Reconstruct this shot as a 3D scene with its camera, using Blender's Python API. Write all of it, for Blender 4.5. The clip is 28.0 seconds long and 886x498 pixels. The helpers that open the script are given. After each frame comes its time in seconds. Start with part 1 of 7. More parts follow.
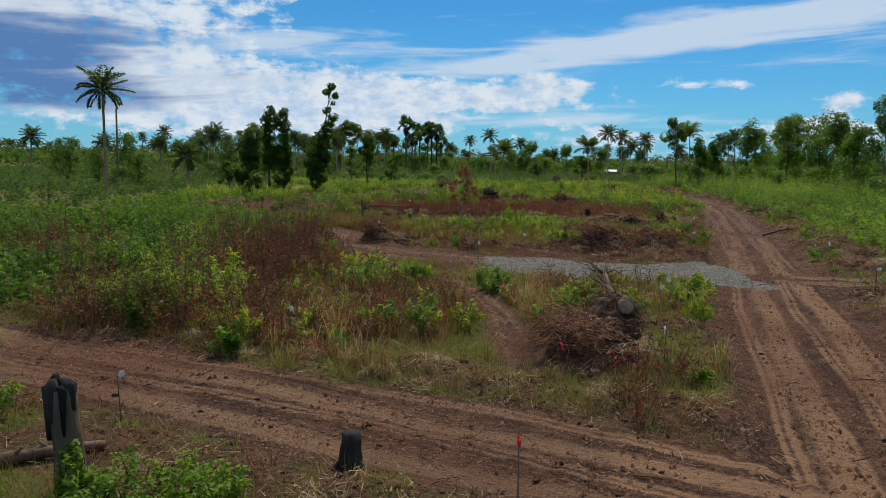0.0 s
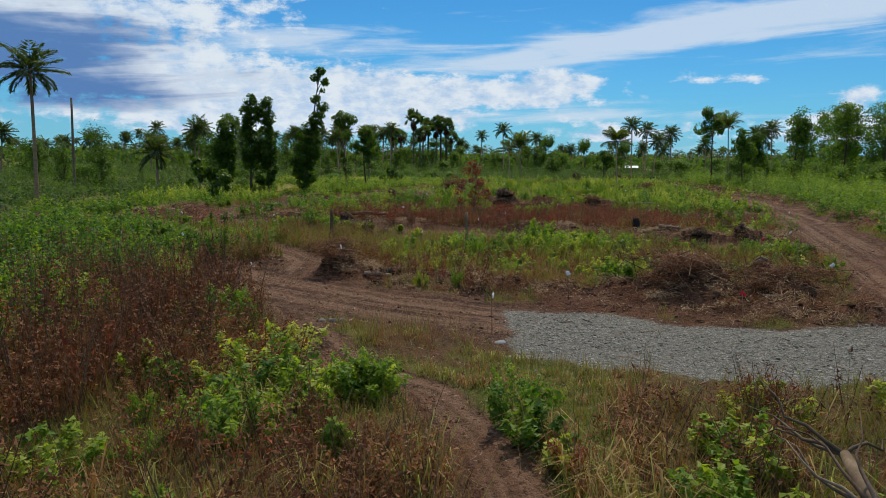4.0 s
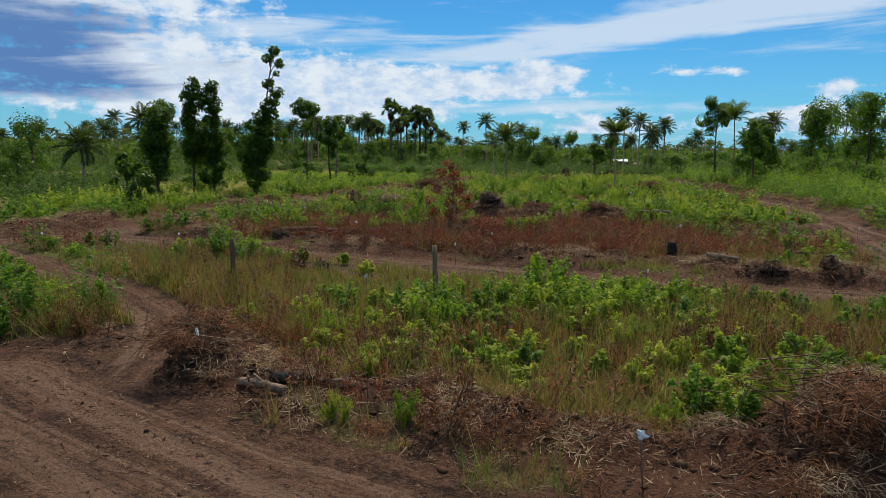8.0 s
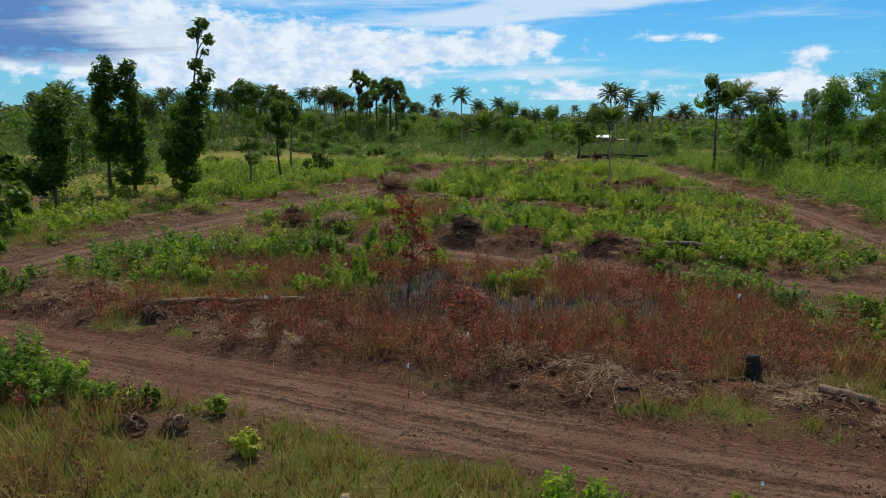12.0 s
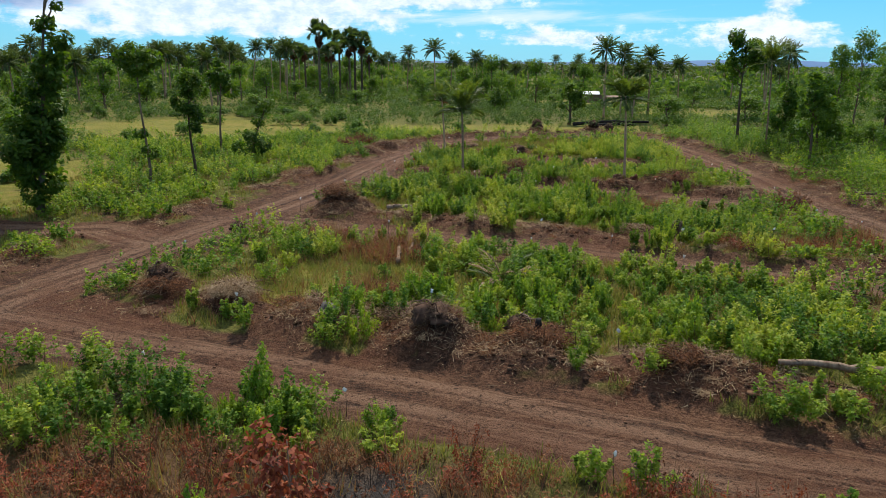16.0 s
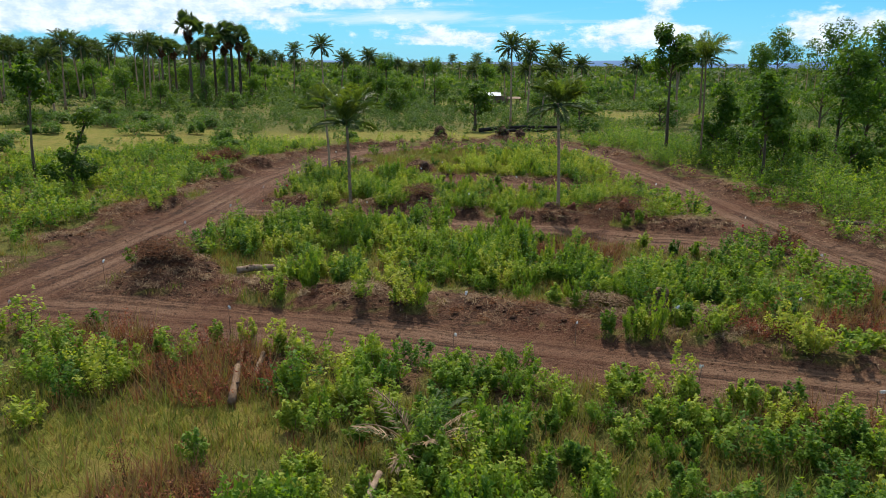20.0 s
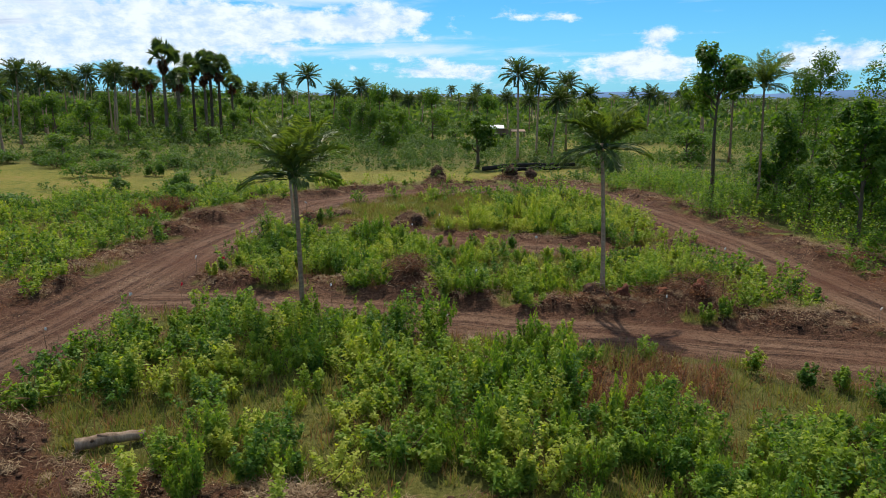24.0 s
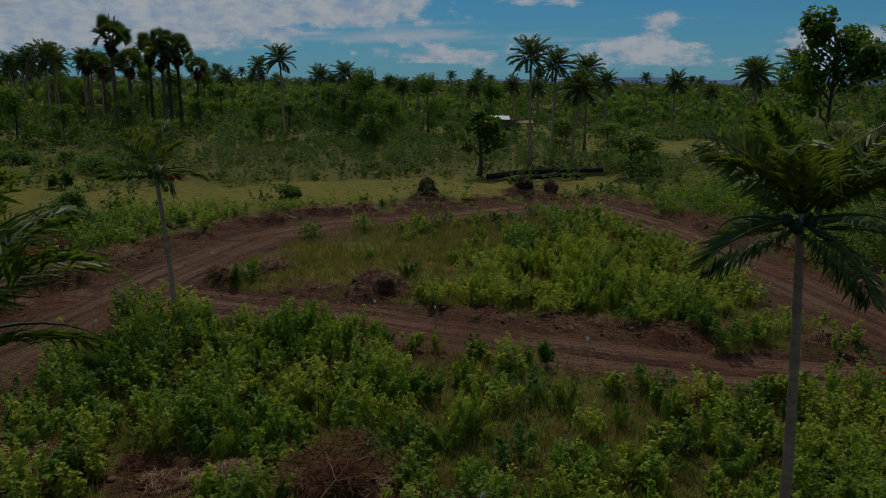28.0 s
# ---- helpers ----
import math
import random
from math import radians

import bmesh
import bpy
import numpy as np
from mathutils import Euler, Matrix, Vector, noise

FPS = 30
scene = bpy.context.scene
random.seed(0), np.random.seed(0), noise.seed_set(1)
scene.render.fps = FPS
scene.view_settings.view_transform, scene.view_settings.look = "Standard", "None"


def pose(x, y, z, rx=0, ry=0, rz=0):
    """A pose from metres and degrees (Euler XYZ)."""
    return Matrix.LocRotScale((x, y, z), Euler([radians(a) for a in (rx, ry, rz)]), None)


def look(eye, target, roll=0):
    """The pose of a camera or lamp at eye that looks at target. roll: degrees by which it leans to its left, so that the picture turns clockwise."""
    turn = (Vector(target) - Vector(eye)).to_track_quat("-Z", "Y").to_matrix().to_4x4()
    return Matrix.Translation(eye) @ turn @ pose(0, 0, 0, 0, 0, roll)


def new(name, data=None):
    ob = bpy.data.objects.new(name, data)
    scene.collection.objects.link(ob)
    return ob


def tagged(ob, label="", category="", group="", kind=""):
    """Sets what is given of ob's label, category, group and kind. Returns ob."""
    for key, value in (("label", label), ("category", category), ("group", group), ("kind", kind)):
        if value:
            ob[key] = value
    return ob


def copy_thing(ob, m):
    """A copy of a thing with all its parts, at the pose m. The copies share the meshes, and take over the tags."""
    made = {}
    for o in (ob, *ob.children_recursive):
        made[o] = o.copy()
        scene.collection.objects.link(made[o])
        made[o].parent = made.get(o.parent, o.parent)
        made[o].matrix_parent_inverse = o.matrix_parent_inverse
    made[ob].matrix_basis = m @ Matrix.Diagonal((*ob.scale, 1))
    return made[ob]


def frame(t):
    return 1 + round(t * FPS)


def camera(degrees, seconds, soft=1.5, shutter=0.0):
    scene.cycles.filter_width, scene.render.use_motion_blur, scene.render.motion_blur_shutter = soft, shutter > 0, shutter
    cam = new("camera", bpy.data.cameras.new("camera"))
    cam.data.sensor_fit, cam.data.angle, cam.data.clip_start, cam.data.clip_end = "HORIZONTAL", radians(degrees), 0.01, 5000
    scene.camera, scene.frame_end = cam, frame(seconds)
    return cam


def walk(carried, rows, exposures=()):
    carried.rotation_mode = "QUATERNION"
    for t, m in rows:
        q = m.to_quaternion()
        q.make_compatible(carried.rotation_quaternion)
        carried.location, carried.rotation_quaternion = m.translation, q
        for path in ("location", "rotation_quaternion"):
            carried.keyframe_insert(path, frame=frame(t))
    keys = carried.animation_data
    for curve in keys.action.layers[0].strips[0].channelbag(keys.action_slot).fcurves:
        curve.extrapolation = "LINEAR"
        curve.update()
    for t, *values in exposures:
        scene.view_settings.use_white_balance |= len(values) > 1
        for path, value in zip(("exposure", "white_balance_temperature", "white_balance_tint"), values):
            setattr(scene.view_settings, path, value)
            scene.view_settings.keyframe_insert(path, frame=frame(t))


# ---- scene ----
cam = camera(63.4, 28.0, 0.6)
METRES, EYE, TILT, LEAN, TURN = 105.0, 4.4, 0.0, 0.0, 0.0
ROWS = [
    (0.0, 0.0, 0.0, 0.0, 0.08, -6.86, -0.71),
    (0.5, 0.0007, 0.0141, 0.0001, 0.07, -6.92, -0.64),
    (1.0, 0.0017, 0.0292, 0.0001, 0.04, -6.9, -0.62),
    (1.5, 0.0025, 0.0453, -0.0001, 0.58, -6.9, -0.54),
    (2.0, 0.0032, 0.0621, -0.0005, 1.17, -6.94, -0.48),
    (2.5, 0.0037, 0.0792, -0.0006, 1.26, -7.02, -0.46),
    (3.0, 0.0044, 0.0966, -0.0003, 1.2, -7.1, -0.45),
    (3.5, 0.0052, 0.1144, -0.0007, 1.12, -7.07, -0.44),
    (5.5, 0.0082, 0.1802, -0.0011, 0.83, -7.47, -0.35),
    (6.0, 0.009, 0.1955, -0.001, 0.75, -7.55, -0.34),
    (6.5, 0.0099, 0.2099, -0.0007, 0.52, -7.62, -0.4),
    (7.0, 0.0106, 0.2234, 0.0005, 0.22, -7.69, -0.49),
    (7.5, 0.0111, 0.236, 0.0017, -0.11, -7.74, -0.56),
    (8.0, 0.0117, 0.2479, 0.0032, -0.37, -7.8, -0.59),
    (8.5, 0.0124, 0.2594, 0.0048, -0.61, -7.89, -0.65),
    (9.0, 0.0132, 0.2704, 0.0075, -0.89, -8.13, -0.7),
    (9.5, 0.0139, 0.2813, 0.0107, -1.21, -8.37, -0.73),
    (10.0, 0.0147, 0.2942, 0.0141, -1.51, -8.39, -0.74),
    (10.5, 0.0157, 0.3095, 0.0174, -1.75, -8.55, -0.71),
    (11.0, 0.0168, 0.3274, 0.0207, -1.96, -9.07, -0.65),
    (11.5, 0.0185, 0.3466, 0.0238, -2.12, -9.7, -0.6),
    (12.0, 0.0202, 0.3669, 0.0268, -2.29, -10.39, -0.61),
    (12.5, 0.0221, 0.3881, 0.03, -2.45, -11.25, -0.61),
    (14.5, 0.0288, 0.4747, 0.0422, -3.11, -14.73, -0.47),
    (15.0, 0.0304, 0.4978, 0.045, -3.23, -14.86, -0.47),
    (15.5, 0.0323, 0.5198, 0.0473, -3.36, -14.71, -0.49),
    (16.0, 0.0346, 0.5402, 0.0483, -4.26, -14.51, -0.58),
    (16.5, 0.0367, 0.5591, 0.0482, -6.32, -14.29, -0.8),
    (17.0, 0.0386, 0.5771, 0.0479, -8.46, -14.2, -0.96),
    (17.5, 0.0405, 0.5942, 0.0479, -10.48, -14.1, -1.03),
    (18.0, 0.0427, 0.6108, 0.0479, -11.73, -14.1, -1.01),
    (18.5, 0.0451, 0.6273, 0.0476, -12.3, -14.13, -0.98),
    (19.0, 0.0478, 0.6435, 0.0475, -12.39, -14.23, -0.9),
    (19.5, 0.0512, 0.66, 0.0472, -12.39, -14.32, -0.82),
    (20.0, 0.0546, 0.6766, 0.0468, -12.41, -14.43, -0.76),
    (20.5, 0.0582, 0.6936, 0.0465, -12.4, -13.86, -0.66),
    (21.0, 0.0622, 0.7106, 0.046, -12.41, -13.22, -0.63),
    (21.5, 0.0663, 0.7271, 0.0456, -12.43, -12.57, -0.61),
    (23.5, 0.0809, 0.7892, 0.0442, -12.48, -11.79, -0.45),
    (24.0, 0.085, 0.8058, 0.044, -12.46, -11.98, -0.41),
    (24.5, 0.0894, 0.8237, 0.0438, -12.46, -12.15, -0.35),
    (25.0, 0.0944, 0.8434, 0.0436, -12.44, -12.27, -0.33),
    (25.5, 0.0998, 0.8644, 0.0435, -12.42, -12.42, -0.31),
    (26.0, 0.1059, 0.8867, 0.0439, -12.42, -12.56, -0.31),
    (26.5, 0.1122, 0.9099, 0.0443, -12.41, -12.67, -0.35),
    (27.0, 0.1188, 0.9342, 0.0449, -12.38, -12.79, -0.35),
    (27.5, 0.1251, 0.9586, 0.0455, -12.37, -12.9, -0.41),
    (28.0, 0.1312, 0.9836, 0.0465, -12.39, -13.09, -0.48),
]
# exposure: the camera adapts as it tilts, and the shot fades out at the end
EXPOSURES = [(0.0, -0.3), (8.0, -0.2), (12.0, -0.1), (14.5, 0.2), (20.0, 0.2), (24.0, 0.1), (27.5, 0.1), (28.0, -1.5)]
walk(cam, [(t, pose(0, 0, EYE, TILT, LEAN, TURN) @ pose(METRES * x, METRES * y, METRES * z, 90 + pitch, roll, yaw)) for t, x, y, z, yaw, pitch, roll in ROWS], EXPOSURES)

# ---- world, sun ----
SUN_EL, SUN_AZ = 54.0, 9.0       # degrees; azimuth clockwise from +y
SKY_STRENGTH, SUN_STRENGTH = 0.10, 4.4


class Ex:
    """Arithmetic on node sockets."""

    def __init__(self, nt, sock):
        self.nt, self.sock = nt, sock

    def op(self, kind, *others, clamp=False):
        n = self.nt.nodes.new("ShaderNodeMath")
        n.operation, n.use_clamp = kind, clamp
        for i, o in enumerate((self, *others)):
            if isinstance(o, Ex):
                self.nt.links.new(o.sock, n.inputs[i])
            else:
                n.inputs[i].default_value = o
        return Ex(self.nt, n.outputs[0])

    def __add__(self, o): return self.op("ADD", o)
    def __sub__(self, o): return self.op("SUBTRACT", o)
    def __mul__(self, o): return self.op("MULTIPLY", o)
    def clamp(self): return self.op("ADD", 0.0, clamp=True)

    def step(self, a, b):
        n = self.nt.nodes.new("ShaderNodeMapRange")
        n.interpolation_type = "SMOOTHSTEP"
        self.nt.links.new(self.sock, n.inputs[0])
        n.inputs[1].default_value, n.inputs[2].default_value = a, b
        return Ex(self.nt, n.outputs[0])


def noise_at(nt, vec, scale, detail=5.0, rough=0.55, dist=0.0, kind="Fac"):
    n = nt.nodes.new("ShaderNodeTexNoise")
    n.inputs["Scale"].default_value, n.inputs["Detail"].default_value = scale, detail
    n.inputs["Roughness"].default_value, n.inputs["Distortion"].default_value = rough, dist
    if vec is not None:
        nt.links.new(vec, n.inputs["Vector"])
    return Ex(nt, n.outputs[kind])


def mix_col(nt, fac, a, b, blend="MIX"):
    n = nt.nodes.new("ShaderNodeMix")
    n.data_type, n.blend_type = "RGBA", blend
    for sock, v in ((n.inputs[0], fac), (n.inputs[6], a), (n.inputs[7], b)):
        if isinstance(v, Ex):
            nt.links.new(v.sock, sock)
        elif hasattr(v, "is_linked"):
            nt.links.new(v, sock)
        elif isinstance(v, (int, float)):
            sock.default_value = v
        else:
            sock.default_value = (*v, 1)
    return n.outputs[2]


world = bpy.data.worlds.new("sky")
scene.world = world
world.use_nodes = True
wt = world.node_tree
background = wt.nodes["Background"]
sky = wt.nodes.new("ShaderNodeTexSky")
sky.sky_type, sky.sun_disc = "NISHITA", False
sky.sun_elevation, sky.sun_rotation = radians(SUN_EL), radians(SUN_AZ)
sky.air_density, sky.dust_density, sky.ozone_density = 1.0, 0.0, 6.0
coord = wt.nodes.new("ShaderNodeTexCoord")
sep = wt.nodes.new("ShaderNodeSeparateXYZ")
wt.links.new(coord.outputs["Generated"], sep.inputs[0])
dx, dy, dz = (Ex(wt, sep.outputs[i]) for i in range(3))
az = dx.op("ARCTAN2", dy) * 57.296
el = dz.op("ARCSINE") * 57.296
comb = wt.nodes.new("ShaderNodeCombineXYZ")
wt.links.new((az * 0.11).sock, comb.inputs[0])
wt.links.new((el * 0.26).sock, comb.inputs[1])
puff = noise_at(wt, comb.outputs[0], 1.9, 9, 0.60, 0.25)
comb2 = wt.nodes.new("ShaderNodeCombineXYZ")
wt.links.new((az * 0.05 + el * 0.10).sock, comb2.inputs[0])
wt.links.new((el * 0.5 - az * 0.03).sock, comb2.inputs[1])
streak = noise_at(wt, comb2.outputs[0], 1.6, 7, 0.55, 0.6)


def lump(a0, e0, ra, re, tilt=0.0):
    """A soft ellipse of cloud at azimuth a0 and elevation e0, in degrees."""
    a, e = (az - a0) * (1 / ra), (el - (az - a0) * tilt - e0) * (1 / re)
    return (a * a + e * e).op("MULTIPLY", -1.0).op("EXPONENT")


# heaped clouds: a great bank to the west, a low row along the horizon, towers to the east
heap = None
for a0, e0, ra, re, w in ((-33, 12.5, 17, 7.5, 0.62), (-21, 5.2, 11, 2.6, 0.44), (-9, 5.0, 9, 1.9, 0.42), (-1, 4.9, 8, 1.6, 0.42), (8, 5.7, 6, 1.5, 0.42), (0, 2.6, 20, 0.9, 0.22),
                          (12.5, 1.9, 6.5, 0.8, 0.40), (-14, 2.4, 9, 1.1, 0.26), (27, 2.2, 6, 1.3, 0.44), (28.5, 4.2, 1.8, 1.6, 0.34), (40, 2.6, 5, 1.8, 0.44),
                          (19.5, 5.9, 5, 0.6, 0.36), (-60, 9, 20, 8, 0.3), (75, 12, 20, 8, 0.2), (-16.5, 13, 6, 4, 0.2)):
    g = lump(a0, e0, ra, re) * w
    heap = g if heap is None else heap + g
fluff = noise_at(wt, comb.outputs[0], 6.0, 9, 0.66, 0.3)
comb3 = wt.nodes.new("ShaderNodeCombineXYZ")
wt.links.new((az * 0.30).sock, comb3.inputs[0])
wt.links.new((el * 0.40).sock, comb3.inputs[1])
billow = noise_at(wt, comb3.outputs[0], 1.5, 8, 0.62, 0.15)
heap_mask = (puff * 0.8 + 0.1 + heap + (fluff - 0.5) * 0.34 + (billow - 0.5) * 0.62 + (streak - 0.5) * 0.45).step(0.72, 0.96)
# high streaks; the last lump is an unseen overhead sheet added for white fill light
wisp = lump(17, 9.4, 15, 1.2, 0.10) * 0.50 + lump(30, 10.5, 9, 3.0, 0.15) * 0.20 + lump(4, 7.4, 7, 1.0, 0.05) * 0.34 + lump(-10, 8.8, 12, 1.1, 0.04) * 0.30 + lump(6, 3.4, 16, 0.8, 0.01) * 0.34 + lump(0, 66, 400, 34) * 0.85
wisp_mask = (streak + wisp + (fluff - 0.5) * 0.12).step(0.64, 0.98) * 0.85
haze = (el.op("MAXIMUM", 0.0) * -0.22).op("EXPONENT").clamp() * 0.62
# grey undersides of the western bank
under = (lump(-34, 8.2, 14, 2.4) + lump(-32, 4.6, 13, 1.8)) * 1.2 - puff * 0.7 - (streak - 0.5) * 1.5 + 0.12
cloud_col = mix_col(wt, under.step(0.0, 0.85), (8.6, 9.5, 10.4), (1.2, 2.6, 5.6))
col = mix_col(wt, 1.0, sky.outputs[0], (0.29, 0.82, 1.08), "MULTIPLY")
col = mix_col(wt, haze, col, (2.8, 5.7, 8.5))
col = mix_col(wt, wisp_mask, col, (7.2, 8.5, 10.0))
cloud_col = mix_col(wt, (fluff * 0.4 + billow * 0.6).step(0.60, 0.38) * 0.75 * (under.step(0.0, 0.35).op("MULTIPLY", -1.0) + 1.0), cloud_col, (4.0, 6.2, 9.2))
col = mix_col(wt, heap_mask, col, cloud_col)
wt.links.new(col, background.inputs[0])
background.inputs[1].default_value = SKY_STRENGTH

sun = new("sun", bpy.data.lights.new("sun", "SUN"))
sun.data.energy, sun.data.angle, sun.data.color = SUN_STRENGTH, radians(0.6), (1.0, 0.92, 0.79)
s_az, s_el = radians(SUN_AZ), radians(SUN_EL)
sun.matrix_world = look((0, 0, 60), (-math.sin(s_az) * math.cos(s_el), -math.cos(s_az) * math.cos(s_el), 60 - math.sin(s_el)))

# ---- materials ----


def material(name, rough=0.9):
    m = bpy.data.materials.new(name)
    m.use_nodes = True
    nt = m.node_tree
    b = nt.nodes["Principled BSDF"]
    b.inputs["Roughness"].default_value = rough
    b.inputs["Specular IOR Level"].default_value = 0.12
    return m, nt, b


def attribute(nt, name):
    n = nt.nodes.new("ShaderNodeAttribute")
    n.attribute_name = name
    return Ex(nt, n.outputs["Fac"])


def place_of(nt):
    return nt.nodes.new("ShaderNodeNewGeometry").outputs["Position"]


def island(nt):
    return Ex(nt, nt.nodes.new("ShaderNodeNewGeometry").outputs["Random Per Island"])


def random_of(nt):
    return Ex(nt, nt.nodes.new("ShaderNodeObjectInfo").outputs["Random"])


def bump(nt, b, height, strength, distance):
    n = nt.nodes.new("ShaderNodeBump")
    n.inputs["Strength"].default_value, n.inputs["Distance"].default_value = strength, distance
    nt.links.new(height.sock, n.inputs["Height"])
    nt.links.new(n.outputs[0], b.inputs["Normal"])


def ramp(nt, fac, stops):
    n = nt.nodes.new("ShaderNodeValToRGB")
    nt.links.new(fac.sock, n.inputs[0])
    while len(n.color_ramp.elements) < len(stops):
        n.color_ramp.elements.new(0.5)
    for e, (p, c) in zip(n.color_ramp.elements, stops):
        e.position, e.color = p, (*c, 1)
    return n.outputs[0]


def ground_material():
    m, nt, b = material("earth", 0.95)
    pos = place_of(nt)
    fine, mid, wide = noise_at(nt, pos, 9, 6, 0.65), noise_at(nt, pos, 1.3, 5, 0.6), noise_at(nt, pos, 0.16, 4, 0.5)
    speck = noise_at(nt, pos, 28, 3, 0.6)
    dirt = ramp(nt, fine * 0.55 + mid * 0.45, ((0.38, (0.031, 0.016, 0.010)), (0.50, (0.094, 0.045, 0.026)), (0.61, (0.170, 0.086, 0.050))))
    lane = nt.nodes.new("ShaderNodeCombineXYZ")
    nt.links.new((attribute(nt, "lat") * 2.4).sock, lane.inputs[0])
    nt.links.new((attribute(nt, "run") * 0.16).sock, lane.inputs[1])
    lines = noise_at(nt, lane.outputs[0], 1.0, 5, 0.7)
    lane2 = nt.nodes.new("ShaderNodeCombineXYZ")
    nt.links.new((attribute(nt, "lat") * 13.0).sock, lane2.inputs[0])
    nt.links.new((attribute(nt, "run") * 0.5).sock, lane2.inputs[1])
    drift = nt.nodes.new("ShaderNodeCombineXYZ")
    nt.links.new((attribute(nt, "run") * 0.06).sock, drift.inputs[0])
    wander = (noise_at(nt, drift.outputs[0], 1.0, 2, 0.5) - 0.5) * 2.0
    lat = attribute(nt, "lat")

    def tyre(shift, bend, gauge, width):
        u = (lat - wander * bend - shift).op("ABSOLUTE") - gauge
        return (u * u * (-1 / width ** 2)).op("EXPONENT")

    tyres = (tyre(-0.15, 1.0, 0.80, 0.26) + tyre(0.45, -0.7, 0.74, 0.075) * 0.9 + tyre(0.45, -0.7, 0.93, 0.06) * 0.8 + tyre(-0.5, 0.4, 0.85, 0.09) * 0.7).clamp()
    crumb = noise_at(nt, pos, 4.2, 4, 0.75)
    lines = lines * 0.50 + noise_at(nt, lane2.outputs[0], 1.0, 4, 0.7) * 0.22 + crumb * 0.28
    dirt = mix_col(nt, lines.step(0.51, 0.58) * attribute(nt, "road") * 0.75, dirt, (0.190, 0.100, 0.058))
    dirt = mix_col(nt, lines.step(0.485, 0.42) * attribute(nt, "road") * 0.9, dirt, (0.026, 0.015, 0.011))
    dirt = mix_col(nt, attribute(nt, "track") * (crumb.step(0.36, 0.58)) * 0.4, dirt, (0.172, 0.094, 0.052))
    dirt = mix_col(nt, tyres * attribute(nt, "road").step(0.5, 0.9) * (crumb * 0.5 + fine * 0.5).step(0.34, 0.50) * 0.85, dirt, (0.240, 0.140, 0.088))
    dirt = mix_col(nt, attribute(nt, "dust") * attribute(nt, "road") * (crumb * 0.2 + lines * 0.5 + tyres * 0.3).step(0.36, 0.58) * 0.85, dirt, (0.33, 0.185, 0.100))
    dirt = mix_col(nt, wide.step(0.45, 0.65) * 0.5, dirt, (0.120, 0.047, 0.025))
    dirt = mix_col(nt, crumb.step(0.42, 0.33) * 0.6, dirt, (0.028, 0.016, 0.011))
    grit = noise_at(nt, pos, 20, 5, 0.8)
    dirt = mix_col(nt, grit.step(0.47, 0.34) * 0.55, dirt, (0.024, 0.014, 0.010))
    dirt = mix_col(nt, grit.step(0.52, 0.68) * 0.6, dirt, (0.225, 0.128, 0.072))
    dirt = mix_col(nt, speck.step(0.64, 0.72) * 0.45, dirt, (0.27, 0.20, 0.13))
    grass = ramp(nt, fine * 0.4 + crumb * 0.35 + mid * 0.25, ((0.32, (0.034, 0.028, 0.011)), (0.50, (0.118, 0.118, 0.026)), (0.66, (0.215, 0.180, 0.050))))
    straw = ramp(nt, fine * 0.6 + mid * 0.4, ((0.30, (0.055, 0.035, 0.020)), (0.52, (0.13, 0.075, 0.038)), (0.72, (0.24, 0.15, 0.075))))
    field = ramp(nt, mid * 0.6 + wide * 0.4, ((0.34, (0.085, 0.105, 0.016)), (0.50, (0.185, 0.172, 0.028)), (0.64, (0.25, 0.180, 0.052))))
    stone = ramp(nt, fine * 0.5 + speck * 0.5, ((0.36, (0.070, 0.062, 0.048)), (0.5, (0.190, 0.176, 0.146)), (0.64, (0.36, 0.34, 0.29)))
    )
    ash = ramp(nt, fine * 0.6 + mid * 0.4, ((0.3, (0.022, 0.020, 0.018)), (0.5, (0.060, 0.054, 0.050)), (0.7, (0.12, 0.108, 0.100))))
    c = mix_col(nt, attribute(nt, "dry"), grass, straw)
    c = mix_col(nt, attribute(nt, "field"), c, field)
    c = mix_col(nt, attribute(nt, "ash"), c, ash)
    c = mix_col(nt, (attribute(nt, "bare") + (mid - 0.5) * 0.7).step(0.25, 0.7), c, dirt)
    c = mix_col(nt, (attribute(nt, "gravel") + (fine - 0.5) * 0.7).step(0.3, 0.65), c, stone)
    nt.links.new(c, b.inputs["Base Color"])
    bump(nt, b, fine * 0.6 + mid * 0.6 + speck * 0.25 + lines * attribute(nt, "road") * 1.5 + crumb * 0.7 + grit * 0.35, 1.0, 0.19)
    return m


def leaf_material(name, stops, gloss=0.45, through_light=0.35, tint_share=0.55, sick=None):
    """Foliage: colour by plant and by leaf, light comes through."""
    m, nt, b = material(name, gloss)
    b.inputs["Specular IOR Level"].default_value = 0.22
    fac = attribute(nt, "tint") * tint_share + island(nt) * (1 - tint_share)
    c = ramp(nt, fac, stops)
    nt.links.new(c, b.inputs["Base Color"])
    tr = nt.nodes.new("ShaderNodeBsdfTranslucent")
    tr_col = mix_col(nt, 1.0, c, (1.9, 2.0, 0.55) if sick is None else (1.4, 1.2, 1.0), "MULTIPLY")
    nt.links.new(tr_col, tr.inputs[0])
    mx = nt.nodes.new("ShaderNodeMixShader")
    mx.inputs[0].default_value = through_light
    nt.links.new(b.outputs[0], mx.inputs[1])
    nt.links.new(tr.outputs[0], mx.inputs[2])
    nt.links.new(mx.outputs[0], nt.nodes["Material Output"].inputs[0])
    return m


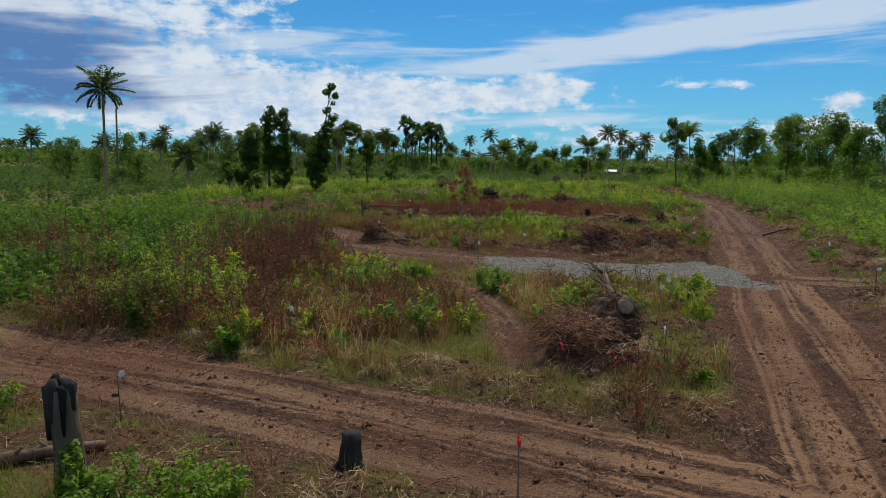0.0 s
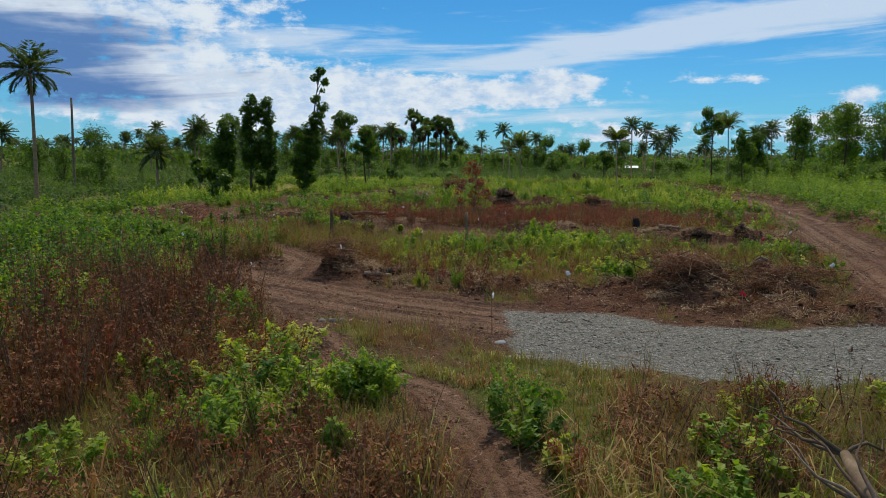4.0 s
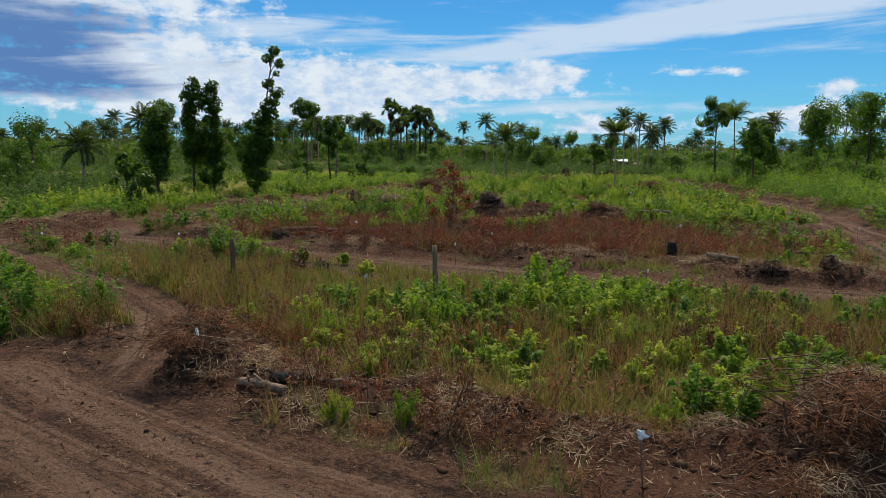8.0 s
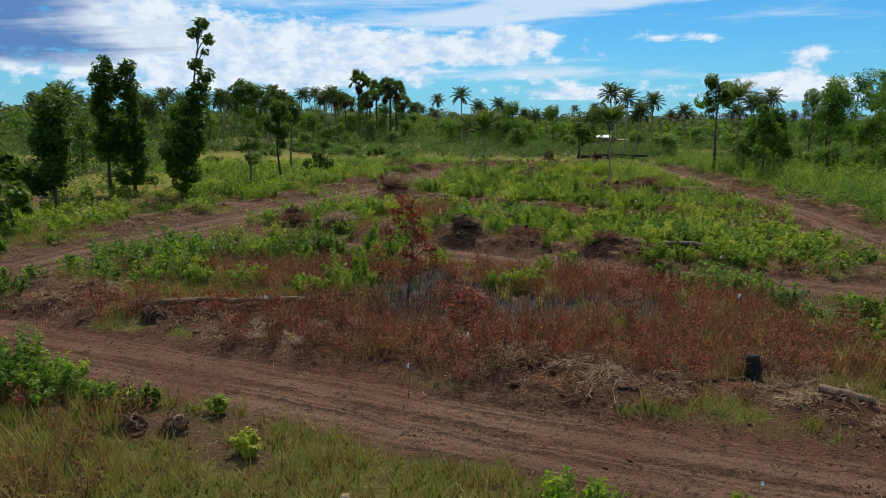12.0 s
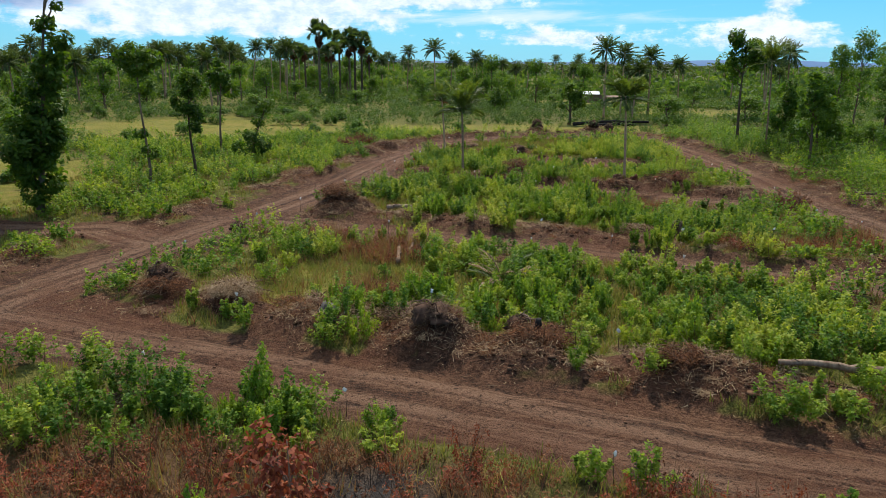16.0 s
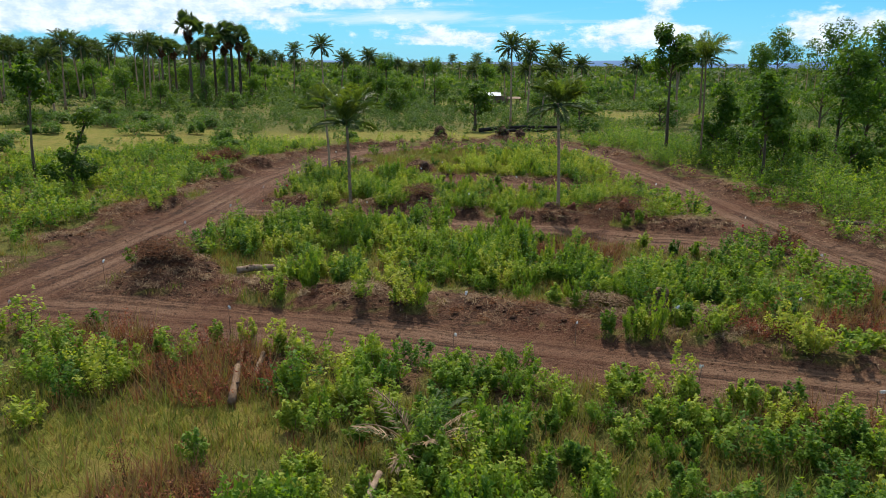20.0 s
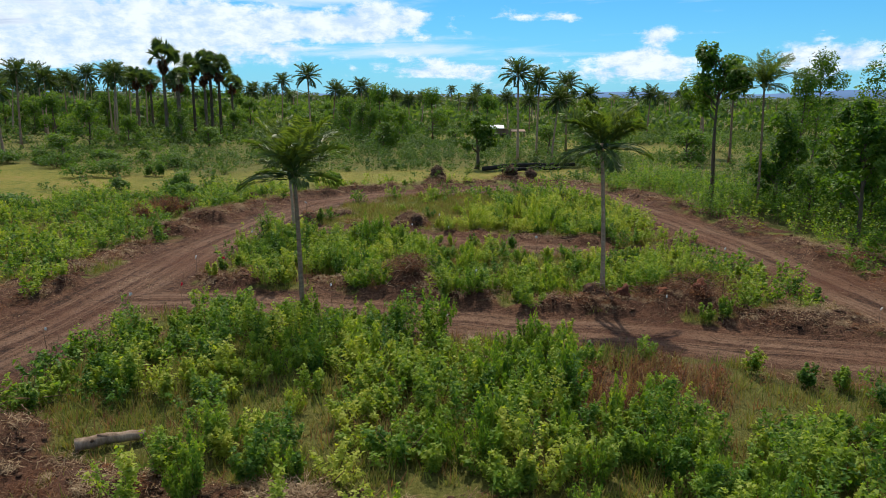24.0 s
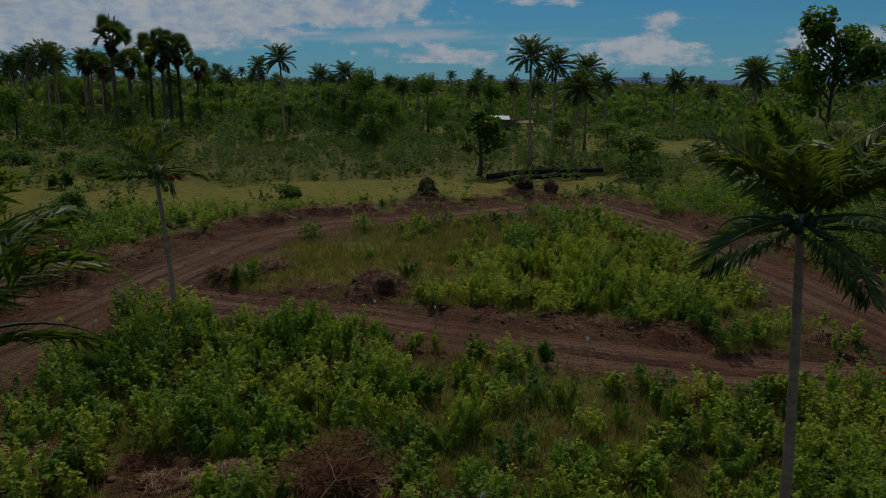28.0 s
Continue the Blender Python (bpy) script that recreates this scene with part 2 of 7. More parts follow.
def rough_material(name, stops, scale=6.0, rough=0.9, stretch=(1, 1, 1), relief=0.03, per_object=0.25):
    m, nt, b = material(name, rough)
    tc = nt.nodes.new("ShaderNodeTexCoord").outputs["Object"]
    mp = nt.nodes.new("ShaderNodeMapping")
    mp.inputs["Scale"].default_value = stretch
    nt.links.new(tc, mp.inputs[0])
    n1, n2 = noise_at(nt, mp.outputs[0], scale, 6, 0.65), noise_at(nt, mp.outputs[0], scale * 0.17, 3, 0.5)
    f = n1 * 0.6 + n2 * 0.4 + (random_of(nt) - 0.5) * per_object
    nt.links.new(ramp(nt, f, stops), b.inputs["Base Color"])
    bump(nt, b, n1, 0.8, relief)
    return m


def island_material(name, stops, rough=0.9, scale=14.0):
    m, nt, b = material(name, rough)
    n = noise_at(nt, place_of(nt), scale, 4, 0.6)
    nt.links.new(ramp(nt, island(nt) * 0.7 + n * 0.3, stops), b.inputs["Base Color"])
    bump(nt, b, n, 0.6, 0.03)
    return m


EARTH = ground_material()
SHRUB_LEAF = leaf_material("shrub_leaf", ((0.0, (0.022, 0.058, 0.010)), (0.25, (0.066, 0.136, 0.019)), (0.5, (0.142, 0.214, 0.026)), (0.75, (0.235, 0.285, 0.036)), (1.0, (0.35, 0.345, 0.066))), 0.55, 0.42, 0.8)
SHRUB_LEAF.node_tree.nodes["Principled BSDF"].inputs["Specular IOR Level"].default_value = 0.14
DARK_LEAF = leaf_material("tree_leaf", ((0.0, (0.026, 0.055, 0.008)), (0.5, (0.056, 0.105, 0.012)), (1.0, (0.11, 0.165, 0.020))), 0.55, 0.42)
WOOD_LEAF = leaf_material("wood_leaf", ((0.0, (0.026, 0.064, 0.010)), (0.5, (0.068, 0.130, 0.017)), (1.0, (0.145, 0.205, 0.028))), 0.6, 0.45, 0.75)
STRAW = leaf_material("straw", ((0.0, (0.11, 0.062, 0.036)), (0.5, (0.30, 0.205, 0.118)), (1.0, (0.50, 0.385, 0.235))), 0.8, 0.25, 0.5, 1)
# extra blue in these greens paints distance haze into the leaf colour
HAZED_LEAF = leaf_material("hazed_leaf", ((0.0, (0.034, 0.066, 0.020)), (0.5, (0.070, 0.118, 0.030)), (1.0, (0.135, 0.172, 0.046))), 0.7, 0.40)
PALM_LEAF = leaf_material("palm_leaf", ((0.0, (0.030, 0.052, 0.016)), (0.6, (0.082, 0.120, 0.028)), (1.0, (0.19, 0.225, 0.048))), 0.5, 0.38, 0.8)
FAR_PALM_LEAF = leaf_material("far_palm_leaf", ((0.0, (0.038, 0.062, 0.028)), (0.5, (0.070, 0.102, 0.038)), (1.0, (0.140, 0.160, 0.058))), 0.6, 0.3, 0.7)
PALM_LEAF.node_tree.nodes["Principled BSDF"].inputs["Specular IOR Level"].default_value = 0.3
BROWN_LEAF = leaf_material("withered_leaf", ((0.0, (0.052, 0.022, 0.011)), (0.5, (0.140, 0.055, 0.023)), (1.0, (0.29, 0.130, 0.048))), 0.8, 0.25, 0.5, 1)
RED_LEAF = leaf_material("scorched_leaf", ((0.0, (0.09, 0.018, 0.010)), (0.5, (0.20, 0.045, 0.018)), (1.0, (0.32, 0.10, 0.035))), 0.7, 0.25, 0.3, 1)
GRASS_LEAF = leaf_material("grass_blade", ((0.0, (0.050, 0.092, 0.014)), (0.35, (0.215, 0.245, 0.034)), (0.6, (0.25, 0.185, 0.062)), (0.8, (0.25, 0.128, 0.052)), (1.0, (0.14, 0.064, 0.032))), 0.75, 0.28, 0.8, 1)
TWIG = island_material("twig", ((0.0, (0.05, 0.027, 0.016)), (0.5, (0.13, 0.075, 0.043)), (1.0, (0.31, 0.215, 0.135))))
CLOD = island_material("clod", ((0.0, (0.038, 0.021, 0.013)), (0.5, (0.095, 0.050, 0.029)), (1.0, (0.19, 0.105, 0.060))), 0.95)
STONES = island_material("crushed_stone", ((0.0, (0.085, 0.078, 0.064)), (0.5, (0.20, 0.188, 0.160)), (1.0, (0.42, 0.40, 0.355))), 0.9)
BARK = rough_material("bark", ((0.3, (0.060, 0.042, 0.027)), (0.55, (0.15, 0.108, 0.070)), (0.75, (0.27, 0.205, 0.14))), 7, stretch=(1, 1, 0.25))
PALM_BARK = rough_material("palm_bark", ((0.3, (0.17, 0.102, 0.062)), (0.55, (0.34, 0.222, 0.138)), (0.75, (0.48, 0.34, 0.22))), 9, stretch=(0.4, 0.4, 2.2))
DEAD_WOOD = rough_material("dead_wood", ((0.3, (0.065, 0.039, 0.025)), (0.5, (0.16, 0.105, 0.070)), (0.72, (0.34, 0.25, 0.175))), 8, stretch=(1, 1, 0.2))
CHAR = rough_material("charred_wood", ((0.35, (0.012, 0.011, 0.010)), (0.6, (0.04, 0.034, 0.030)), (0.8, (0.10, 0.075, 0.06))), 9, stretch=(1, 1, 0.3))
POST_WOOD = rough_material("post_wood", ((0.3, (0.070, 0.044, 0.028)), (0.55, (0.175, 0.112, 0.070)), (0.75, (0.34, 0.235, 0.155))), 10, stretch=(1, 1, 0.15))
ROOT_SOIL = rough_material("root_soil", ((0.3, (0.030, 0.017, 0.012)), (0.5, (0.075, 0.042, 0.028)), (0.7, (0.14, 0.082, 0.055))), 5, relief=0.06)
RED_SOIL = rough_material("red_soil", ((0.3, (0.060, 0.020, 0.012)), (0.5, (0.150, 0.050, 0.027)), (0.7, (0.24, 0.090, 0.048))), 6, relief=0.05)
ROCK = rough_material("rock", ((0.3, (0.055, 0.048, 0.040)), (0.5, (0.12, 0.105, 0.090)), (0.7, (0.21, 0.19, 0.165))), 6)
WHITE_CLOTH = rough_material("white_plastic", ((0.3, (0.72, 0.69, 0.64)), (0.7, (0.88, 0.85, 0.80))), 12, 0.5)
RED_CLOTH = rough_material("red_ribbon", ((0.3, (0.62, 0.015, 0.03)), (0.7, (0.78, 0.03, 0.05))), 12, 0.5)
GREY_PLASTIC = rough_material("grey_sack", ((0.3, (0.16, 0.165, 0.16)), (0.7, (0.28, 0.285, 0.28))), 9, 0.5)
SHEET_ROOF = rough_material("metal_roof", ((0.3, (0.45, 0.46, 0.47)), (0.7, (0.68, 0.69, 0.70))), 4, 0.4)
HUT_WALL = rough_material("woven_wall", ((0.3, (0.12, 0.08, 0.055)), (0.7, (0.28, 0.20, 0.14))), 6)
# the blue is distance haze painted into the hills' base colour
HILL = rough_material("hazy_hills", ((0.3, (0.14, 0.24, 0.42)), (0.7, (0.18, 0.29, 0.48))), 0.004, per_object=0.0)

# ---- shapes ----
rng = np.random.default_rng(7)


def value_noise(x, y, size, seed):
    x, y = np.asarray(x) / size, np.asarray(y) / size
    ix, iy = np.floor(x), np.floor(y)
    fx, fy = x - ix, y - iy
    fx, fy = fx * fx * (3 - 2 * fx), fy * fy * (3 - 2 * fy)

    def at(i, j):
        v = np.sin((ix + i) * 127.1 + (iy + j) * 311.7 + seed * 74.7) * 43758.5453
        return v - np.floor(v)
    return (at(0, 0) * (1 - fx) + at(1, 0) * fx) * (1 - fy) + (at(0, 1) * (1 - fx) + at(1, 1) * fx) * fy


def fbm(x, y, size, seed, octaves=3):
    total, amp, out = 0.0, 1.0, 0.0
    for k in range(octaves):
        out = out + amp * value_noise(x, y, size / 2 ** k, seed + 13 * k)
        total += amp
        amp *= 0.5
    return out / total


def smooth(a, b, v):
    t = np.clip((v - a) / (b - a), 0, 1)
    return t * t * (3 - 2 * t)


def from_line(x, y, pts):
    """Distance to a polyline, signed side (left of its direction is positive), and run along it."""
    best, side, run, done = np.full(np.shape(x), 1e9), np.zeros(np.shape(x)), np.zeros(np.shape(x)), 0.0
    for (ax, ay), (bx, by) in zip(pts, pts[1:]):
        ux, uy = bx - ax, by - ay
        ln = math.hypot(ux, uy)
        ux, uy = ux / ln, uy / ln
        s = np.clip((x - ax) * ux + (y - ay) * uy, 0, ln)
        px, py = x - ax - s * ux, y - ay - s * uy
        d = np.hypot(px, py)
        near = d < best
        best, side = np.where(near, d, best), np.where(near, np.sign(ux * py - uy * px) * d, side)
        run = np.where(near, done + s, run)
        done += ln
    return best, side, run


def make_mesh(name, verts, faces, mat, attrs=(), smooth_shade=False):
    """A mesh from an (n, 3) array and an (m, k) array of corners."""
    me = bpy.data.meshes.new(name)
    verts, faces = np.asarray(verts, np.float32), np.asarray(faces, np.int32)
    m, k = faces.shape
    me.vertices.add(len(verts))
    me.vertices.foreach_set("co", verts.ravel())
    me.loops.add(m * k)
    me.loops.foreach_set("vertex_index", faces.ravel())
    me.polygons.add(m)
    me.polygons.foreach_set("loop_start", np.arange(0, m * k, k, dtype=np.int32))
    if smooth_shade:
        me.polygons.foreach_set("use_smooth", np.ones(m, bool))
    for key, values in attrs:
        a = me.attributes.new(key, "FLOAT", "POINT")
        a.data.foreach_set("value", np.asarray(values, np.float32).ravel())
    me.materials.append(mat)
    me.update(calc_edges=True)
    return me


def part(name, me, parent, label=""):
    ob = new(name, me)
    ob.parent = parent
    return tagged(ob, label)


def thing(name, x, y, z, label, category, turn=0.0, group="", kind=""):
    ob = new(name)
    ob.empty_display_size = 0.2
    ob.matrix_basis = pose(x, y, z, 0, 0, turn)
    return tagged(ob, label, category, group, kind)


def unit(v):
    return v / np.maximum(np.linalg.norm(v, axis=-1, keepdims=True), 1e-9)


def leaves(centres, normals, along, length, width):
    """Pointed leaves: one quad each."""
    n = unit(normals)
    t = unit(along - n * np.sum(along * n, axis=1, keepdims=True))
    s = np.cross(n, t)
    L, W = np.asarray(length)[:, None], np.asarray(width)[:, None]
    v = np.stack([centres - t * L * 0.5, centres + s * W * 0.5 - t * L * 0.05, centres + t * L * 0.5 - n * L * 0.12, centres - s * W * 0.5 - t * L * 0.05], 1)
    return v.reshape(-1, 3), np.arange(4 * len(centres)).reshape(-1, 4)


def leaflets(centres, normals, along, length, width):
    """Small leaves: one triangle each."""
    n = unit(normals)
    t = unit(along - n * np.sum(along * n, axis=1, keepdims=True))
    s = np.cross(n, t)
    L, W = np.asarray(length)[:, None], np.asarray(width)[:, None]
    v = np.stack([centres + t * L * 0.55, centres + s * W * 0.5 - t * L * 0.35, centres - s * W * 0.5 - t * L * 0.35], 1)
    return v.reshape(-1, 3), np.arange(3 * len(centres)).reshape(-1, 3)


def prisms(a, b, ra, rb):
    """Three-sided sticks from a to b."""
    d = unit(b - a)
    ref = np.where(np.abs(d[:, 2:3]) > 0.9, np.array([[1.0, 0, 0]]), np.array([[0, 0, 1.0]]))
    u = unit(np.cross(d, ref))
    w = np.cross(d, u)
    rows = []
    for p, r in ((a, ra), (b, rb)):
        for k in range(3):
            an = k * 2.0944
            rows.append(p + (u * math.cos(an) + w * math.sin(an)) * np.asarray(r)[:, None])
    v = np.stack(rows, 1).reshape(-1, 3)
    base = np.arange(len(a))[:, None] * 6
    f = np.concatenate([base + np.array([[k, (k + 1) % 3, 3 + (k + 1) % 3, 3 + k]]) for k in range(3)])
    return v, f


def tube(path, radii, sides=8, wobble=0.0, seed=0):
    """A tapered, capped tube along a path."""
    path, r = np.asarray(path, float), np.random.default_rng(seed)
    tang = unit(np.gradient(path, axis=0))
    ref = np.array([1.0, 0, 0]) if abs(tang[0, 2]) > 0.7 else np.array([0, 0, 1.0])
    verts = []
    for p, t, rad in zip(path, tang, radii):
        u = unit(np.cross(t, ref))
        w = np.cross(t, u)
        for k in range(sides):
            an = 2 * math.pi * k / sides
            verts.append(p + (u * math.cos(an) + w * math.sin(an)) * rad * (1 + wobble * (r.random() - 0.5)))
    n = len(path)
    faces = [[i * sides + k, i * sides + (k + 1) % sides, (i + 1) * sides + (k + 1) % sides, (i + 1) * sides + k] for i in range(n - 1) for k in range(sides)]
    for ring, end in ((0, path[0]), (n - 1, path[-1])):
        c = len(verts)
        verts.append(end)
        for k in range(sides):
            faces.append([ring * sides + k, c, c, ring * sides + (k + 1) % sides] if ring == 0 else [ring * sides + k, ring * sides + (k + 1) % sides, c, c])
    return np.array(verts), faces


def tube_mesh(name, path, radii, mat, sides=8, wobble=0.0, seed=0):
    v, f = tube(path, radii, sides, wobble, seed)
    me = bpy.data.meshes.new(name)
    me.from_pydata([tuple(p) for p in v], [], [list(dict.fromkeys(q)) for q in f])
    me.polygons.foreach_set("use_smooth", np.ones(len(me.polygons), bool))
    me.materials.append(mat)
    me.update()
    return me


def lumps_mesh(name, centre, size, mat, detail=2, rough=0.35, seed=0):
    """An uneven boulder-like lump."""
    bm = bmesh.new()
    bmesh.ops.create_icosphere(bm, subdivisions=detail, radius=1)
    off = Vector((seed * 3.1, seed * 1.7, seed * 0.9))
    for v in bm.verts:
        k = 1 + rough * noise.noise(v.co * 1.3 + off) + rough * 0.6 * noise.noise(v.co * 3.1 + off)
        v.co = Vector((v.co.x * size[0] * k + centre[0], v.co.y * size[1] * k + centre[1], v.co.z * size[2] * k + centre[2]))
    me = bpy.data.meshes.new(name)
    bm.to_mesh(me)
    bm.free()
    me.polygons.foreach_set("use_smooth", np.ones(len(me.polygons), bool))
    me.materials.append(mat)
    return me


# ---- plan: tracks cut through the scrub ----
TRACKS = {}
TRACKS["near"] = ([(-60, 44), (-30, 28), (-10.4, 16.4), (-7, 15), (-4.2, 13.7), (-1.9, 12.5), (0.2, 11.4), (2.5, 10.2), (5.5, 8.5)], 1.7)
TRACKS["main"] = ([(-2, -25), (2, -5), (6.5, 9.5), (9.0, 17), (11.8, 25), (15.8, 36), (20, 48), (25, 63), (30.5, 80), (33.3, 95), (34.5, 108), (36.5, 121), (37.5, 131), (38, 141), (38.2, 150)], 2.1)
TRACKS["second"] = ([(-8.2, 40.6), (-6.8, 39.4), (-5, 38), (-1.5, 35.4), (1, 33.9), (4, 32.2), (8, 30.6), (14, 28.8), (20, 27), (40, 22)], 2.3)
TRACKS["footpath"] = ([(-7, 39), (-4.7, 35.4), (-3.1, 31.6), (-1.5, 28.6), (0.2, 27), (1.1, 24.5), (1.7, 21.3), (1.9, 17), (1.9, 15.2)], 0.42)
TRACKS["lane"] = ([(-5.4, 40.5), (-5.5, 44.0), (-7.0, 46.8), (-9.0, 49.4), (-13, 53.2), (-19, 58.5)], 0.78)
TRACKS["west"] = ([(-40, 50), (-24, 59), (-18.5, 65.5), (-15.5, 77), (-12, 86.5), (-8, 96), (-4, 105), (-0.7, 113.5), (1.5, 121), (4, 130), (8, 140), (12, 147.5)], 2.5)
TRACKS["west_fork"] = ([(-8.5, 95), (-13, 99), (-18, 99), (-32, 101)], 1.8)
TRACKS["third"] = ([(-19, 65.5), (-11.5, 61.8), (-6, 59.3), (0, 56.4), (4.4, 54.2), (8.3, 52.5), (12.5, 50.8), (21, 47.5)], 1.75)
TRACKS["fourth"] = ([(-12, 84), (-7, 81.3), (0, 78.2), (6.8, 75), (12.1, 72.3), (18, 69.8), (27.5, 66)], 2.1)
TRACKS["fifth"] = ([(-6.5, 101.5), (-2, 100), (6.5, 96), (12, 93.2), (17.4, 90.3), (24, 86.7), (32, 82.5)], 1.8)
TRACKS["sixth"] = ([(1, 118.5), (5.7, 117.6), (12, 114.5), (18, 111), (21, 110), (26, 107), (34.5, 103)], 2.0)
TRACKS["seventh"] = ([(5, 136.5), (9.2, 135), (17, 130.5), (22, 126.8), (28, 123.3), (36, 120)], 1.6)
TRACKS["last"] = ([(9, 142), (12, 148), (17, 151.5), (24, 152.5), (32, 155), (37, 155), (38.5, 148)], 2.3)
# ridges of pushed-up soil: track, side, offset, width, height, patch seed
RIDGES = [("near", 1, 2.9, 0.8, 0.42, 1), ("near", -1, 2.7, 0.9, 0.30, 2), ("second", 1, 4.2, 1.3, 0.7, 3), ("third", 1, 4.2, 2.3, 0.70, 4), ("fourth", 1, 3.8, 1.4, 1.0, 5),
          ("fifth", 1, 3.3, 1.3, 0.85, 6), ("fifth", -1, 3.0, 0.9, 0.35, 7), ("sixth", 1, 3.4, 1.3, 0.9, 8), ("sixth", -1, 3.2, 1.0, 0.4, 9), ("seventh", 1, 2.8, 1.1, 0.75, 10),
          ("seventh", -1, 2.6, 0.8, 0.3, 14), ("main", -1, 4.2, 1.5, 0.8, 11), ("main", 1, 3.4, 0.9, 0.3, 15), ("west", 1, 4.3, 1.4, 0.7, 12), ("last", 1, 3.6, 1.1, 0.8, 13)]
# single heaps: x, y, radius, height
HEAPS = ((6.4, 18.6, 2.2, 0.25), (-2.3, 8.0, 1.2, 0.3), (3.3, 15.9, 1.7, 0.95), (8.2, 36.7, 2.0, 1.4), (10.7, 36.4, 1.8, 1.25), (5.6, 36.6, 1.3, 0.6), (-3.9, 41.2, 1.8, 0.95), (14, 53.0, 1.6, 0.5), (16.5, 52.4, 1.2, 0.45),
         (-5.9, 86.3, 1.4, 0.8), (-2.6, 84.6, 1.5, 0.7), (0.8, 82.8, 1.5, 0.8), (5.2, 80.2, 1.9, 1.2), (8.6, 79.6, 1.5, 0.9), (12.6, 76.8, 1.0, 0.8), (0.5, 103.4, 2.4, 1.0),
         (26.5, 112.6, 2.6, 1.0), (14.7, 118.0, 1.8, 0.8), (17.8, 134.2, 1.5, 0.7), (12.9, 138.9, 1.6, 0.6), (24.7, 158.6, 2.0, 1.0), (33.7, 160.4, 2.3, 0.9), (3.4, 139, 2.4, 0.7), (1.8, 134.5, 2.0, 0.7))
FIELDS = ((-24, 166, 24, 20), (-29, 120, 10, 11), (22, 166, 32, 8), (72, 205, 22, 12), (55, 238, 20, 16), (-60, 150, 20, 16), (-24, 108, 6, 4), (16, 140.5, 9, 4), (-2, 86.5, 4, 3), (2, 89, 4, 2.5))
DRY = ((6, 59.5, 11, 3.2), (-6, 64.5, 5, 2.0), (0.2, 31.0, 2.6, 2.0), (-1.8, 20.5, 4.6, 4.6), (-7.0, 19.5, 4.5, 3.2), (-7.8, 29.5, 3.3, 6.8), (-4.3, 28, 2.5, 3.0), (-6.6, 33.5, 1.4, 3.0), (-8.6, 44.5, 2.0, 2.6), (5, 63, 9, 5.5), (11.5, 63.5, 4, 5), (3.6, 92.2, 2.8, 2.4), (-4, 71.6, 4.5, 2.6), (2.5, 70.6, 5, 2.4), (8.5, 69.2, 4, 1.8), (0.2, 95.3, 2, 1.2), (21, 86, 3.5, 1.6), (20, 104, 3.0, 2), (-0.8, 146, 3, 2.4), (2.6, 86, 2, 1.5),
       (6, 44, 5, 2.0), (14, 41.5, 4, 3), (-6, 46, 4, 4), (-8, 50.5, 4, 3), (-1, 44, 3, 1.6), (30, 93, 3, 3), (-3, 70, 4, 2), (24, 92, 4, 1.5))
ASH = ((2.6, 67.2, 3.0, 4.2), (6.0, 64.4, 3.4, 2.0), (9.8, 65, 2.0, 1.6))


def blobs(x, y, spec, seed, rough=0.5):
    out = np.zeros(np.shape(x))
    n = (fbm(x, y, 4.0, seed) - 0.5) * rough * 2
    for cx, cy, rx, ry in spec:
        d = np.hypot((x - cx) / rx, (y - cy) / ry) + n
        out = np.maximum(out, 1 - smooth(0.7, 1.15, d))
    return out


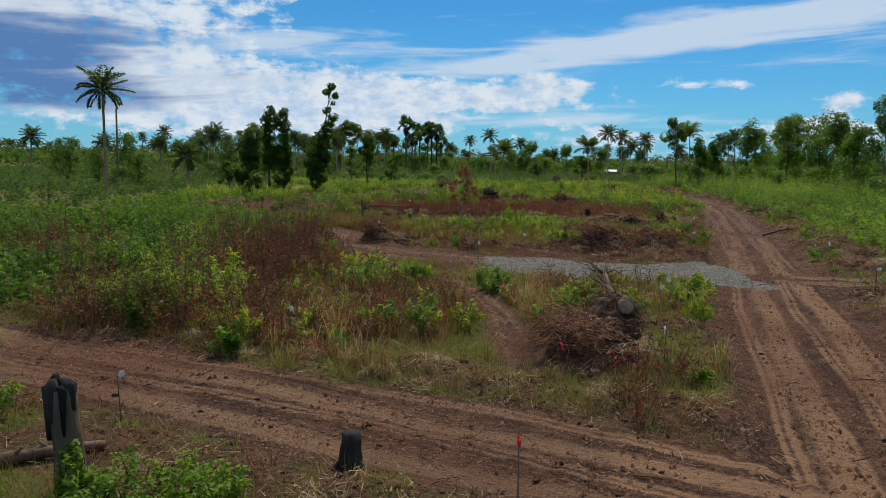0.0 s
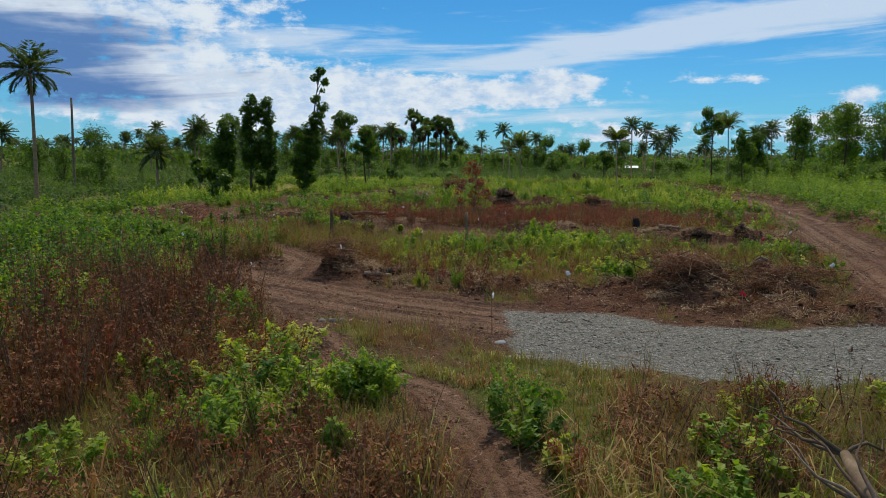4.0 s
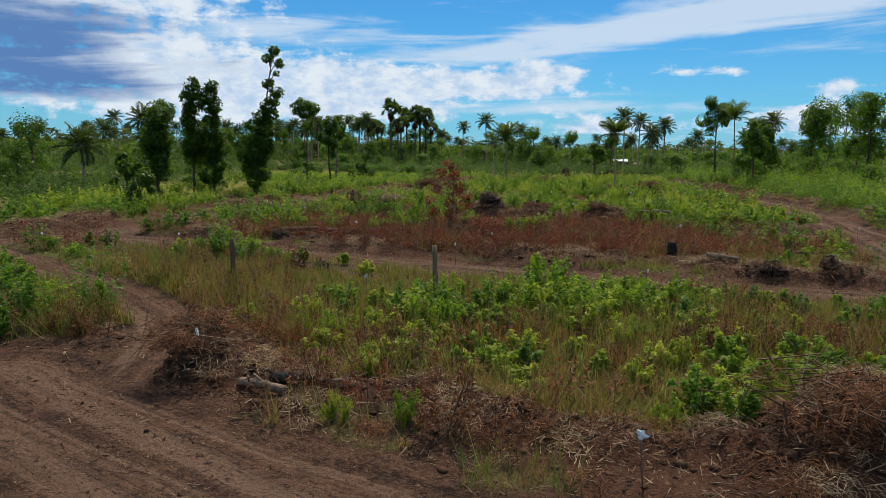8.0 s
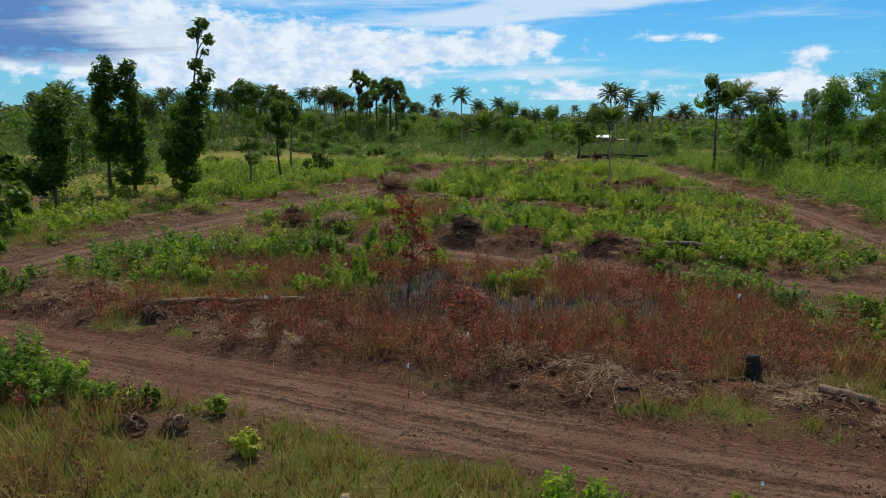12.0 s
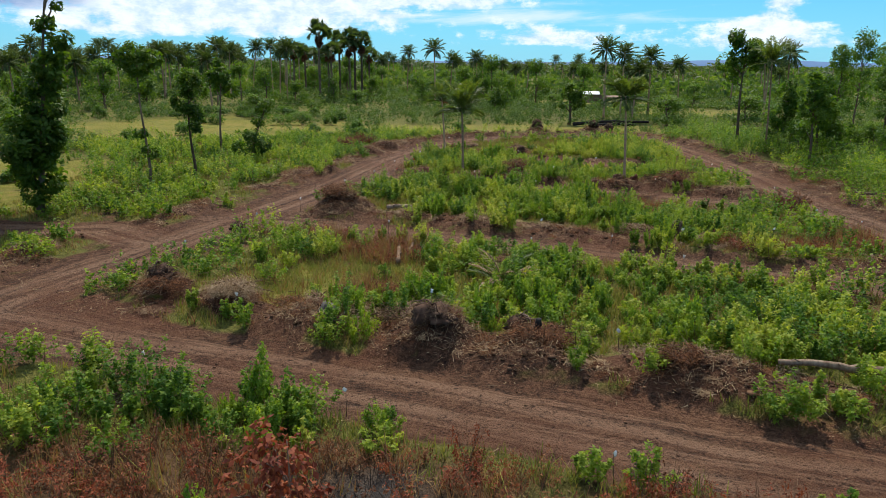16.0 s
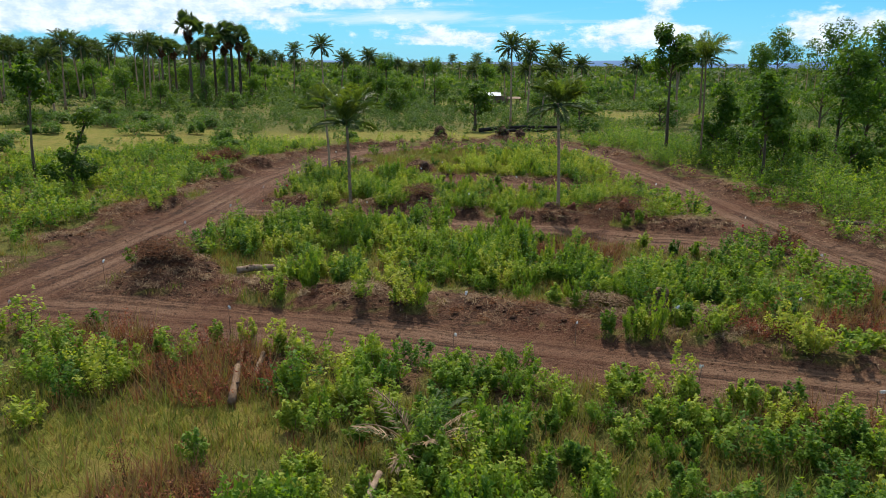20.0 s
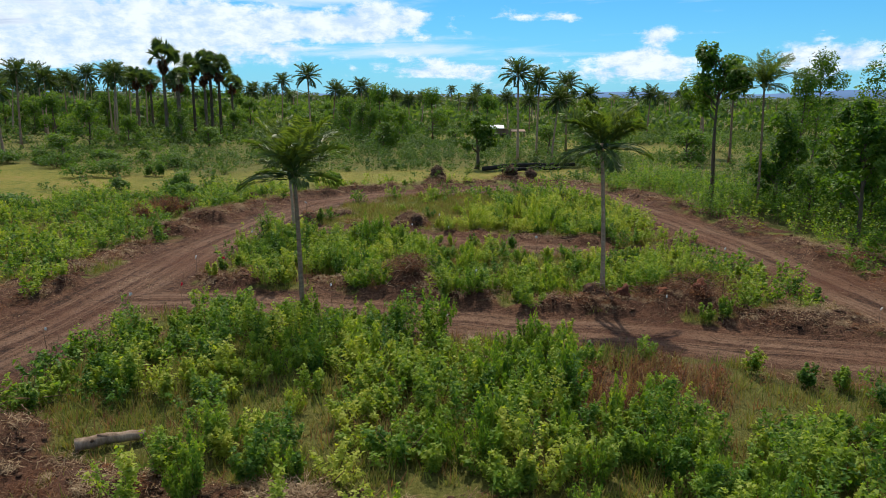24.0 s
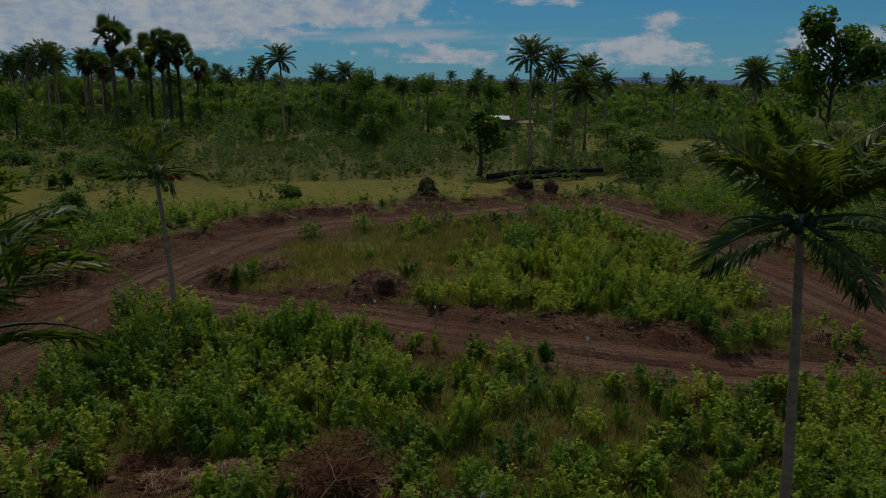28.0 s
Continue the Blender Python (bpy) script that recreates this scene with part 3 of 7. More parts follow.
def survey(x, y):
    """Height and ground cover at places x, y."""
    x, y = np.asarray(x, float), np.asarray(y, float)
    bare, track, ridge, deep = (np.zeros(np.shape(x)) for _ in range(4))
    edge = (fbm(x, y, 2.2, 21) - 0.5) * 1.3
    lines, lat, along, best = {}, np.zeros(np.shape(x)), np.zeros(np.shape(x)), np.full(np.shape(x), 1e9)
    for key, (pts, half) in TRACKS.items():
        d, side, run = from_line(x, y, pts)
        lines[key] = (d, side, run)
        near = d - half < best
        best, lat, along = np.where(near, d - half, best), np.where(near, side, lat), np.where(near, run + 40 * len(lines), along)
        m = 1 - smooth(half - 0.35, half + 0.75, d + edge * (0.3 if half < 1 else 1.0))
        bare = np.maximum(bare, m)
        wander = (fbm(run, run * 0 + half, 9, 31, 2) - 0.5) * 0.9
        if half > 1:
            for lane in (-0.95, 0.85, 0.25, -0.4):
                w = 0.20 if lane in (-0.95, 0.85) else 0.12
                rut = np.exp(-((side - lane * min(half, 2.2) * 0.8 - wander) / w) ** 2) * m
                track = np.maximum(track, rut)
            deep = np.maximum(deep, m * 0.10)
        else:
            track = np.maximum(track, m * 0.6)
            deep = np.maximum(deep, m * 0.05)
    for key, sgn, off, width, height, seed in RIDGES:
        d, side, run = lines[key]
        patch = smooth(0.42, 0.66, fbm(run, run * 0 + 5, 4.2, seed, 2) * 0.6 + fbm(x, y, 2.4, seed, 2) * 0.4)
        prof = np.exp(-((side * sgn - off - (fbm(x, y, 3.0, seed + 3) - 0.5) * 1.6) / (width * 0.8)) ** 2)
        ridge = np.maximum(ridge, prof * height * 0.50 * (0.10 + 0.90 * patch))
    for cx, cy, r, h in HEAPS:
        d = np.hypot(x - cx, y - cy) + (fbm(x, y, 1.8, 44, 2) - 0.5) * 1.1
        ridge = np.maximum(ridge, h * 0.95 * np.exp(-(d / (r * 0.72)) ** 2))
    churn = np.zeros(np.shape(x))
    for key, sgn, off, width, high, seed in RIDGES:
        u, half = lines[key][1] * sgn, TRACKS[key][1]
        reach = off + width * (0.2 + 1.4 * fbm(x, y, 3.5, seed + 40, 2))
        churn = np.maximum(churn, smooth(half - 0.5, half + 0.3, u) * (1 - smooth(reach - 0.4, reach + 0.5, u)) * min(1, high / 0.7) ** 1.4)
    churn = churn * smooth(0.40, 0.53, fbm(x, y, 2.1, 87, 3))
    on_track = smooth(0.2, 1.0, bare)
    ridge = ridge * (1 - on_track)
    rough = (fbm(x, y, 1.5, 51, 2) - 0.5)
    swell = (fbm(x, y, 22, 61, 2) - 0.5) * 0.35 * (1 - bare)
    rise = 1.6 * smooth(175, 250, y) * smooth(60, -20, x)
    far = smooth(300, 900, np.hypot(x, y)) * (fbm(x, y, 160, 71, 2) - 0.5) * 4
    lump_up = smooth(0.06, 0.35, ridge)
    z = swell + rise + far - deep + ridge * (0.62 + 0.75 * (fbm(x, y, 1.5, 81, 2))) + rough * (0.12 + 0.42 * lump_up) - track * 0.05 + churn * (1 - on_track) * (fbm(x, y, 1.3, 83, 2) - 0.32) * 0.45
    gravel = smooth(1.5, 2.7, x + edge * 1.8) * (1 - smooth(12.0, 13.4, x + edge)) * (1 - smooth(2.3, 3.3, np.abs(y - (32.5 - 0.28 * x)) + edge * 1.3))
    dry = np.clip(blobs(x, y, DRY, 91) * np.where(y < 31, 0.45 + 0.75 * smooth(0.35, 0.6, fbm(x, y, 3.0, 99)), 1.0) + 0.55 * smooth(0.52, 0.7, fbm(x, y, 5, 95)) * (y < 72), 0, 1)
    field = blobs(x, y, FIELDS, 92, 0.35)
    ash = blobs(x, y, ASH, 93)
    bare_all = np.maximum(bare, smooth(0.10, 0.30, ridge))
    shoulder = 0.55 * smooth(0.45, 0.6, fbm(x, y, 1.7, 97)) * sum((lines[k][0] < TRACKS[k][1] + 2.6) * (TRACKS[k][1] > 1) for k in TRACKS).clip(0, 1)
    bare_all = np.maximum(np.maximum(bare_all, shoulder), churn * 0.9)
    return {"z": z, "bare": bare_all, "road": bare, "track": track, "ridge": ridge, "churn": churn, "dust": (1 - smooth(26, 50, y)) * (lines["main"][0] < 4) + 0.5 * (lines["near"][0] < 4) * (y < 30), "gravel": gravel, "dry": dry, "field": field, "ash": ash, "lines": lines, "lat": lat, "run": along}


def height(x, y):
    return float(survey(np.array([x]), np.array([y]))["z"][0])


# ---- ground: one sheet to the horizon; the tracks are cut out of the same sheet ----
def axis(a, b, step, far_a, far_b, grow=1.28):
    mid = list(np.arange(a, b + 1e-6, step))
    lo, hi, d = [a], [b], step
    while lo[-1] > far_a:
        d *= grow
        lo.append(lo[-1] - d)
    d = step
    while hi[-1] < far_b:
        d *= grow
        hi.append(hi[-1] + d)
    return np.array(lo[:0:-1] + mid + hi[1:])


def build_ground():
    xs, ys = axis(-24, 42, 0.32, -4200, 4200), axis(7, 156, 0.33, -3000, 4600)
    gx, gy = np.meshgrid(xs, ys)
    s = survey(gx.ravel(), gy.ravel())
    verts = np.stack([gx.ravel(), gy.ravel(), s["z"]], 1)
    nx, ny = len(xs), len(ys)
    i = (np.arange(ny - 1)[:, None] * nx + np.arange(nx - 1)[None]).ravel()
    quads = np.stack([i, i + 1, i + nx + 1, i + nx], 1)
    keys = ("bare", "track", "gravel", "dry", "field", "ash", "road", "lat", "run", "dust")
    f_road = s["road"][quads].mean(1) > 0.55
    f_grav = s["gravel"][quads].mean(1) > 0.5
    for name, pick, label in (("ground", ~(f_road | f_grav), "scrubland ground of grass, dry litter and brown soil"), ("road", f_road & ~f_grav, "rutted reddish-brown dirt tracks bulldozed through scrub"),
                              ("gravel_road", f_grav, "strip of grey crushed stone spread on dirt track")):
        q = quads[pick]
        used, inv = np.unique(q, return_inverse=True)
        me = make_mesh(name, verts[used], inv.reshape(-1, 4), EARTH, [(k, s[k][used]) for k in keys], True)
        tagged(new(name, me), label, "road" if "road" in name else "ground", kind="structure")


build_ground()

# ---- trees ----


def crown_mesh(name, clumps, count, size, mat, seed, droop=0.0):
    """Leaves gathered in uneven clumps (x, y, z, radius, flatness), denser towards their outsides."""
    r = np.random.default_rng(seed)
    c = np.array(clumps, float)
    weight = c[:, 3] ** 2
    idx = r.choice(len(c), count, p=weight / weight.sum())
    sub = unit(r.normal(size=(len(c), 9, 3)))
    pick = sub[idx, r.integers(0, 9, count)]
    d = unit(pick + r.normal(size=(count, 3)) * 0.36)
    rad = c[idx, 3] * (0.35 + 0.65 * np.sqrt(r.random(count))) * (0.94 + 0.12 * r.random(count))
    pos = c[idx, :3] + d * rad[:, None] * np.stack([np.ones(count), np.ones(count), c[idx, 4]], 1)
    nrm = d * 0.5 + r.normal(size=(count, 3)) * 0.55 + np.array([0, 0, 0.7])
    along = d * 0.8 + r.normal(size=(count, 3)) * 0.6 + np.array([0, 0, -droop])
    ln = size * (0.6 + 0.8 * r.random(count))
    v, f = leaves(pos, nrm, along, ln, ln * 0.62)
    tint = np.clip(r.random(len(c))[idx] * 0.7 + 0.3 * r.random(count), 0, 1)
    return make_mesh(name, v, f, mat, [("tint", np.repeat(tint, 4))])


def limbs_mesh(name, starts, ends, r0, mat, seed):
    r = np.random.default_rng(seed)
    vs, fs, base = [], [], 0
    for a, b in zip(np.array(starts), np.array(ends)):
        k = np.linspace(0, 1, 5)[:, None]
        path = a + (b - a) * k + r.normal(size=(5, 3)) * 0.06 * np.linalg.norm(b - a) * k * (1 - k) * 4
        path[:, 2] += np.sin(k[:, 0] * math.pi) * 0.1 * np.linalg.norm(b - a)
        v, f = tube(path, r0 * np.linspace(1, 0.25, 5), 5)
        vs.append(v)
        fs += [[q + base for q in dict.fromkeys(face)] for face in f]
        base += len(v)
    me = bpy.data.meshes.new(name)
    me.from_pydata([tuple(p) for p in np.concatenate(vs)], [], fs)
    me.materials.append(mat)
    me.update()
    return me


def leafy_tree(x, y, h, clumps, label, trunk=0.16, count=2600, size=0.34, lean=(0, 0), seed=1, mat=None, turn=0.0):
    """A tree: tapered trunk, limbs to every clump, a crown of single leaves. clumps in metres from the foot."""
    r = np.random.default_rng(seed)
    t = thing("tree", x, y, height(x, y) - 0.05, label, "tree", turn)
    k = np.linspace(0, 1, 8)
    top = max(c[2] for c in clumps) * 0.96
    path = np.stack([lean[0] * k ** 1.3 + 0.15 * np.sin(k * 5 + seed), lean[1] * k ** 1.3 + 0.12 * np.cos(k * 4 + seed), top * k], 1)
    path[0, :2] = 0
    part("trunk", tube_mesh("trunk", path, trunk * (1 - 0.8 * k) * np.where(k == 0, 1.4, 1), BARK, 8, 0.15, seed), t)
    starts, ends = [], []
    for c in clumps:
        hz = max(0.12 * top, c[2] - 0.9 * c[3] - 0.25 * math.hypot(c[0], c[1]))
        f = min(hz / top, 0.93)
        starts.append([np.interp(f, k, path[:, 0]), np.interp(f, k, path[:, 1]), f * top])
        ends.append([c[0], c[1], c[2] + 0.2 * c[3]])
    for i, (a, e) in enumerate(zip(starts, ends)):
        part("limb", limbs_mesh("limb", [a], [e], trunk * 0.38, BARK, seed + i), t)
    part("crown", crown_mesh("crown", clumps, count, size, mat or DARK_LEAF, seed, 0.3), t)
    return t


def column(h, w, start, n, seed, lean=(0, 0), gap=()):
    """Clumps of a slim tree clothed with leaves from start to its top."""
    r = np.random.default_rng(seed)
    out = []
    for i in range(n):
        f = start + (1 - start) * (i + 0.5) / n
        if any(a < f < b for a, b in gap):
            continue
        rr = 1.25 * w * (0.75 + 0.5 * r.random()) * (1.15 - 0.45 * f)
        out.append((lean[0] * f ** 1.3 + r.normal() * w * 0.35, lean[1] * f ** 1.3 + r.normal() * w * 0.35, h * f, rr, 1.0))
    return out


def spread(h, w, start, n, seed):
    """Clumps of a broad crown."""
    r = np.random.default_rng(seed)
    out = []
    for i in range(n):
        f = start + (1 - start) * r.random() ** 0.8
        reach = w * math.sin(min(1, (1.12 - f) / (1.12 - start)) * 1.9) * (0.35 + 0.65 * r.random())
        an = r.random() * 6.283
        out.append((math.cos(an) * reach, math.sin(an) * reach, h * f, w * (0.30 + 0.26 * r.random()), 0.95))
    return out


SLIM = "slim dark green tree clothed in large leaves above scrub"
leafy_tree(-25.2, 94.5, 9.2, column(8.7, 1.15, 0.22, 9, 3), SLIM, 0.15, 7000, 0.30, seed=3)
leafy_tree(-25.2, 104.6, 12.4, column(11.9, 0.95, 0.30, 11, 4), SLIM, 0.17, 6800, 0.30, seed=4)
leafy_tree(-23.2, 104.9, 12.0, column(11.7, 0.92, 0.16, 11, 5), SLIM, 0.15, 6800, 0.30, seed=5)
snake = [(2.1, 0, 14.9, .75, .8), (1.6, .2, 14.2, .65, .8), (2.8, 0, 13.6, .6, .9), (2.5, 0, 12.6, .35, 1), (1.6, .1, 11.6, .7, .8), (2.5, 0, 10.7, .8, .8), (2.1, .2, 9.9, .85, .8), (1.4, -.2, 9.2, .9, .8),
         (.7, .2, 8.2, .95, .9), (1.9, 0, 8.5, .9, .9), (.2, 0, 7.2, 1.0, .9), (1.4, .3, 7.0, 1.1, .9), (-.5, 0, 5.8, 1.1, .9), (.7, .4, 5.5, 1.3, .9), (1.4, -.3, 5.2, 1.0, .9), (-.9, 0, 4.3, 1.2, .9),
         (.2, -.3, 4.0, 1.4, .9), (1.2, 0, 3.8, 1.1, .9), (-.5, .2, 2.8, 1.1, .9), (.7, 0, 2.5, 1.2, .9), (0, 0, 1.5, .9, .9)]
leafy_tree(-18.2, 102.6, 15.6, snake, "tall leaning tree with leaves from foot to top", 0.2, 9500, 0.31, (2.3, 0), 6)
leafy_tree(-14.6, 112.5, 10.5, [(-0.1, 0, 10.1, 1.1, .8), (0.8, .2, 9.6, 1.0, .8), (-.9, .1, 9.5, 1.0, .8), (0.1, -.3, 9.0, 1.0, .7), (.2, .3, 7.6, .8, .8), (-.3, 0, 4.2, .6, .8), (.3, 0, 2.8, .7, .8)], "thin bare-stemmed tree with a small round leafy top", 0.13, 3600, 0.25, seed=7)
leafy_tree(-12.5, 117.6, 8.6, [(0, 0, 8.0, 1.1, .9), (.5, .2, 7.2, 1.1, .9), (-.5, 0, 6.3, 1.0, .9), (.2, 0, 5.4, .9, .9), (.3, 0, 4.2, .6, .9)], "thin tree with a bare trunk and rounded dark top", 0.14, 3400, 0.25, seed=8)
leafy_tree(-9.6, 128.2, 6.2, [(-.9, 0, 1.3, 1.2, .8), (.6, .3, 1.6, 1.2, .8), (0, 0, 2.6, .9, .8), (.7, 0, 3.9, .7, .8), (1.2, 0, 5.1, .8, .8), (1.7, 0, 5.7, .7, .8)], "crooked small tree leafy at its foot and top", 0.12, 3000, 0.24, (1.4, 0), 9)
leafy_tree(-14, 135, 9.8, spread(9.6, 1.8, 0.6, 9, 10), "small spreading tree above scrub", 0.14, 1500, 0.36, seed=10)
leafy_tree(-27.8, 93.2, 4.0, spread(3.8, 1.7, 0.3, 8, 11), "low dark leafy tree among scrub", 0.12, 1500, 0.34, seed=11)
leafy_tree(-22, 82, 3.2, spread(3.0, 1.3, 0.3, 6, 12), "low leafy sapling among scrub", 0.08, 900, 0.3, seed=12)
leafy_tree(33.2, 174, 6.0, spread(5.8, 2.3, 0.5, 11, 13), "dark round-crowned tree on grassy patch", 0.26, 2600, 0.36, seed=13)
leafy_tree(25, 202, 4.6, column(4.2, 1.5, 0.25, 6, 14), "dense dark rounded bush-like tree", 0.15, 2000, 0.36, seed=14)
leafy_tree(45, 140, 13.8, spread(13.5, 2.3, 0.55, 16, 15), "tall airy tree with large pale green leaves", 0.20, 5000, 0.32, seed=15, mat=WOOD_LEAF)

TALL = "tall leafy tree in thick woodland beside track"
for i, (x, y, h, w, st) in enumerate(((42.7, 121, 9.0, 2.0, .62), (47.6, 128, 8.4, 2.3, .45), (52.0, 124, 12.4, 2.5, .66), (66, 136, 14.2, 3.0, .55), (48.4, 136, 8.0, 2.2, .3), (58, 112, 13.6, 3.0, .5), (56, 103, 12.4, 2.7, .6),
                                     (60, 98.5, 14.6, 2.6, .8), (70, 148, 14.8, 3.2, .5), (71, 162, 12.8, 3.0, .5), (55.5, 117, 12.6, 2.8, .5), (78, 168, 15.0, 3.4, .5), (64, 121, 12.6, 3.2, .4), (66, 106, 13.4, 3.4, .4), (53, 93, 10.6, 2.6, .4))):
    leafy_tree(x, y, h, spread(h * 0.94, w, st * 0.62, 20, 20 + i), TALL, 0.13 + 0.01 * w, 5200, 0.27, seed=20 + i, mat=WOOD_LEAF)
def bare_pole(x, y, h):
    p = thing("dead_palm", x, y, height(x, y) - 0.1, "bare dead palm trunk without any crown", "dead tree")
    k = np.linspace(0, 1, 8)
    part("trunk", tube_mesh("trunk", np.stack([0.2 * k, 0 * k, h * k], 1), 0.17 * (1 - 0.3 * k), BARK, 8, 0.1, 4), p)


bare_pole(-44.3, 97.8, 11.2)
# more trees of the wood and of the plain share shapes
pattern = [leafy_tree(66, 118, 11, spread(10.2, 3.4, 0.14, 17, 41), "broad leafy green tree in scrubland", 0.2, 2600, 0.38, seed=41, mat=WOOD_LEAF),
           leafy_tree(64, 134, 9, spread(8.3, 3.4, 0.12, 17, 42), "low spreading green tree in scrubland", 0.2, 2600, 0.38, seed=42, mat=WOOD_LEAF),
           leafy_tree(-56, 128, 9, column(8.7, 1.7, 0.25, 8, 43), "slim dark tree far in scrub", 0.16, 2200, 0.34, seed=43)]
r = np.random.default_rng(5)
spots = [(70, 105, 0), (72, 126, 1), (63, 82, 0), (72, 92, 1), (54, 82, 1), (62, 71, 0), (48, 78, 1), (84, 112, 0),
         (-69, 133, 2), (-44, 104, 2), (-50, 112, 1), (-56, 117, 2), (-75, 120, 0), (-62, 140, 1), (-80, 150, 2), (-38, 128, 2), (-34, 136, 1), (-46, 150, 1), (-20, 190, 1), (2, 253, 0), (77, 228, 0), (52, 198, 1),
         (59, 199, 1), (63, 174, 1), (48, 170, 1), (-66, 100, 1), (-90, 128, 1), (-30, 186, 2), (-55, 170, 1), (92, 132, 1), (15, 240, 1), (30, 235, 1), (-3, 210, 1), (-50, 200, 0), (40, 215, 1)]
for k in range(34):
    spots.append((47 + 22 * r.random(), 86 + 48 * r.random(), 3))
for k in range(56):
    spots.append((-80 + 130 * r.random(), 208 + 85 * r.random(), 4))
for x, y, k in spots:
    s = 0.62 + 0.4 * r.random()
    low = k == 3
    tall_one = k == 4
    k = 1 if low else int(r.integers(0, 3)) if tall_one else k
    s = 0.34 + 0.26 * r.random() if low else s
    c = copy_thing(pattern[k], pose(x, y, height(x, y) - 0.05, 0, 0, 360 * r.random()))
    c.scale = (s, s, s * (1.0 if low or tall_one else 0.6 if (x > 45 and y > 168) or k == 1 else 0.9))


# ---- palms ----
def frond_mesh(length, lift, bend, pairs, leaflet, seed, mat, tint, coarse=False):
    """A feather leaf along +x: arching rib with hanging leaflets on both sides."""
    r = np.random.default_rng(seed)
    k = np.linspace(0, 1, 9)
    ang = lift - bend * k ** 1.7
    step = length / 8
    px = np.concatenate([[0], np.cumsum(np.cos(ang[:-1]) * step)])
    pz = np.concatenate([[0], np.cumsum(np.sin(ang[:-1]) * step)])
    s = np.linspace(0.10, 0.99, pairs)
    cx, cz, ca = np.interp(s, k, px), np.interp(s, k, pz), np.interp(s, k, ang)
    vs, fs, tn, base = [], [], [], 0
    for side in (-1, 1):
        ln = leaflet * (0.35 + 0.75 * np.sin(np.clip(s * 1.02, 0, 1) * math.pi) ** 0.6) * (0.85 + 0.3 * r.random(pairs))
        hang = 0.35 + 0.40 * r.random(pairs) + 0.35 * s
        d = unit(np.stack([np.cos(ca) * 0.85, np.full(pairs, side * 0.85), np.sin(ca) * 0.85 - hang], 1))
        n = unit(np.stack([-np.sin(ca), np.full(pairs, -side * 0.5), np.cos(ca)], 1) + r.normal(size=(pairs, 3)) * 0.25)
        v, f = leaves(np.stack([cx, np.zeros(pairs), cz], 1) + d * ln[:, None] * 0.5, n, d, ln, np.full(pairs, (0.085 if coarse else 0.055) * leaflet / 0.6))
        vs.append(v)
        fs.append(f + base)
        base += len(v)
    a = np.stack([px[:-1], px[:-1] * 0, pz[:-1]], 1)
    b = np.stack([px[1:], px[1:] * 0, pz[1:]], 1)
    rr = np.linspace(0.045, 0.008, 9)
    v, f = prisms(a, b, rr[:-1], rr[1:])
    vs.append(v)
    fs.append(f + base)
    v, f = np.concatenate(vs), np.concatenate(fs)
    return make_mesh("frond", v, f, mat, [("tint", np.full(len(v), tint))])


def palm_trunk(h, lean, r0, seed, rings=True):
    n = 26 if rings else 9
    k = np.linspace(0, 1, n)
    path = np.stack([lean[0] * k ** 1.6, lean[1] * k ** 1.6, h * k], 1)
    rad = r0 * (1 - 0.38 * k) * (1 + (0.05 * (np.arange(n) % 2) if rings else 0)) + r0 * 0.7 * np.exp(-k * 22)
    return tube_mesh("trunk", path, rad, PALM_BARK, 10 if rings else 6, 0.06, seed)


def coconut_palm(x, y, h, lean, fronds, length, seed, label, leaflets=46, turn=0.0):
    """A near palm: every frond is a part of its own."""
    r = np.random.default_rng(seed)
    p = thing("coconut_palm", x, y, height(x, y) - 0.05, label, "palm tree", turn)
    part("trunk", palm_trunk(h, lean, 0.110, seed), p)
    for i in range(fronds):
        f = i / (fronds - 1)
        an = i * 2.39996 + r.normal() * 0.2
        low = i >= fronds - 4
        lift = (0.15 if low else 1.50 - 0.75 * f) + r.normal() * 0.10
        bend = (0.95 if low else 0.40 + 1.45 * f) + 0.30 * r.random()
        ln = length * (0.72 + 0.30 * min(1, f * 3)) * (0.92 + 0.16 * r.random())
        dead = i == fronds - 1 and seed == 12
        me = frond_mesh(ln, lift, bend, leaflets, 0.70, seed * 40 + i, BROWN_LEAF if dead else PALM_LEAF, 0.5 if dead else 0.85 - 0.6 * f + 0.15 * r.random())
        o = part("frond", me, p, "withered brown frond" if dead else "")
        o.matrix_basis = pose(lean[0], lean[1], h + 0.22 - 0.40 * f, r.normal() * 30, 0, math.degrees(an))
    for i in range(5):
        o = part("coconut", lumps_mesh("coconut", (0, 0, 0), (0.12, 0.12, 0.15), PALM_LEAF, 1, 0.1, seed + i), p)
        o.matrix_basis = pose(lean[0] + 0.2 * math.cos(i * 1.3), lean[1] + 0.2 * math.sin(i * 1.3), h - 0.12 - 0.1 * (i % 2))
    return p


coconut_palm(9.45, 112.6, 6.1, (-0.15, 0), 18, 2.4, 11, "young coconut palm with dense drooping fronds beside dirt track", 54)
coconut_palm(9.45, 131.2, 6.1, (-0.35, 0.1), 12, 2.0, 12, "thin leaning coconut palm with sparse fronds")
coconut_palm(22.85, 113.8, 6.9, (-0.3, 0.2), 16, 2.35, 13, "slender coconut palm with arching fronds in shrubs", 62)
coconut_palm(46, 135, 10.2, (-0.4, 0), 24, 3.1, 14, "coconut palm in front of dark woodland", 34)


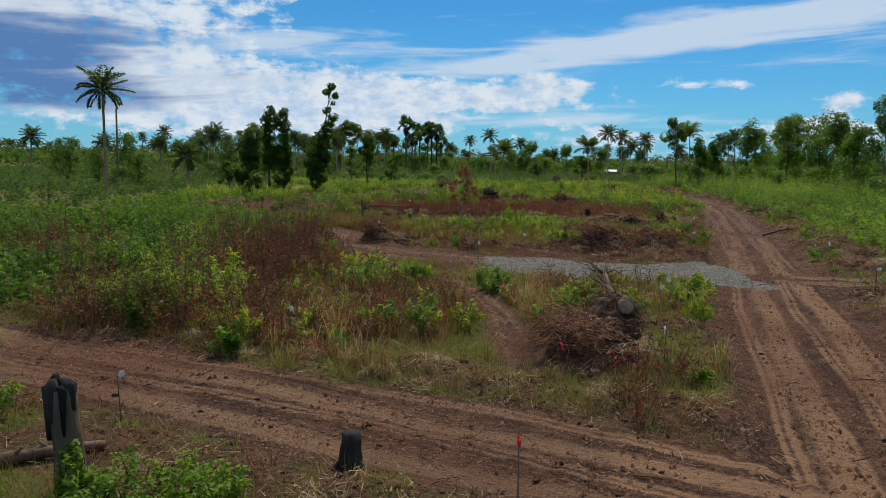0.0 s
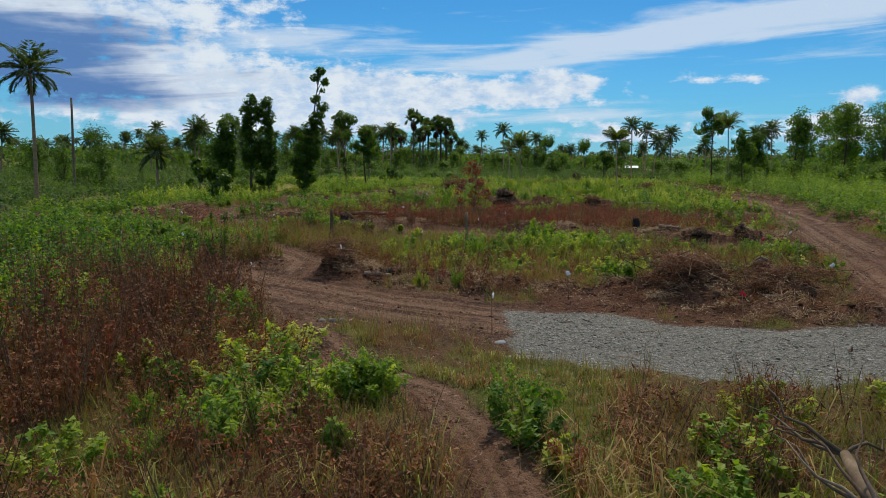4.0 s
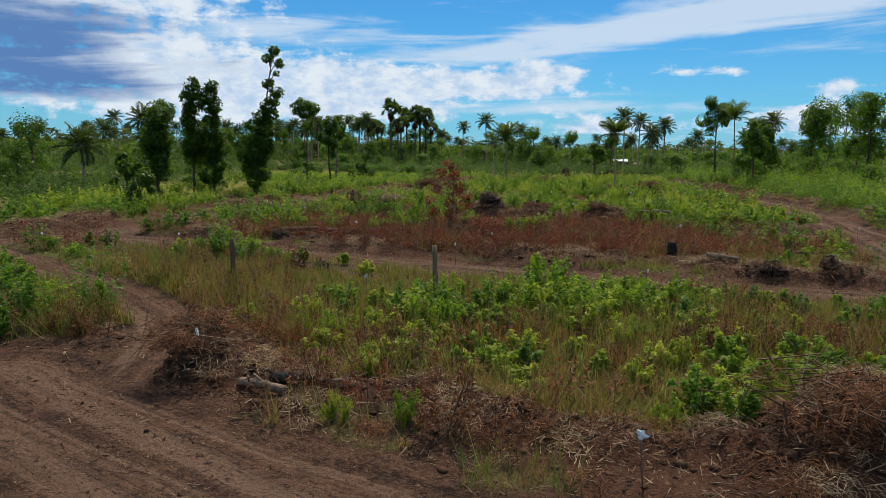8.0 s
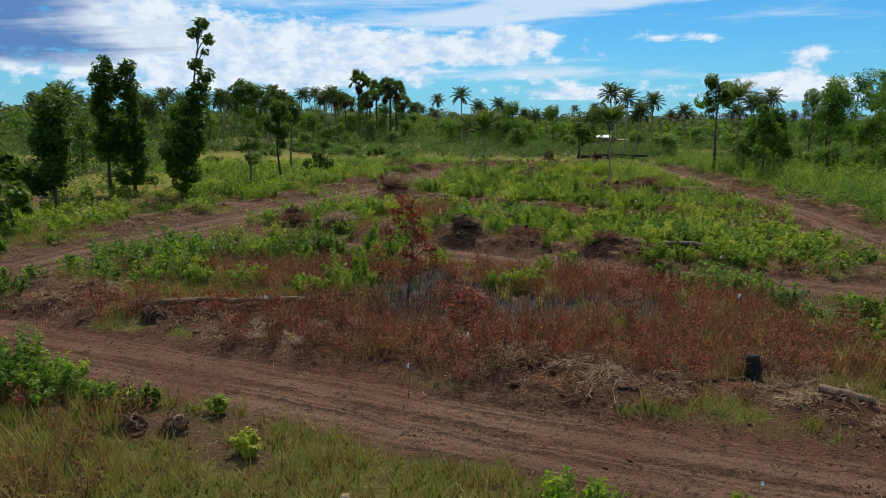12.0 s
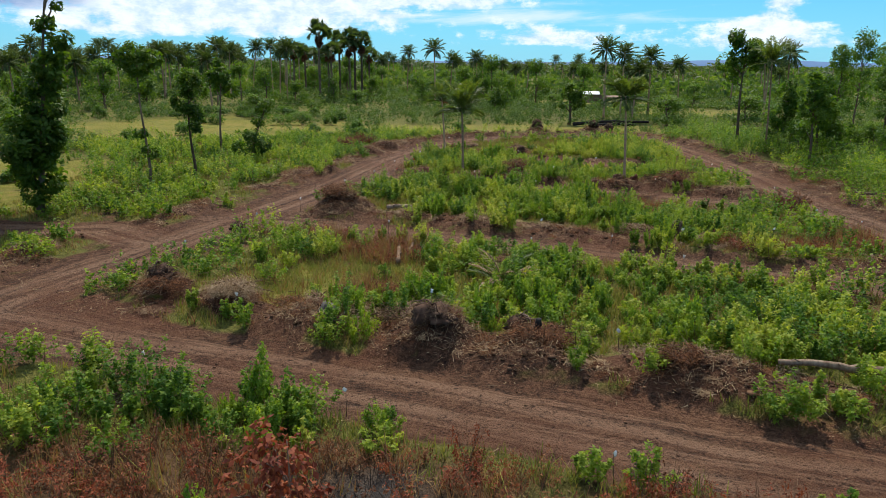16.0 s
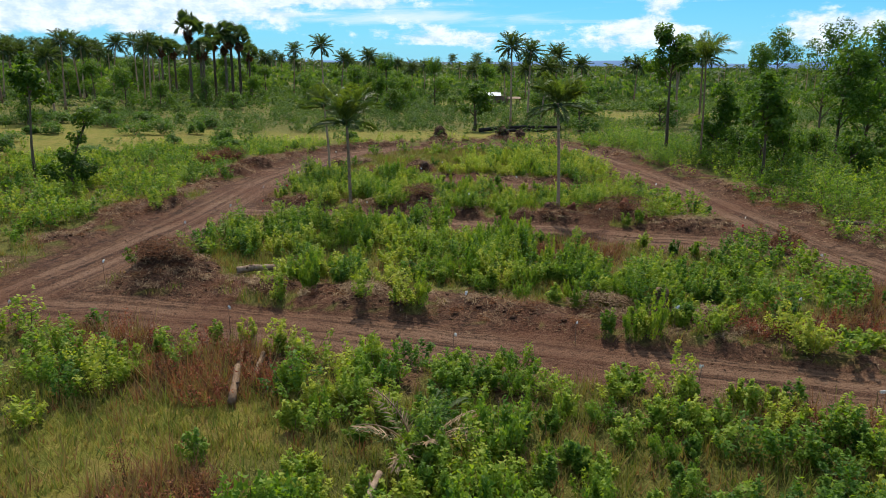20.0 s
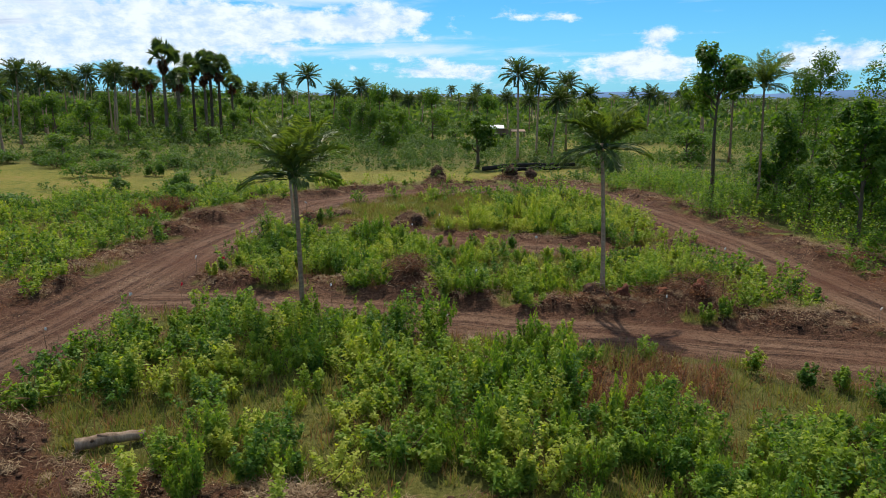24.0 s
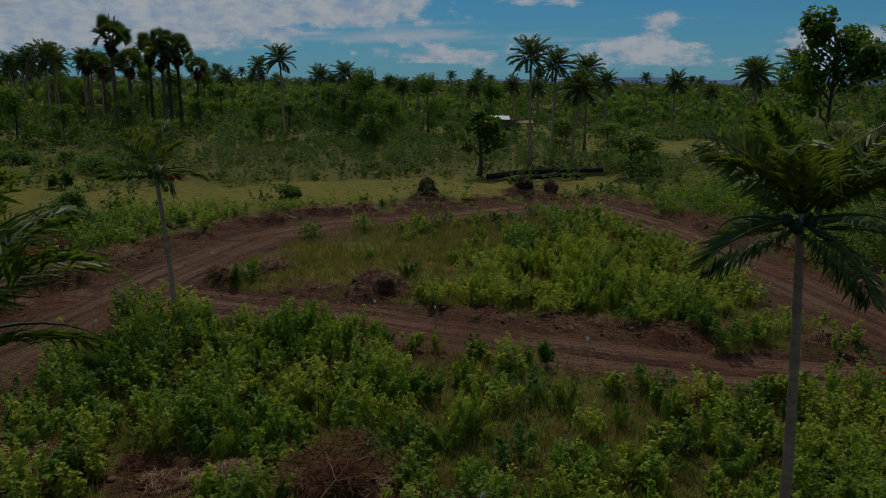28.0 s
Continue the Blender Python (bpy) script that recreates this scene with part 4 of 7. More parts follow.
def far_palm(h, seed, fronds=26, length=2.9):
    """Pattern for palms far off: trunk and crown."""
    r = np.random.default_rng(seed)
    p = thing("coconut_palm", 0, 0, 0, "tall coconut palm rising above scrub", "palm tree", group="far coconut palms")
    lean = (r.normal() * 0.5, r.normal() * 0.3)
    part("trunk", palm_trunk(h, lean, 0.19, seed, False), p)
    vs, fs, tn, base = [], [], [], 0
    for i in range(fronds):
        f = i / fronds
        me = frond_mesh(length * (0.85 + 0.25 * r.random()), 1.45 - 2.1 * f, 0.7 + 0.8 * r.random(), 24, 0.9, seed * 50 + i, FAR_PALM_LEAF, 0.2, True)
        co = np.empty(len(me.vertices) * 3, np.float32)
        me.vertices.foreach_get("co", co)
        li = np.empty(len(me.loops), np.int32)
        me.loops.foreach_get("vertex_index", li)
        m = pose(lean[0], lean[1], h - 0.2 * f, 0, 0, math.degrees(i * 2.4))
        v = co.reshape(-1, 3) @ np.array(m.to_3x3()).T + np.array(m.translation)
        vs.append(v)
        fs.append(li.reshape(-1, 4) + base)
        tn.append(np.full(len(v), 0.15 + 0.5 * (1 - f) * r.random()))
        base += len(v)
        bpy.data.meshes.remove(me)
    part("crown", make_mesh("crown", np.concatenate(vs), np.concatenate(fs), FAR_PALM_LEAF, [("tint", np.concatenate(tn))]), p)
    return p


def fan_palm(h, seed):
    """A toddy palm: straight dark trunk and a round head of stiff fans, dead fans hanging under it."""
    r = np.random.default_rng(seed)
    p = thing("fan_palm", 0, 0, 0, "tall fan palm with round head and dark straight trunk", "palm tree", group="fan palms")
    part("trunk", tube_mesh("trunk", np.stack([np.zeros(8), np.zeros(8), np.linspace(0, h, 8)], 1), np.linspace(0.32, 0.24, 8), BARK, 8, 0.1, seed), p)
    for name, n, lo, hi, mat in (("crown", 34, -0.55, 1.0, FAR_PALM_LEAF), ("dead_skirt", 14, -0.98, -0.6, BROWN_LEAF)):
        vs, nn, al, ln = [], [], [], []
        for i in range(n):
            an, zz = i * 2.4, lo + (hi - lo) * r.random()
            d = np.array([math.cos(an) * math.sqrt(1 - zz * zz), math.sin(an) * math.sqrt(1 - zz * zz), zz])
            side = unit(np.cross(d, [0, 0, 1.0]))
            roll = r.random() * 3.1416
            side = side * math.cos(roll) + np.cross(d, side) * math.sin(roll)
            for k in range(13):
                q = (k - 6) / 6 * 1.35
                dd = d * math.cos(q) + side * math.sin(q)
                vs.append(d * (0.8 + 0.6 * (i % 3)) + dd * 0.85 if name == "crown" else d * np.array([0.45, 0.45, 1.0]) * (0.5 + 0.6 * (i % 3)) + dd * np.array([0.3, 0.3, 0.5]))
                nn.append(np.cross(d, side))
                al.append(dd)
                ln.append(1.45)
        v, f = leaves(np.array(vs) + [0, 0, h - (0.8 if name == "dead_skirt" else 0)], np.array(nn), np.array(al), np.array(ln), np.full(len(ln), 0.27))
        part(name, make_mesh(name, v, f, mat, [("tint", 0.1 + r.random(len(v)) * 0.5)]), p)
    return p


def plant_copies(patterns, spots, seed, base_h):
    r = np.random.default_rng(seed)
    for i, (x, y, top) in enumerate(spots):
        p = patterns[i % len(patterns)]
        m = pose(x, y, height(x, y) - 0.1, 0, 0, 360 * r.random())
        if i < len(patterns):
            p.matrix_basis = m
            c = p
        else:
            c = copy_thing(p, m)
        k = max(0.4, (top - 2.0) / base_h)
        c.scale = (min(1.1, 0.45 + 0.55 * k), min(1.1, 0.45 + 0.55 * k), k)


PALMS_EAST = ((41.3, 182, 14.4), (45.5, 186, 13.6), (55, 198, 13.4), (46, 181, 11.0), (14, 218, 14.2), (9, 263, 13.5), (25, 232, 12.4), (46, 280, 10.8), (43, 282, 10.2), (21, 263, 11.8), (74, 189, 12.9), (70, 181, 12.9), (71, 176, 13.7))
PALMS_WEST = ((-34.5, 73.4, 13.7), (-85, 148, 11), (-37, 104, 7.2), (-42, 133, 11), (-35, 236, 13.7), (-30, 243, 13.5), (-26, 249, 14), (-23, 260, 12.5), (-20, 255, 13.2), (-42, 240, 12.5), (-48, 232, 12), (-52, 250, 13), (-60, 225, 11.5), (-38, 262, 13), (2, 270, 11), (30, 262, 11), (62, 252, 11), (80, 245, 12), (90, 236, 12)) + tuple((-92 + 2.9 * (7 * i % 26) + (i % 3), 196 + 3.4 * (11 * i % 29), 10.5 + 1.1 * (i * 5 % 4)) for i in range(30))
COCO = ((5.0, 24), (7.4, 26), (9.6, 28), (11.2, 26), (12.0, 22))
coco = {}
r = np.random.default_rng(12)
band = [(a * d, y0, 9.5 + 4.5 * r.random()) for a, d, y0 in ((math.tan(radians(-38 + 80 * r.random())), d, d + 90) for d in 170 + 190 * r.random(70))]
for i, (x, y, top) in enumerate(list(PALMS_EAST + PALMS_WEST) + band):
    k = min(range(5), key=lambda q: abs(COCO[q][0] + (i % 2) * (q == 3) - top + 2.0))
    m = pose(x, y, height(x, y) - 0.1, r.normal() * 2, r.normal() * 2, 360 * r.random())
    if k in coco:
        c = copy_thing(coco[k], m)
    else:
        c = coco[k] = far_palm(COCO[k][0], 60 + k, COCO[k][1])
        c.matrix_basis = m
    s = (top - 2.0) / COCO[k][0]
    c.scale = (s, s, s)
fans = [fan_palm(14.5, 71), fan_palm(14.5, 72)]
plant_copies(fans, ((-12, 228, 17.0), (-4, 230, 15.8), (-8, 237, 15.2), (-9, 224, 13.0), (-2.4, 229, 15.0), (-1, 243, 12.4), (-5.4, 233, 14.2), (-10.2, 231, 12.6), (-20, 246, 13), (-17, 244, 12.4)), 4, 14.6)


# ---- woods towards the horizon ----
def far_woods():
    """Low crowns and small palms filling the plain out to the hills."""
    r = np.random.default_rng(77)
    n = 6400
    d = 190 * (2400 / 190) ** (r.random(n) ** 1.0)
    a = np.radians(-52 + 108 * r.random(n))
    x, y = 8 + np.sin(a) * d, 70 + np.cos(a) * d
    ok = (blobs(x, y, FIELDS, 92, 0.35) < 0.2)
    x, y, d = x[ok], y[ok], d[ok]
    z = survey(x, y)["z"]
    n = len(x)
    h = (4.0 + 6.5 * r.random(n)) * (0.6 + 0.4 * smooth(190, 420, d))
    w = h * 0.42 * (1 + smooth(300, 2000, d) * 2.5)
    per = 22
    idx = np.repeat(np.arange(n), per)
    dirs = unit(r.normal(size=(n * per, 3)))
    dirs[:, 2] = np.abs(dirs[:, 2]) * 0.9 - 0.1
    pos = np.stack([x, y, z + h * 0.45], 1)[idx] + dirs * np.stack([w, w, h * 0.55], 1)[idx] * (0.6 + 0.4 * r.random(n * per))[:, None]
    ln = (w[idx] * 0.55) * (0.6 + 0.8 * r.random(n * per))
    v, f = leaflets(pos, dirs + r.normal(size=dirs.shape) * 0.5, r.normal(size=dirs.shape), ln, ln * 0.8)
    tint = (0.15 + 0.75 * r.random(n))[idx]
    ob = new("far_woods", make_mesh("far_woods", v, f, HAZED_LEAF, [("tint", np.repeat(tint, 3))]))
    tagged(ob, "distant green woodland filling the plain to the horizon", "woodland", kind="stuff")
    # small palms: a trunk and a star of fronds
    n = 1700
    d = 260 * (2000 / 230) ** r.random(n)
    a = np.radians(-50 + 102 * r.random(n))
    x, y = 8 + np.sin(a) * d, 70 + np.cos(a) * d
    z = survey(x, y)["z"]
    h = 5.5 + 4.5 * r.random(n)
    feet, tops = np.stack([x, y, z], 1), np.stack([x + r.normal(size=n) * 0.5, y, z + h], 1)
    tv, tf = prisms(feet, tops, np.full(n, 0.22), np.full(n, 0.14))
    per = 13
    idx = np.repeat(np.arange(n), per)
    an = r.random(n * per) * 6.283
    up = r.random(n * per) * 1.7 - 0.75
    d3 = unit(np.stack([np.cos(an), np.sin(an), up], 1))
    ln = 2.6 + 1.0 * r.random(n * per)
    v, f = leaves(tops[idx] + d3 * ln[:, None] * 0.5, np.array([[0, 0, 1.0]]) + r.normal(size=d3.shape) * 0.4, d3, ln, np.full(n * per, 0.75))
    ob = new("far_palms", make_mesh("far_palms", v, f, FAR_PALM_LEAF, [("tint", np.repeat(r.random(n)[idx] * 0.6, 4))]))
    tagged(ob, "distant coconut plantation crowns above the woods", "palm trees", kind="stuff")
    tagged(new("far_palm_trunks", make_mesh("far_palm_trunks", tv, tf, PALM_BARK)), "distant thin coconut trunks", "palm trunks", kind="stuff")


far_woods()


def hills():
    a = np.radians(np.linspace(-60, 75, 220))
    deg = np.degrees(a)
    top = 14 + 26 * fbm(deg, deg * 0, 14, 5, 4) + 46 * np.exp(-((deg - 42) / 13) ** 2) * fbm(deg, deg * 0, 7, 6, 3) + 34 * np.exp(-((deg - 24) / 7) ** 2) * 0.5
    rows = [np.stack([np.sin(a) * 4300, np.cos(a) * 4300, np.full(220, -30.0)], 1), np.stack([np.sin(a) * 4350, np.cos(a) * 4350, top * 1.0], 1), np.stack([np.sin(a) * 4650, np.cos(a) * 4650, top * 0.9], 1)]
    i = np.arange(219)
    f = np.concatenate([np.stack([i + k * 220, i + 1 + k * 220, i + 1 + (k + 1) * 220, i + (k + 1) * 220], 1) for k in range(2)])
    tagged(new("backdrop", make_mesh("backdrop", np.concatenate(rows), f, HILL, (), True)), "low hills on the horizon, painted hazy blue", "hills", kind="structure")


hills()


# ---- scrub ----
def jitter_spots(x0, x1, y0, y1, step, r):
    gx, gy = np.meshgrid(np.arange(x0, x1, step), np.arange(y0, y1, step))
    gx, gy = gx.ravel() + (r.random(gx.size) - 0.5) * step * 1.5, gy.ravel() + (r.random(gy.size) - 0.5) * step * 1.5
    return gx, gy


def in_sight(x, y):
    """The wedge of the plain that the flight looks over."""
    return (np.abs(x) < 0.66 * y + 3) | ((y > 64) & (np.abs(x - 4.5) < 1.02 * (y - 64) + 3))


def off_heap(x, y):
    return (np.hypot(x - 3.8, y - 16.5) > 1.5) & (np.hypot((x - 4.4) / 1.3, (y - 19.4) / 2.4) > 1) & (np.hypot(x - 2.9, y - 16.8) > 1.3)


def beside_path(x, y):
    """The weeds on the west side of the footpath."""
    return x < np.interp(y, [26, 27, 28.6, 31.6, 35.4, 39], [0.8, 0.2, -1.5, -3.1, -4.7, -7]) - 0.75


def green_share(x, y, s):
    """How thickly shrubs stand."""
    side_w = x < np.interp(y, [40, 66, 77, 96, 113, 130, 150], [-14, -20, -18, -10.5, -3.5, 1.5, 10])
    side_e = x > np.interp(y, [0, 25, 48, 63, 80, 95, 121, 150], [6, 13, 22, 27, 32.5, 35.5, 38.5, 40])
    d = np.full(x.shape, 0.62)
    d = np.where((y < 31), np.where(x < -7.5 - 0.1 * (y - 16), 1.0, np.where(x > -1.5, 0.22, 0.55)), d)
    d = np.where((y >= 31) & (y < 55), np.where(x > -1.5, 0.95, np.where(x < -9.5, 1.0, 0.2)), d)
    d = np.where((y >= 48.3) & (y < 56) & (x > -13) & (x < 9 - 0.8 * (y - 48)), 0.02, d)
    d = np.where((y >= 26.5) & (y < 38) & (x < 14), np.where(beside_path(x, y), 0.6, 0.07), d)
    d = np.where((y < 11.5) & (x > -3) & (x < 5), 0.0, d)
    d = np.where((y < 18.5) & (x > -2.5) & (x < 7), 0.0, d)
    d = np.where((y >= 55) & (y < 80), 0.72, d)
    d = np.where((s["lines"]["third"][1] > 0) & (s["lines"]["third"][0] < 8) & (x > -9) & (x < 13), 0.04, d)
    d = np.where((y >= 77) & (y < 100) & (x > 4), 0.95, d)
    d = np.where((y >= 77) & (y < 100) & (x <= 4), 0.42, d)
    d = np.where((y >= 96) & (y < 118), 0.68, d)
    d = np.where((y >= 114) & (y < 136), 0.97, d)
    d = np.where((y >= 133) & (y < 155), np.where(x > 22, 0.8, 0.16), d)
    d = np.where(side_w, 0.72, d)
    d = np.where(side_e, np.where((y < 62) & (s["lines"]["main"][0] < 8), 0.30, 1.0), d)
    d = np.where(y > 158, 0.66, d)
    d = d * (1 - 0.93 * s["field"]) * (1 - np.where((y > 60) & (y < 76), 1.0, np.where(y < 31, 0.6, np.where((y > 38) & (y < 50), 0.35, 0.9))) * s["dry"] * ~(side_w & (y < 130))) * (1 - 0.95 * s["ash"])
    return d, side_w, side_e


def shrub_leaves(x, y, z, w, h, per, size, r, flat=0.62, shape=leaves, shoots=14):
    """Leaves of many shrubs at once: every shrub is a sheaf of upright leafy shoots with gaps between them. Tips get a
    lit, paler tint.
    """
    n = len(x)
    idx = np.repeat(np.arange(n), per)
    an, out = r.random((n, shoots)) * 6.283, np.sqrt(r.random((n, shoots)))
    rise = (0.68 + 0.38 * r.random((n, shoots))) * (1 - 0.50 * out ** 2)
    tips = np.stack([np.cos(an) * out * w[:, None], np.sin(an) * out * w[:, None], rise * h[:, None]], 2)
    feet = tips * np.array([0.35, 0.35, 0.0]) + np.array([0, 0, 0.06])
    hue = r.random((n, shoots))
    k = r.integers(0, shoots, len(idx))
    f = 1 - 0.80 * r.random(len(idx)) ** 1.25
    tip, foot = tips[idx, k], feet[idx, k]
    way = unit(tip - foot)
    bush = (0.06 + 0.21 * w)[idx] * (1.15 - 0.65 * f)
    d = unit(r.normal(size=(len(idx), 3)))
    pos = foot + (tip - foot) * f[:, None] + d * (bush * np.sqrt(r.random(len(idx))))[:, None]
    pos[:, 2] = np.maximum(pos[:, 2], 0.02)
    pos = pos + np.stack([x, y, z], 1)[idx]
    nrm = d * 0.35 + r.normal(size=pos.shape) * 0.45 + np.array([0, 0, 0.85])
    along = d + way * 0.5 + r.normal(size=pos.shape) * 0.4
    ln = np.broadcast_to(size, (n,))[idx] * (0.65 + 0.7 * r.random(len(idx)))
    v, fc = shape(pos, nrm, along, ln, ln * flat)
    # last value: tint with brighter light painted on shoot tips, plus random tone per shoot
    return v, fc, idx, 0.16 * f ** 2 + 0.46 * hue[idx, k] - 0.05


def mound_leaves(x, y, z, w, h, per, size, r, flat=0.62, shape=leaves):
    """Leaves of many shrubs at once, each of several sprays."""
    n = len(x)
    idx = np.repeat(np.arange(n), per)
    lobes = unit(r.normal(size=(n, 8, 3)) * np.array([1, 1, 0.8]) + np.array([0, 0, 0.55]))
    reach = 0.65 + 0.5 * r.random((n, 8))
    k = r.integers(0, 8, len(idx))
    d = unit(lobes[idx, k] + r.normal(size=(len(idx), 3)) * 0.34)
    d[:, 2] = np.where(d[:, 2] < -0.15, -d[:, 2], d[:, 2])
    rad = reach[idx, k] * (0.45 + 0.55 * np.sqrt(r.random(len(idx))))
    pos = np.stack([x, y, z + h * 0.22], 1)[idx] + d * rad[:, None] * np.stack([w, w, h * 0.78], 1)[idx]
    nrm = d * 0.35 + r.normal(size=pos.shape) * 0.5 + np.array([0, 0, 0.85])
    along = d + r.normal(size=pos.shape) * 0.6
    ln = np.broadcast_to(size, (n,))[idx] * (0.65 + 0.7 * r.random(len(idx)))
    v, f = shape(pos, nrm, along, ln, ln * flat)
    # leaves on the upper side paler: light from above put into the tint
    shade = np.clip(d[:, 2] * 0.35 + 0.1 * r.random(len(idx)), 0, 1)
    return v, f, idx, shade


def stems(x, y, z, w, h, per, r, rad=0.012):
    n = len(x)
    idx = np.repeat(np.arange(n), per)
    a = np.stack([x[idx] + r.normal(size=len(idx)) * 0.08, y[idx] + r.normal(size=len(idx)) * 0.08, z[idx] - 0.05], 1)
    an = r.random(len(idx)) * 6.283
    out = np.stack([np.cos(an) * w[idx] * 0.6, np.sin(an) * w[idx] * 0.6, h[idx] * (0.55 + 0.4 * r.random(len(idx)))], 1)
    return prisms(a, a + out, np.full(len(idx), rad), np.full(len(idx), rad * 0.4))


def scrub():
    r = np.random.default_rng(101)
    x, y = jitter_spots(-30, 52, 8, 158, 0.80, r)
    ok = in_sight(x, y)
    x, y = x[ok], y[ok]
    s = survey(x, y)
    share, side_w, side_e = green_share(x, y, s)
    clump = fbm(x, y, 3.6, 111, 3)
    floor_share = np.where(y < 38, 0.10, np.where(y < 56, 0.34, np.where(share > 0.9, 0.45, 0.24)))
    keep = (r.random(len(x)) < np.clip(share * (floor_share + 1.5 * smooth(0.34, 0.54, clump)), 0, 1)) & (s["road"] < 0.25) & (s["gravel"] < 0.1) & (s["ridge"] < 0.28 + 0.25 * r.random(len(x)))
    keep &= off_heap(x, y) & (s["churn"] < 0.25 + 0.75 * r.random(len(x)) ** 1.5)
    path_x = np.interp(y, [0, 60, 75, 103, 175], [0.5, 2.5, 6, 14, 30])
    near = (np.abs(x - path_x) < 13) & (y > 10) & (y < 140)
    keep &= near | (r.random(len(x)) < 0.72)
    x, y, z, near, path_x = x[keep], y[keep], s["z"][keep], near[keep], path_x[keep]
    side_e, clump = side_e[keep], clump[keep]
    n = len(x)
    size = (0.45 + 0.85 * r.random(n) ** 1.5) * np.where((y > 37) & (y < 56), 0.72 + 0.4 * smooth(0.45, 0.6, clump), 1.0)
    w = 0.70 * size * np.where(side_e, 1.9, 1.0) * (0.85 + 0.4 * r.random(n))
    h = (0.38 + 0.62 * size * (0.5 + r.random(n)) * (0.6 + 0.8 * smooth(0.35, 0.65, clump))) * np.where(side_e, 1.35 + 1.2 * smooth(36, 45, x - 0.1 * (y - 120)), 1.0) * np.where(y < 56, 0.80, np.where((y > 76) & (y < 137), 1.16, 1.0)) + 0.15
    west = smooth(-5.5, -9.0, x) * smooth(52, 44, y)
    w, h = w * (1 + 0.45 * west), h * (1 + 0.75 * west) * np.where((y < 31) & (x > -6), 0.85, 1.0)
    tint = np.clip(0.24 + 0.50 * r.random(n) ** 1.4 + (fbm(x, y, 7, 121) - 0.5) * 1.0 + np.where(y < 56, 0.04, 0), 0, 1)
    tint = np.where(side_e, tint * 0.45, np.where(near, tint, tint * 0.72)) * np.where((y > 55) & (y < 77), 0.85, 1.0) + np.where((y > 38) & (y < 55), 0.12, np.where(y > 77, 0.10, 0.0))
    mid = ~near & (y < 54) & (x > -24) & (x < 20)
    tint = tint * (1 - 0.45 * west) * np.where((x < -6) & (y > 38) & (y < 56), 0.6, 1.0)
    tint = np.where(mid, tint * 0.5, np.where(~near & (y < 80) & (x < 0), tint * 0.7, tint))
    # a darker kind stands among the pale ones
    dark = r.random(n) < 0.15
    tint, w, h = np.where(dark, 0.08 + 0.1 * tint, np.clip(tint, 0, 1)), np.where(dark, w * 1.12, w), np.where(dark, h * 1.10, h)
    # the shrubs along the line of flight are things of their own
    close = np.where(near & (np.abs(x - path_x) < 7.5))[0]
    single = np.zeros(n, bool)
    single[r.choice(close, min(290, len(close)), replace=False)] = True
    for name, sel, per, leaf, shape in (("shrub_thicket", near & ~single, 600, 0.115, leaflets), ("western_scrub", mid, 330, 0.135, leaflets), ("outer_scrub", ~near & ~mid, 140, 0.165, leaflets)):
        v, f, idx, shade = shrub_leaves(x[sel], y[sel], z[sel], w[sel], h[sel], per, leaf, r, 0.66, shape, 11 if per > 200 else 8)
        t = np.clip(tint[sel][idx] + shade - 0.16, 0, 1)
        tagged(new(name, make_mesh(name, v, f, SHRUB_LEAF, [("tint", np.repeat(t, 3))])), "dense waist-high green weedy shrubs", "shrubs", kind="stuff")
        sv, sf = stems(x[sel], y[sel], z[sel], w[sel], h[sel] * 0.85, 2, r)
        tagged(new(name + "_stems", make_mesh(name + "_stems", sv, sf, TWIG)), "thin brown stems of shrubs", "stems", kind="stuff")
    shapes = []
    for k in range(10):
        one = np.zeros(1)
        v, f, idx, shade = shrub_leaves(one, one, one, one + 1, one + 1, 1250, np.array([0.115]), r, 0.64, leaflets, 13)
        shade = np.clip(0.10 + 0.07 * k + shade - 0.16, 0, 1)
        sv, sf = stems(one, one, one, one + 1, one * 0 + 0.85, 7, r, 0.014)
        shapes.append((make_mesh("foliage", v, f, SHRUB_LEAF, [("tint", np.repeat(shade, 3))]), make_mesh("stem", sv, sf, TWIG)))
    for i in np.where(single)[0]:
        k = min(9, int(tint[i] * 10))
        tall = h[i] > 1.0
        b = thing("shrub", x[i], y[i], z[i] - 0.03, ("tall " if tall else "low ") + ("yellow-green" if tint[i] > 0.55 else "green") + " weedy shrub with many small leaves", "shrub", 360 * r.random(), "weedy shrubs")
        b.scale = (w[i], w[i], h[i])
        part("foliage", shapes[k][0], b)
        part("stem", shapes[k][1], b)


scrub()


def leafy_bush(x, y, w, h, seed, label):
    """A bush with larger leaves beside the first track."""
    r = np.random.default_rng(seed)
    one = np.zeros(1)
    b = thing("leafy_bush", x, y, height(x, y) - 0.03, label, "bush")
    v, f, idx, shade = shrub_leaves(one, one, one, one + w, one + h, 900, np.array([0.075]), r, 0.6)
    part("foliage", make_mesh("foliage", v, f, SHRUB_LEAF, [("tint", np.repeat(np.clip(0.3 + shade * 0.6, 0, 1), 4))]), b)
    sv, sf = stems(one, one, one, one + w, one + h, 8, r, 0.016)
    part("stem", make_mesh("stem", sv, sf, TWIG), b)


for i, (x, y, w, h) in enumerate(((-3.9, 8.6, 0.70, 0.90), (-3.3, 8.7, 0.65, 0.75), (-2.75, 8.4, 0.5, 0.6), (-4.4, 8.2, 0.5, 0.75), (-7.4, 10.6, 0.6, 0.5), (5.4, 14.4, 0.3, 0.4))):
    leafy_bush(x, y, w, h, 300 + i, "bright green leafy bush at edge of dirt track")


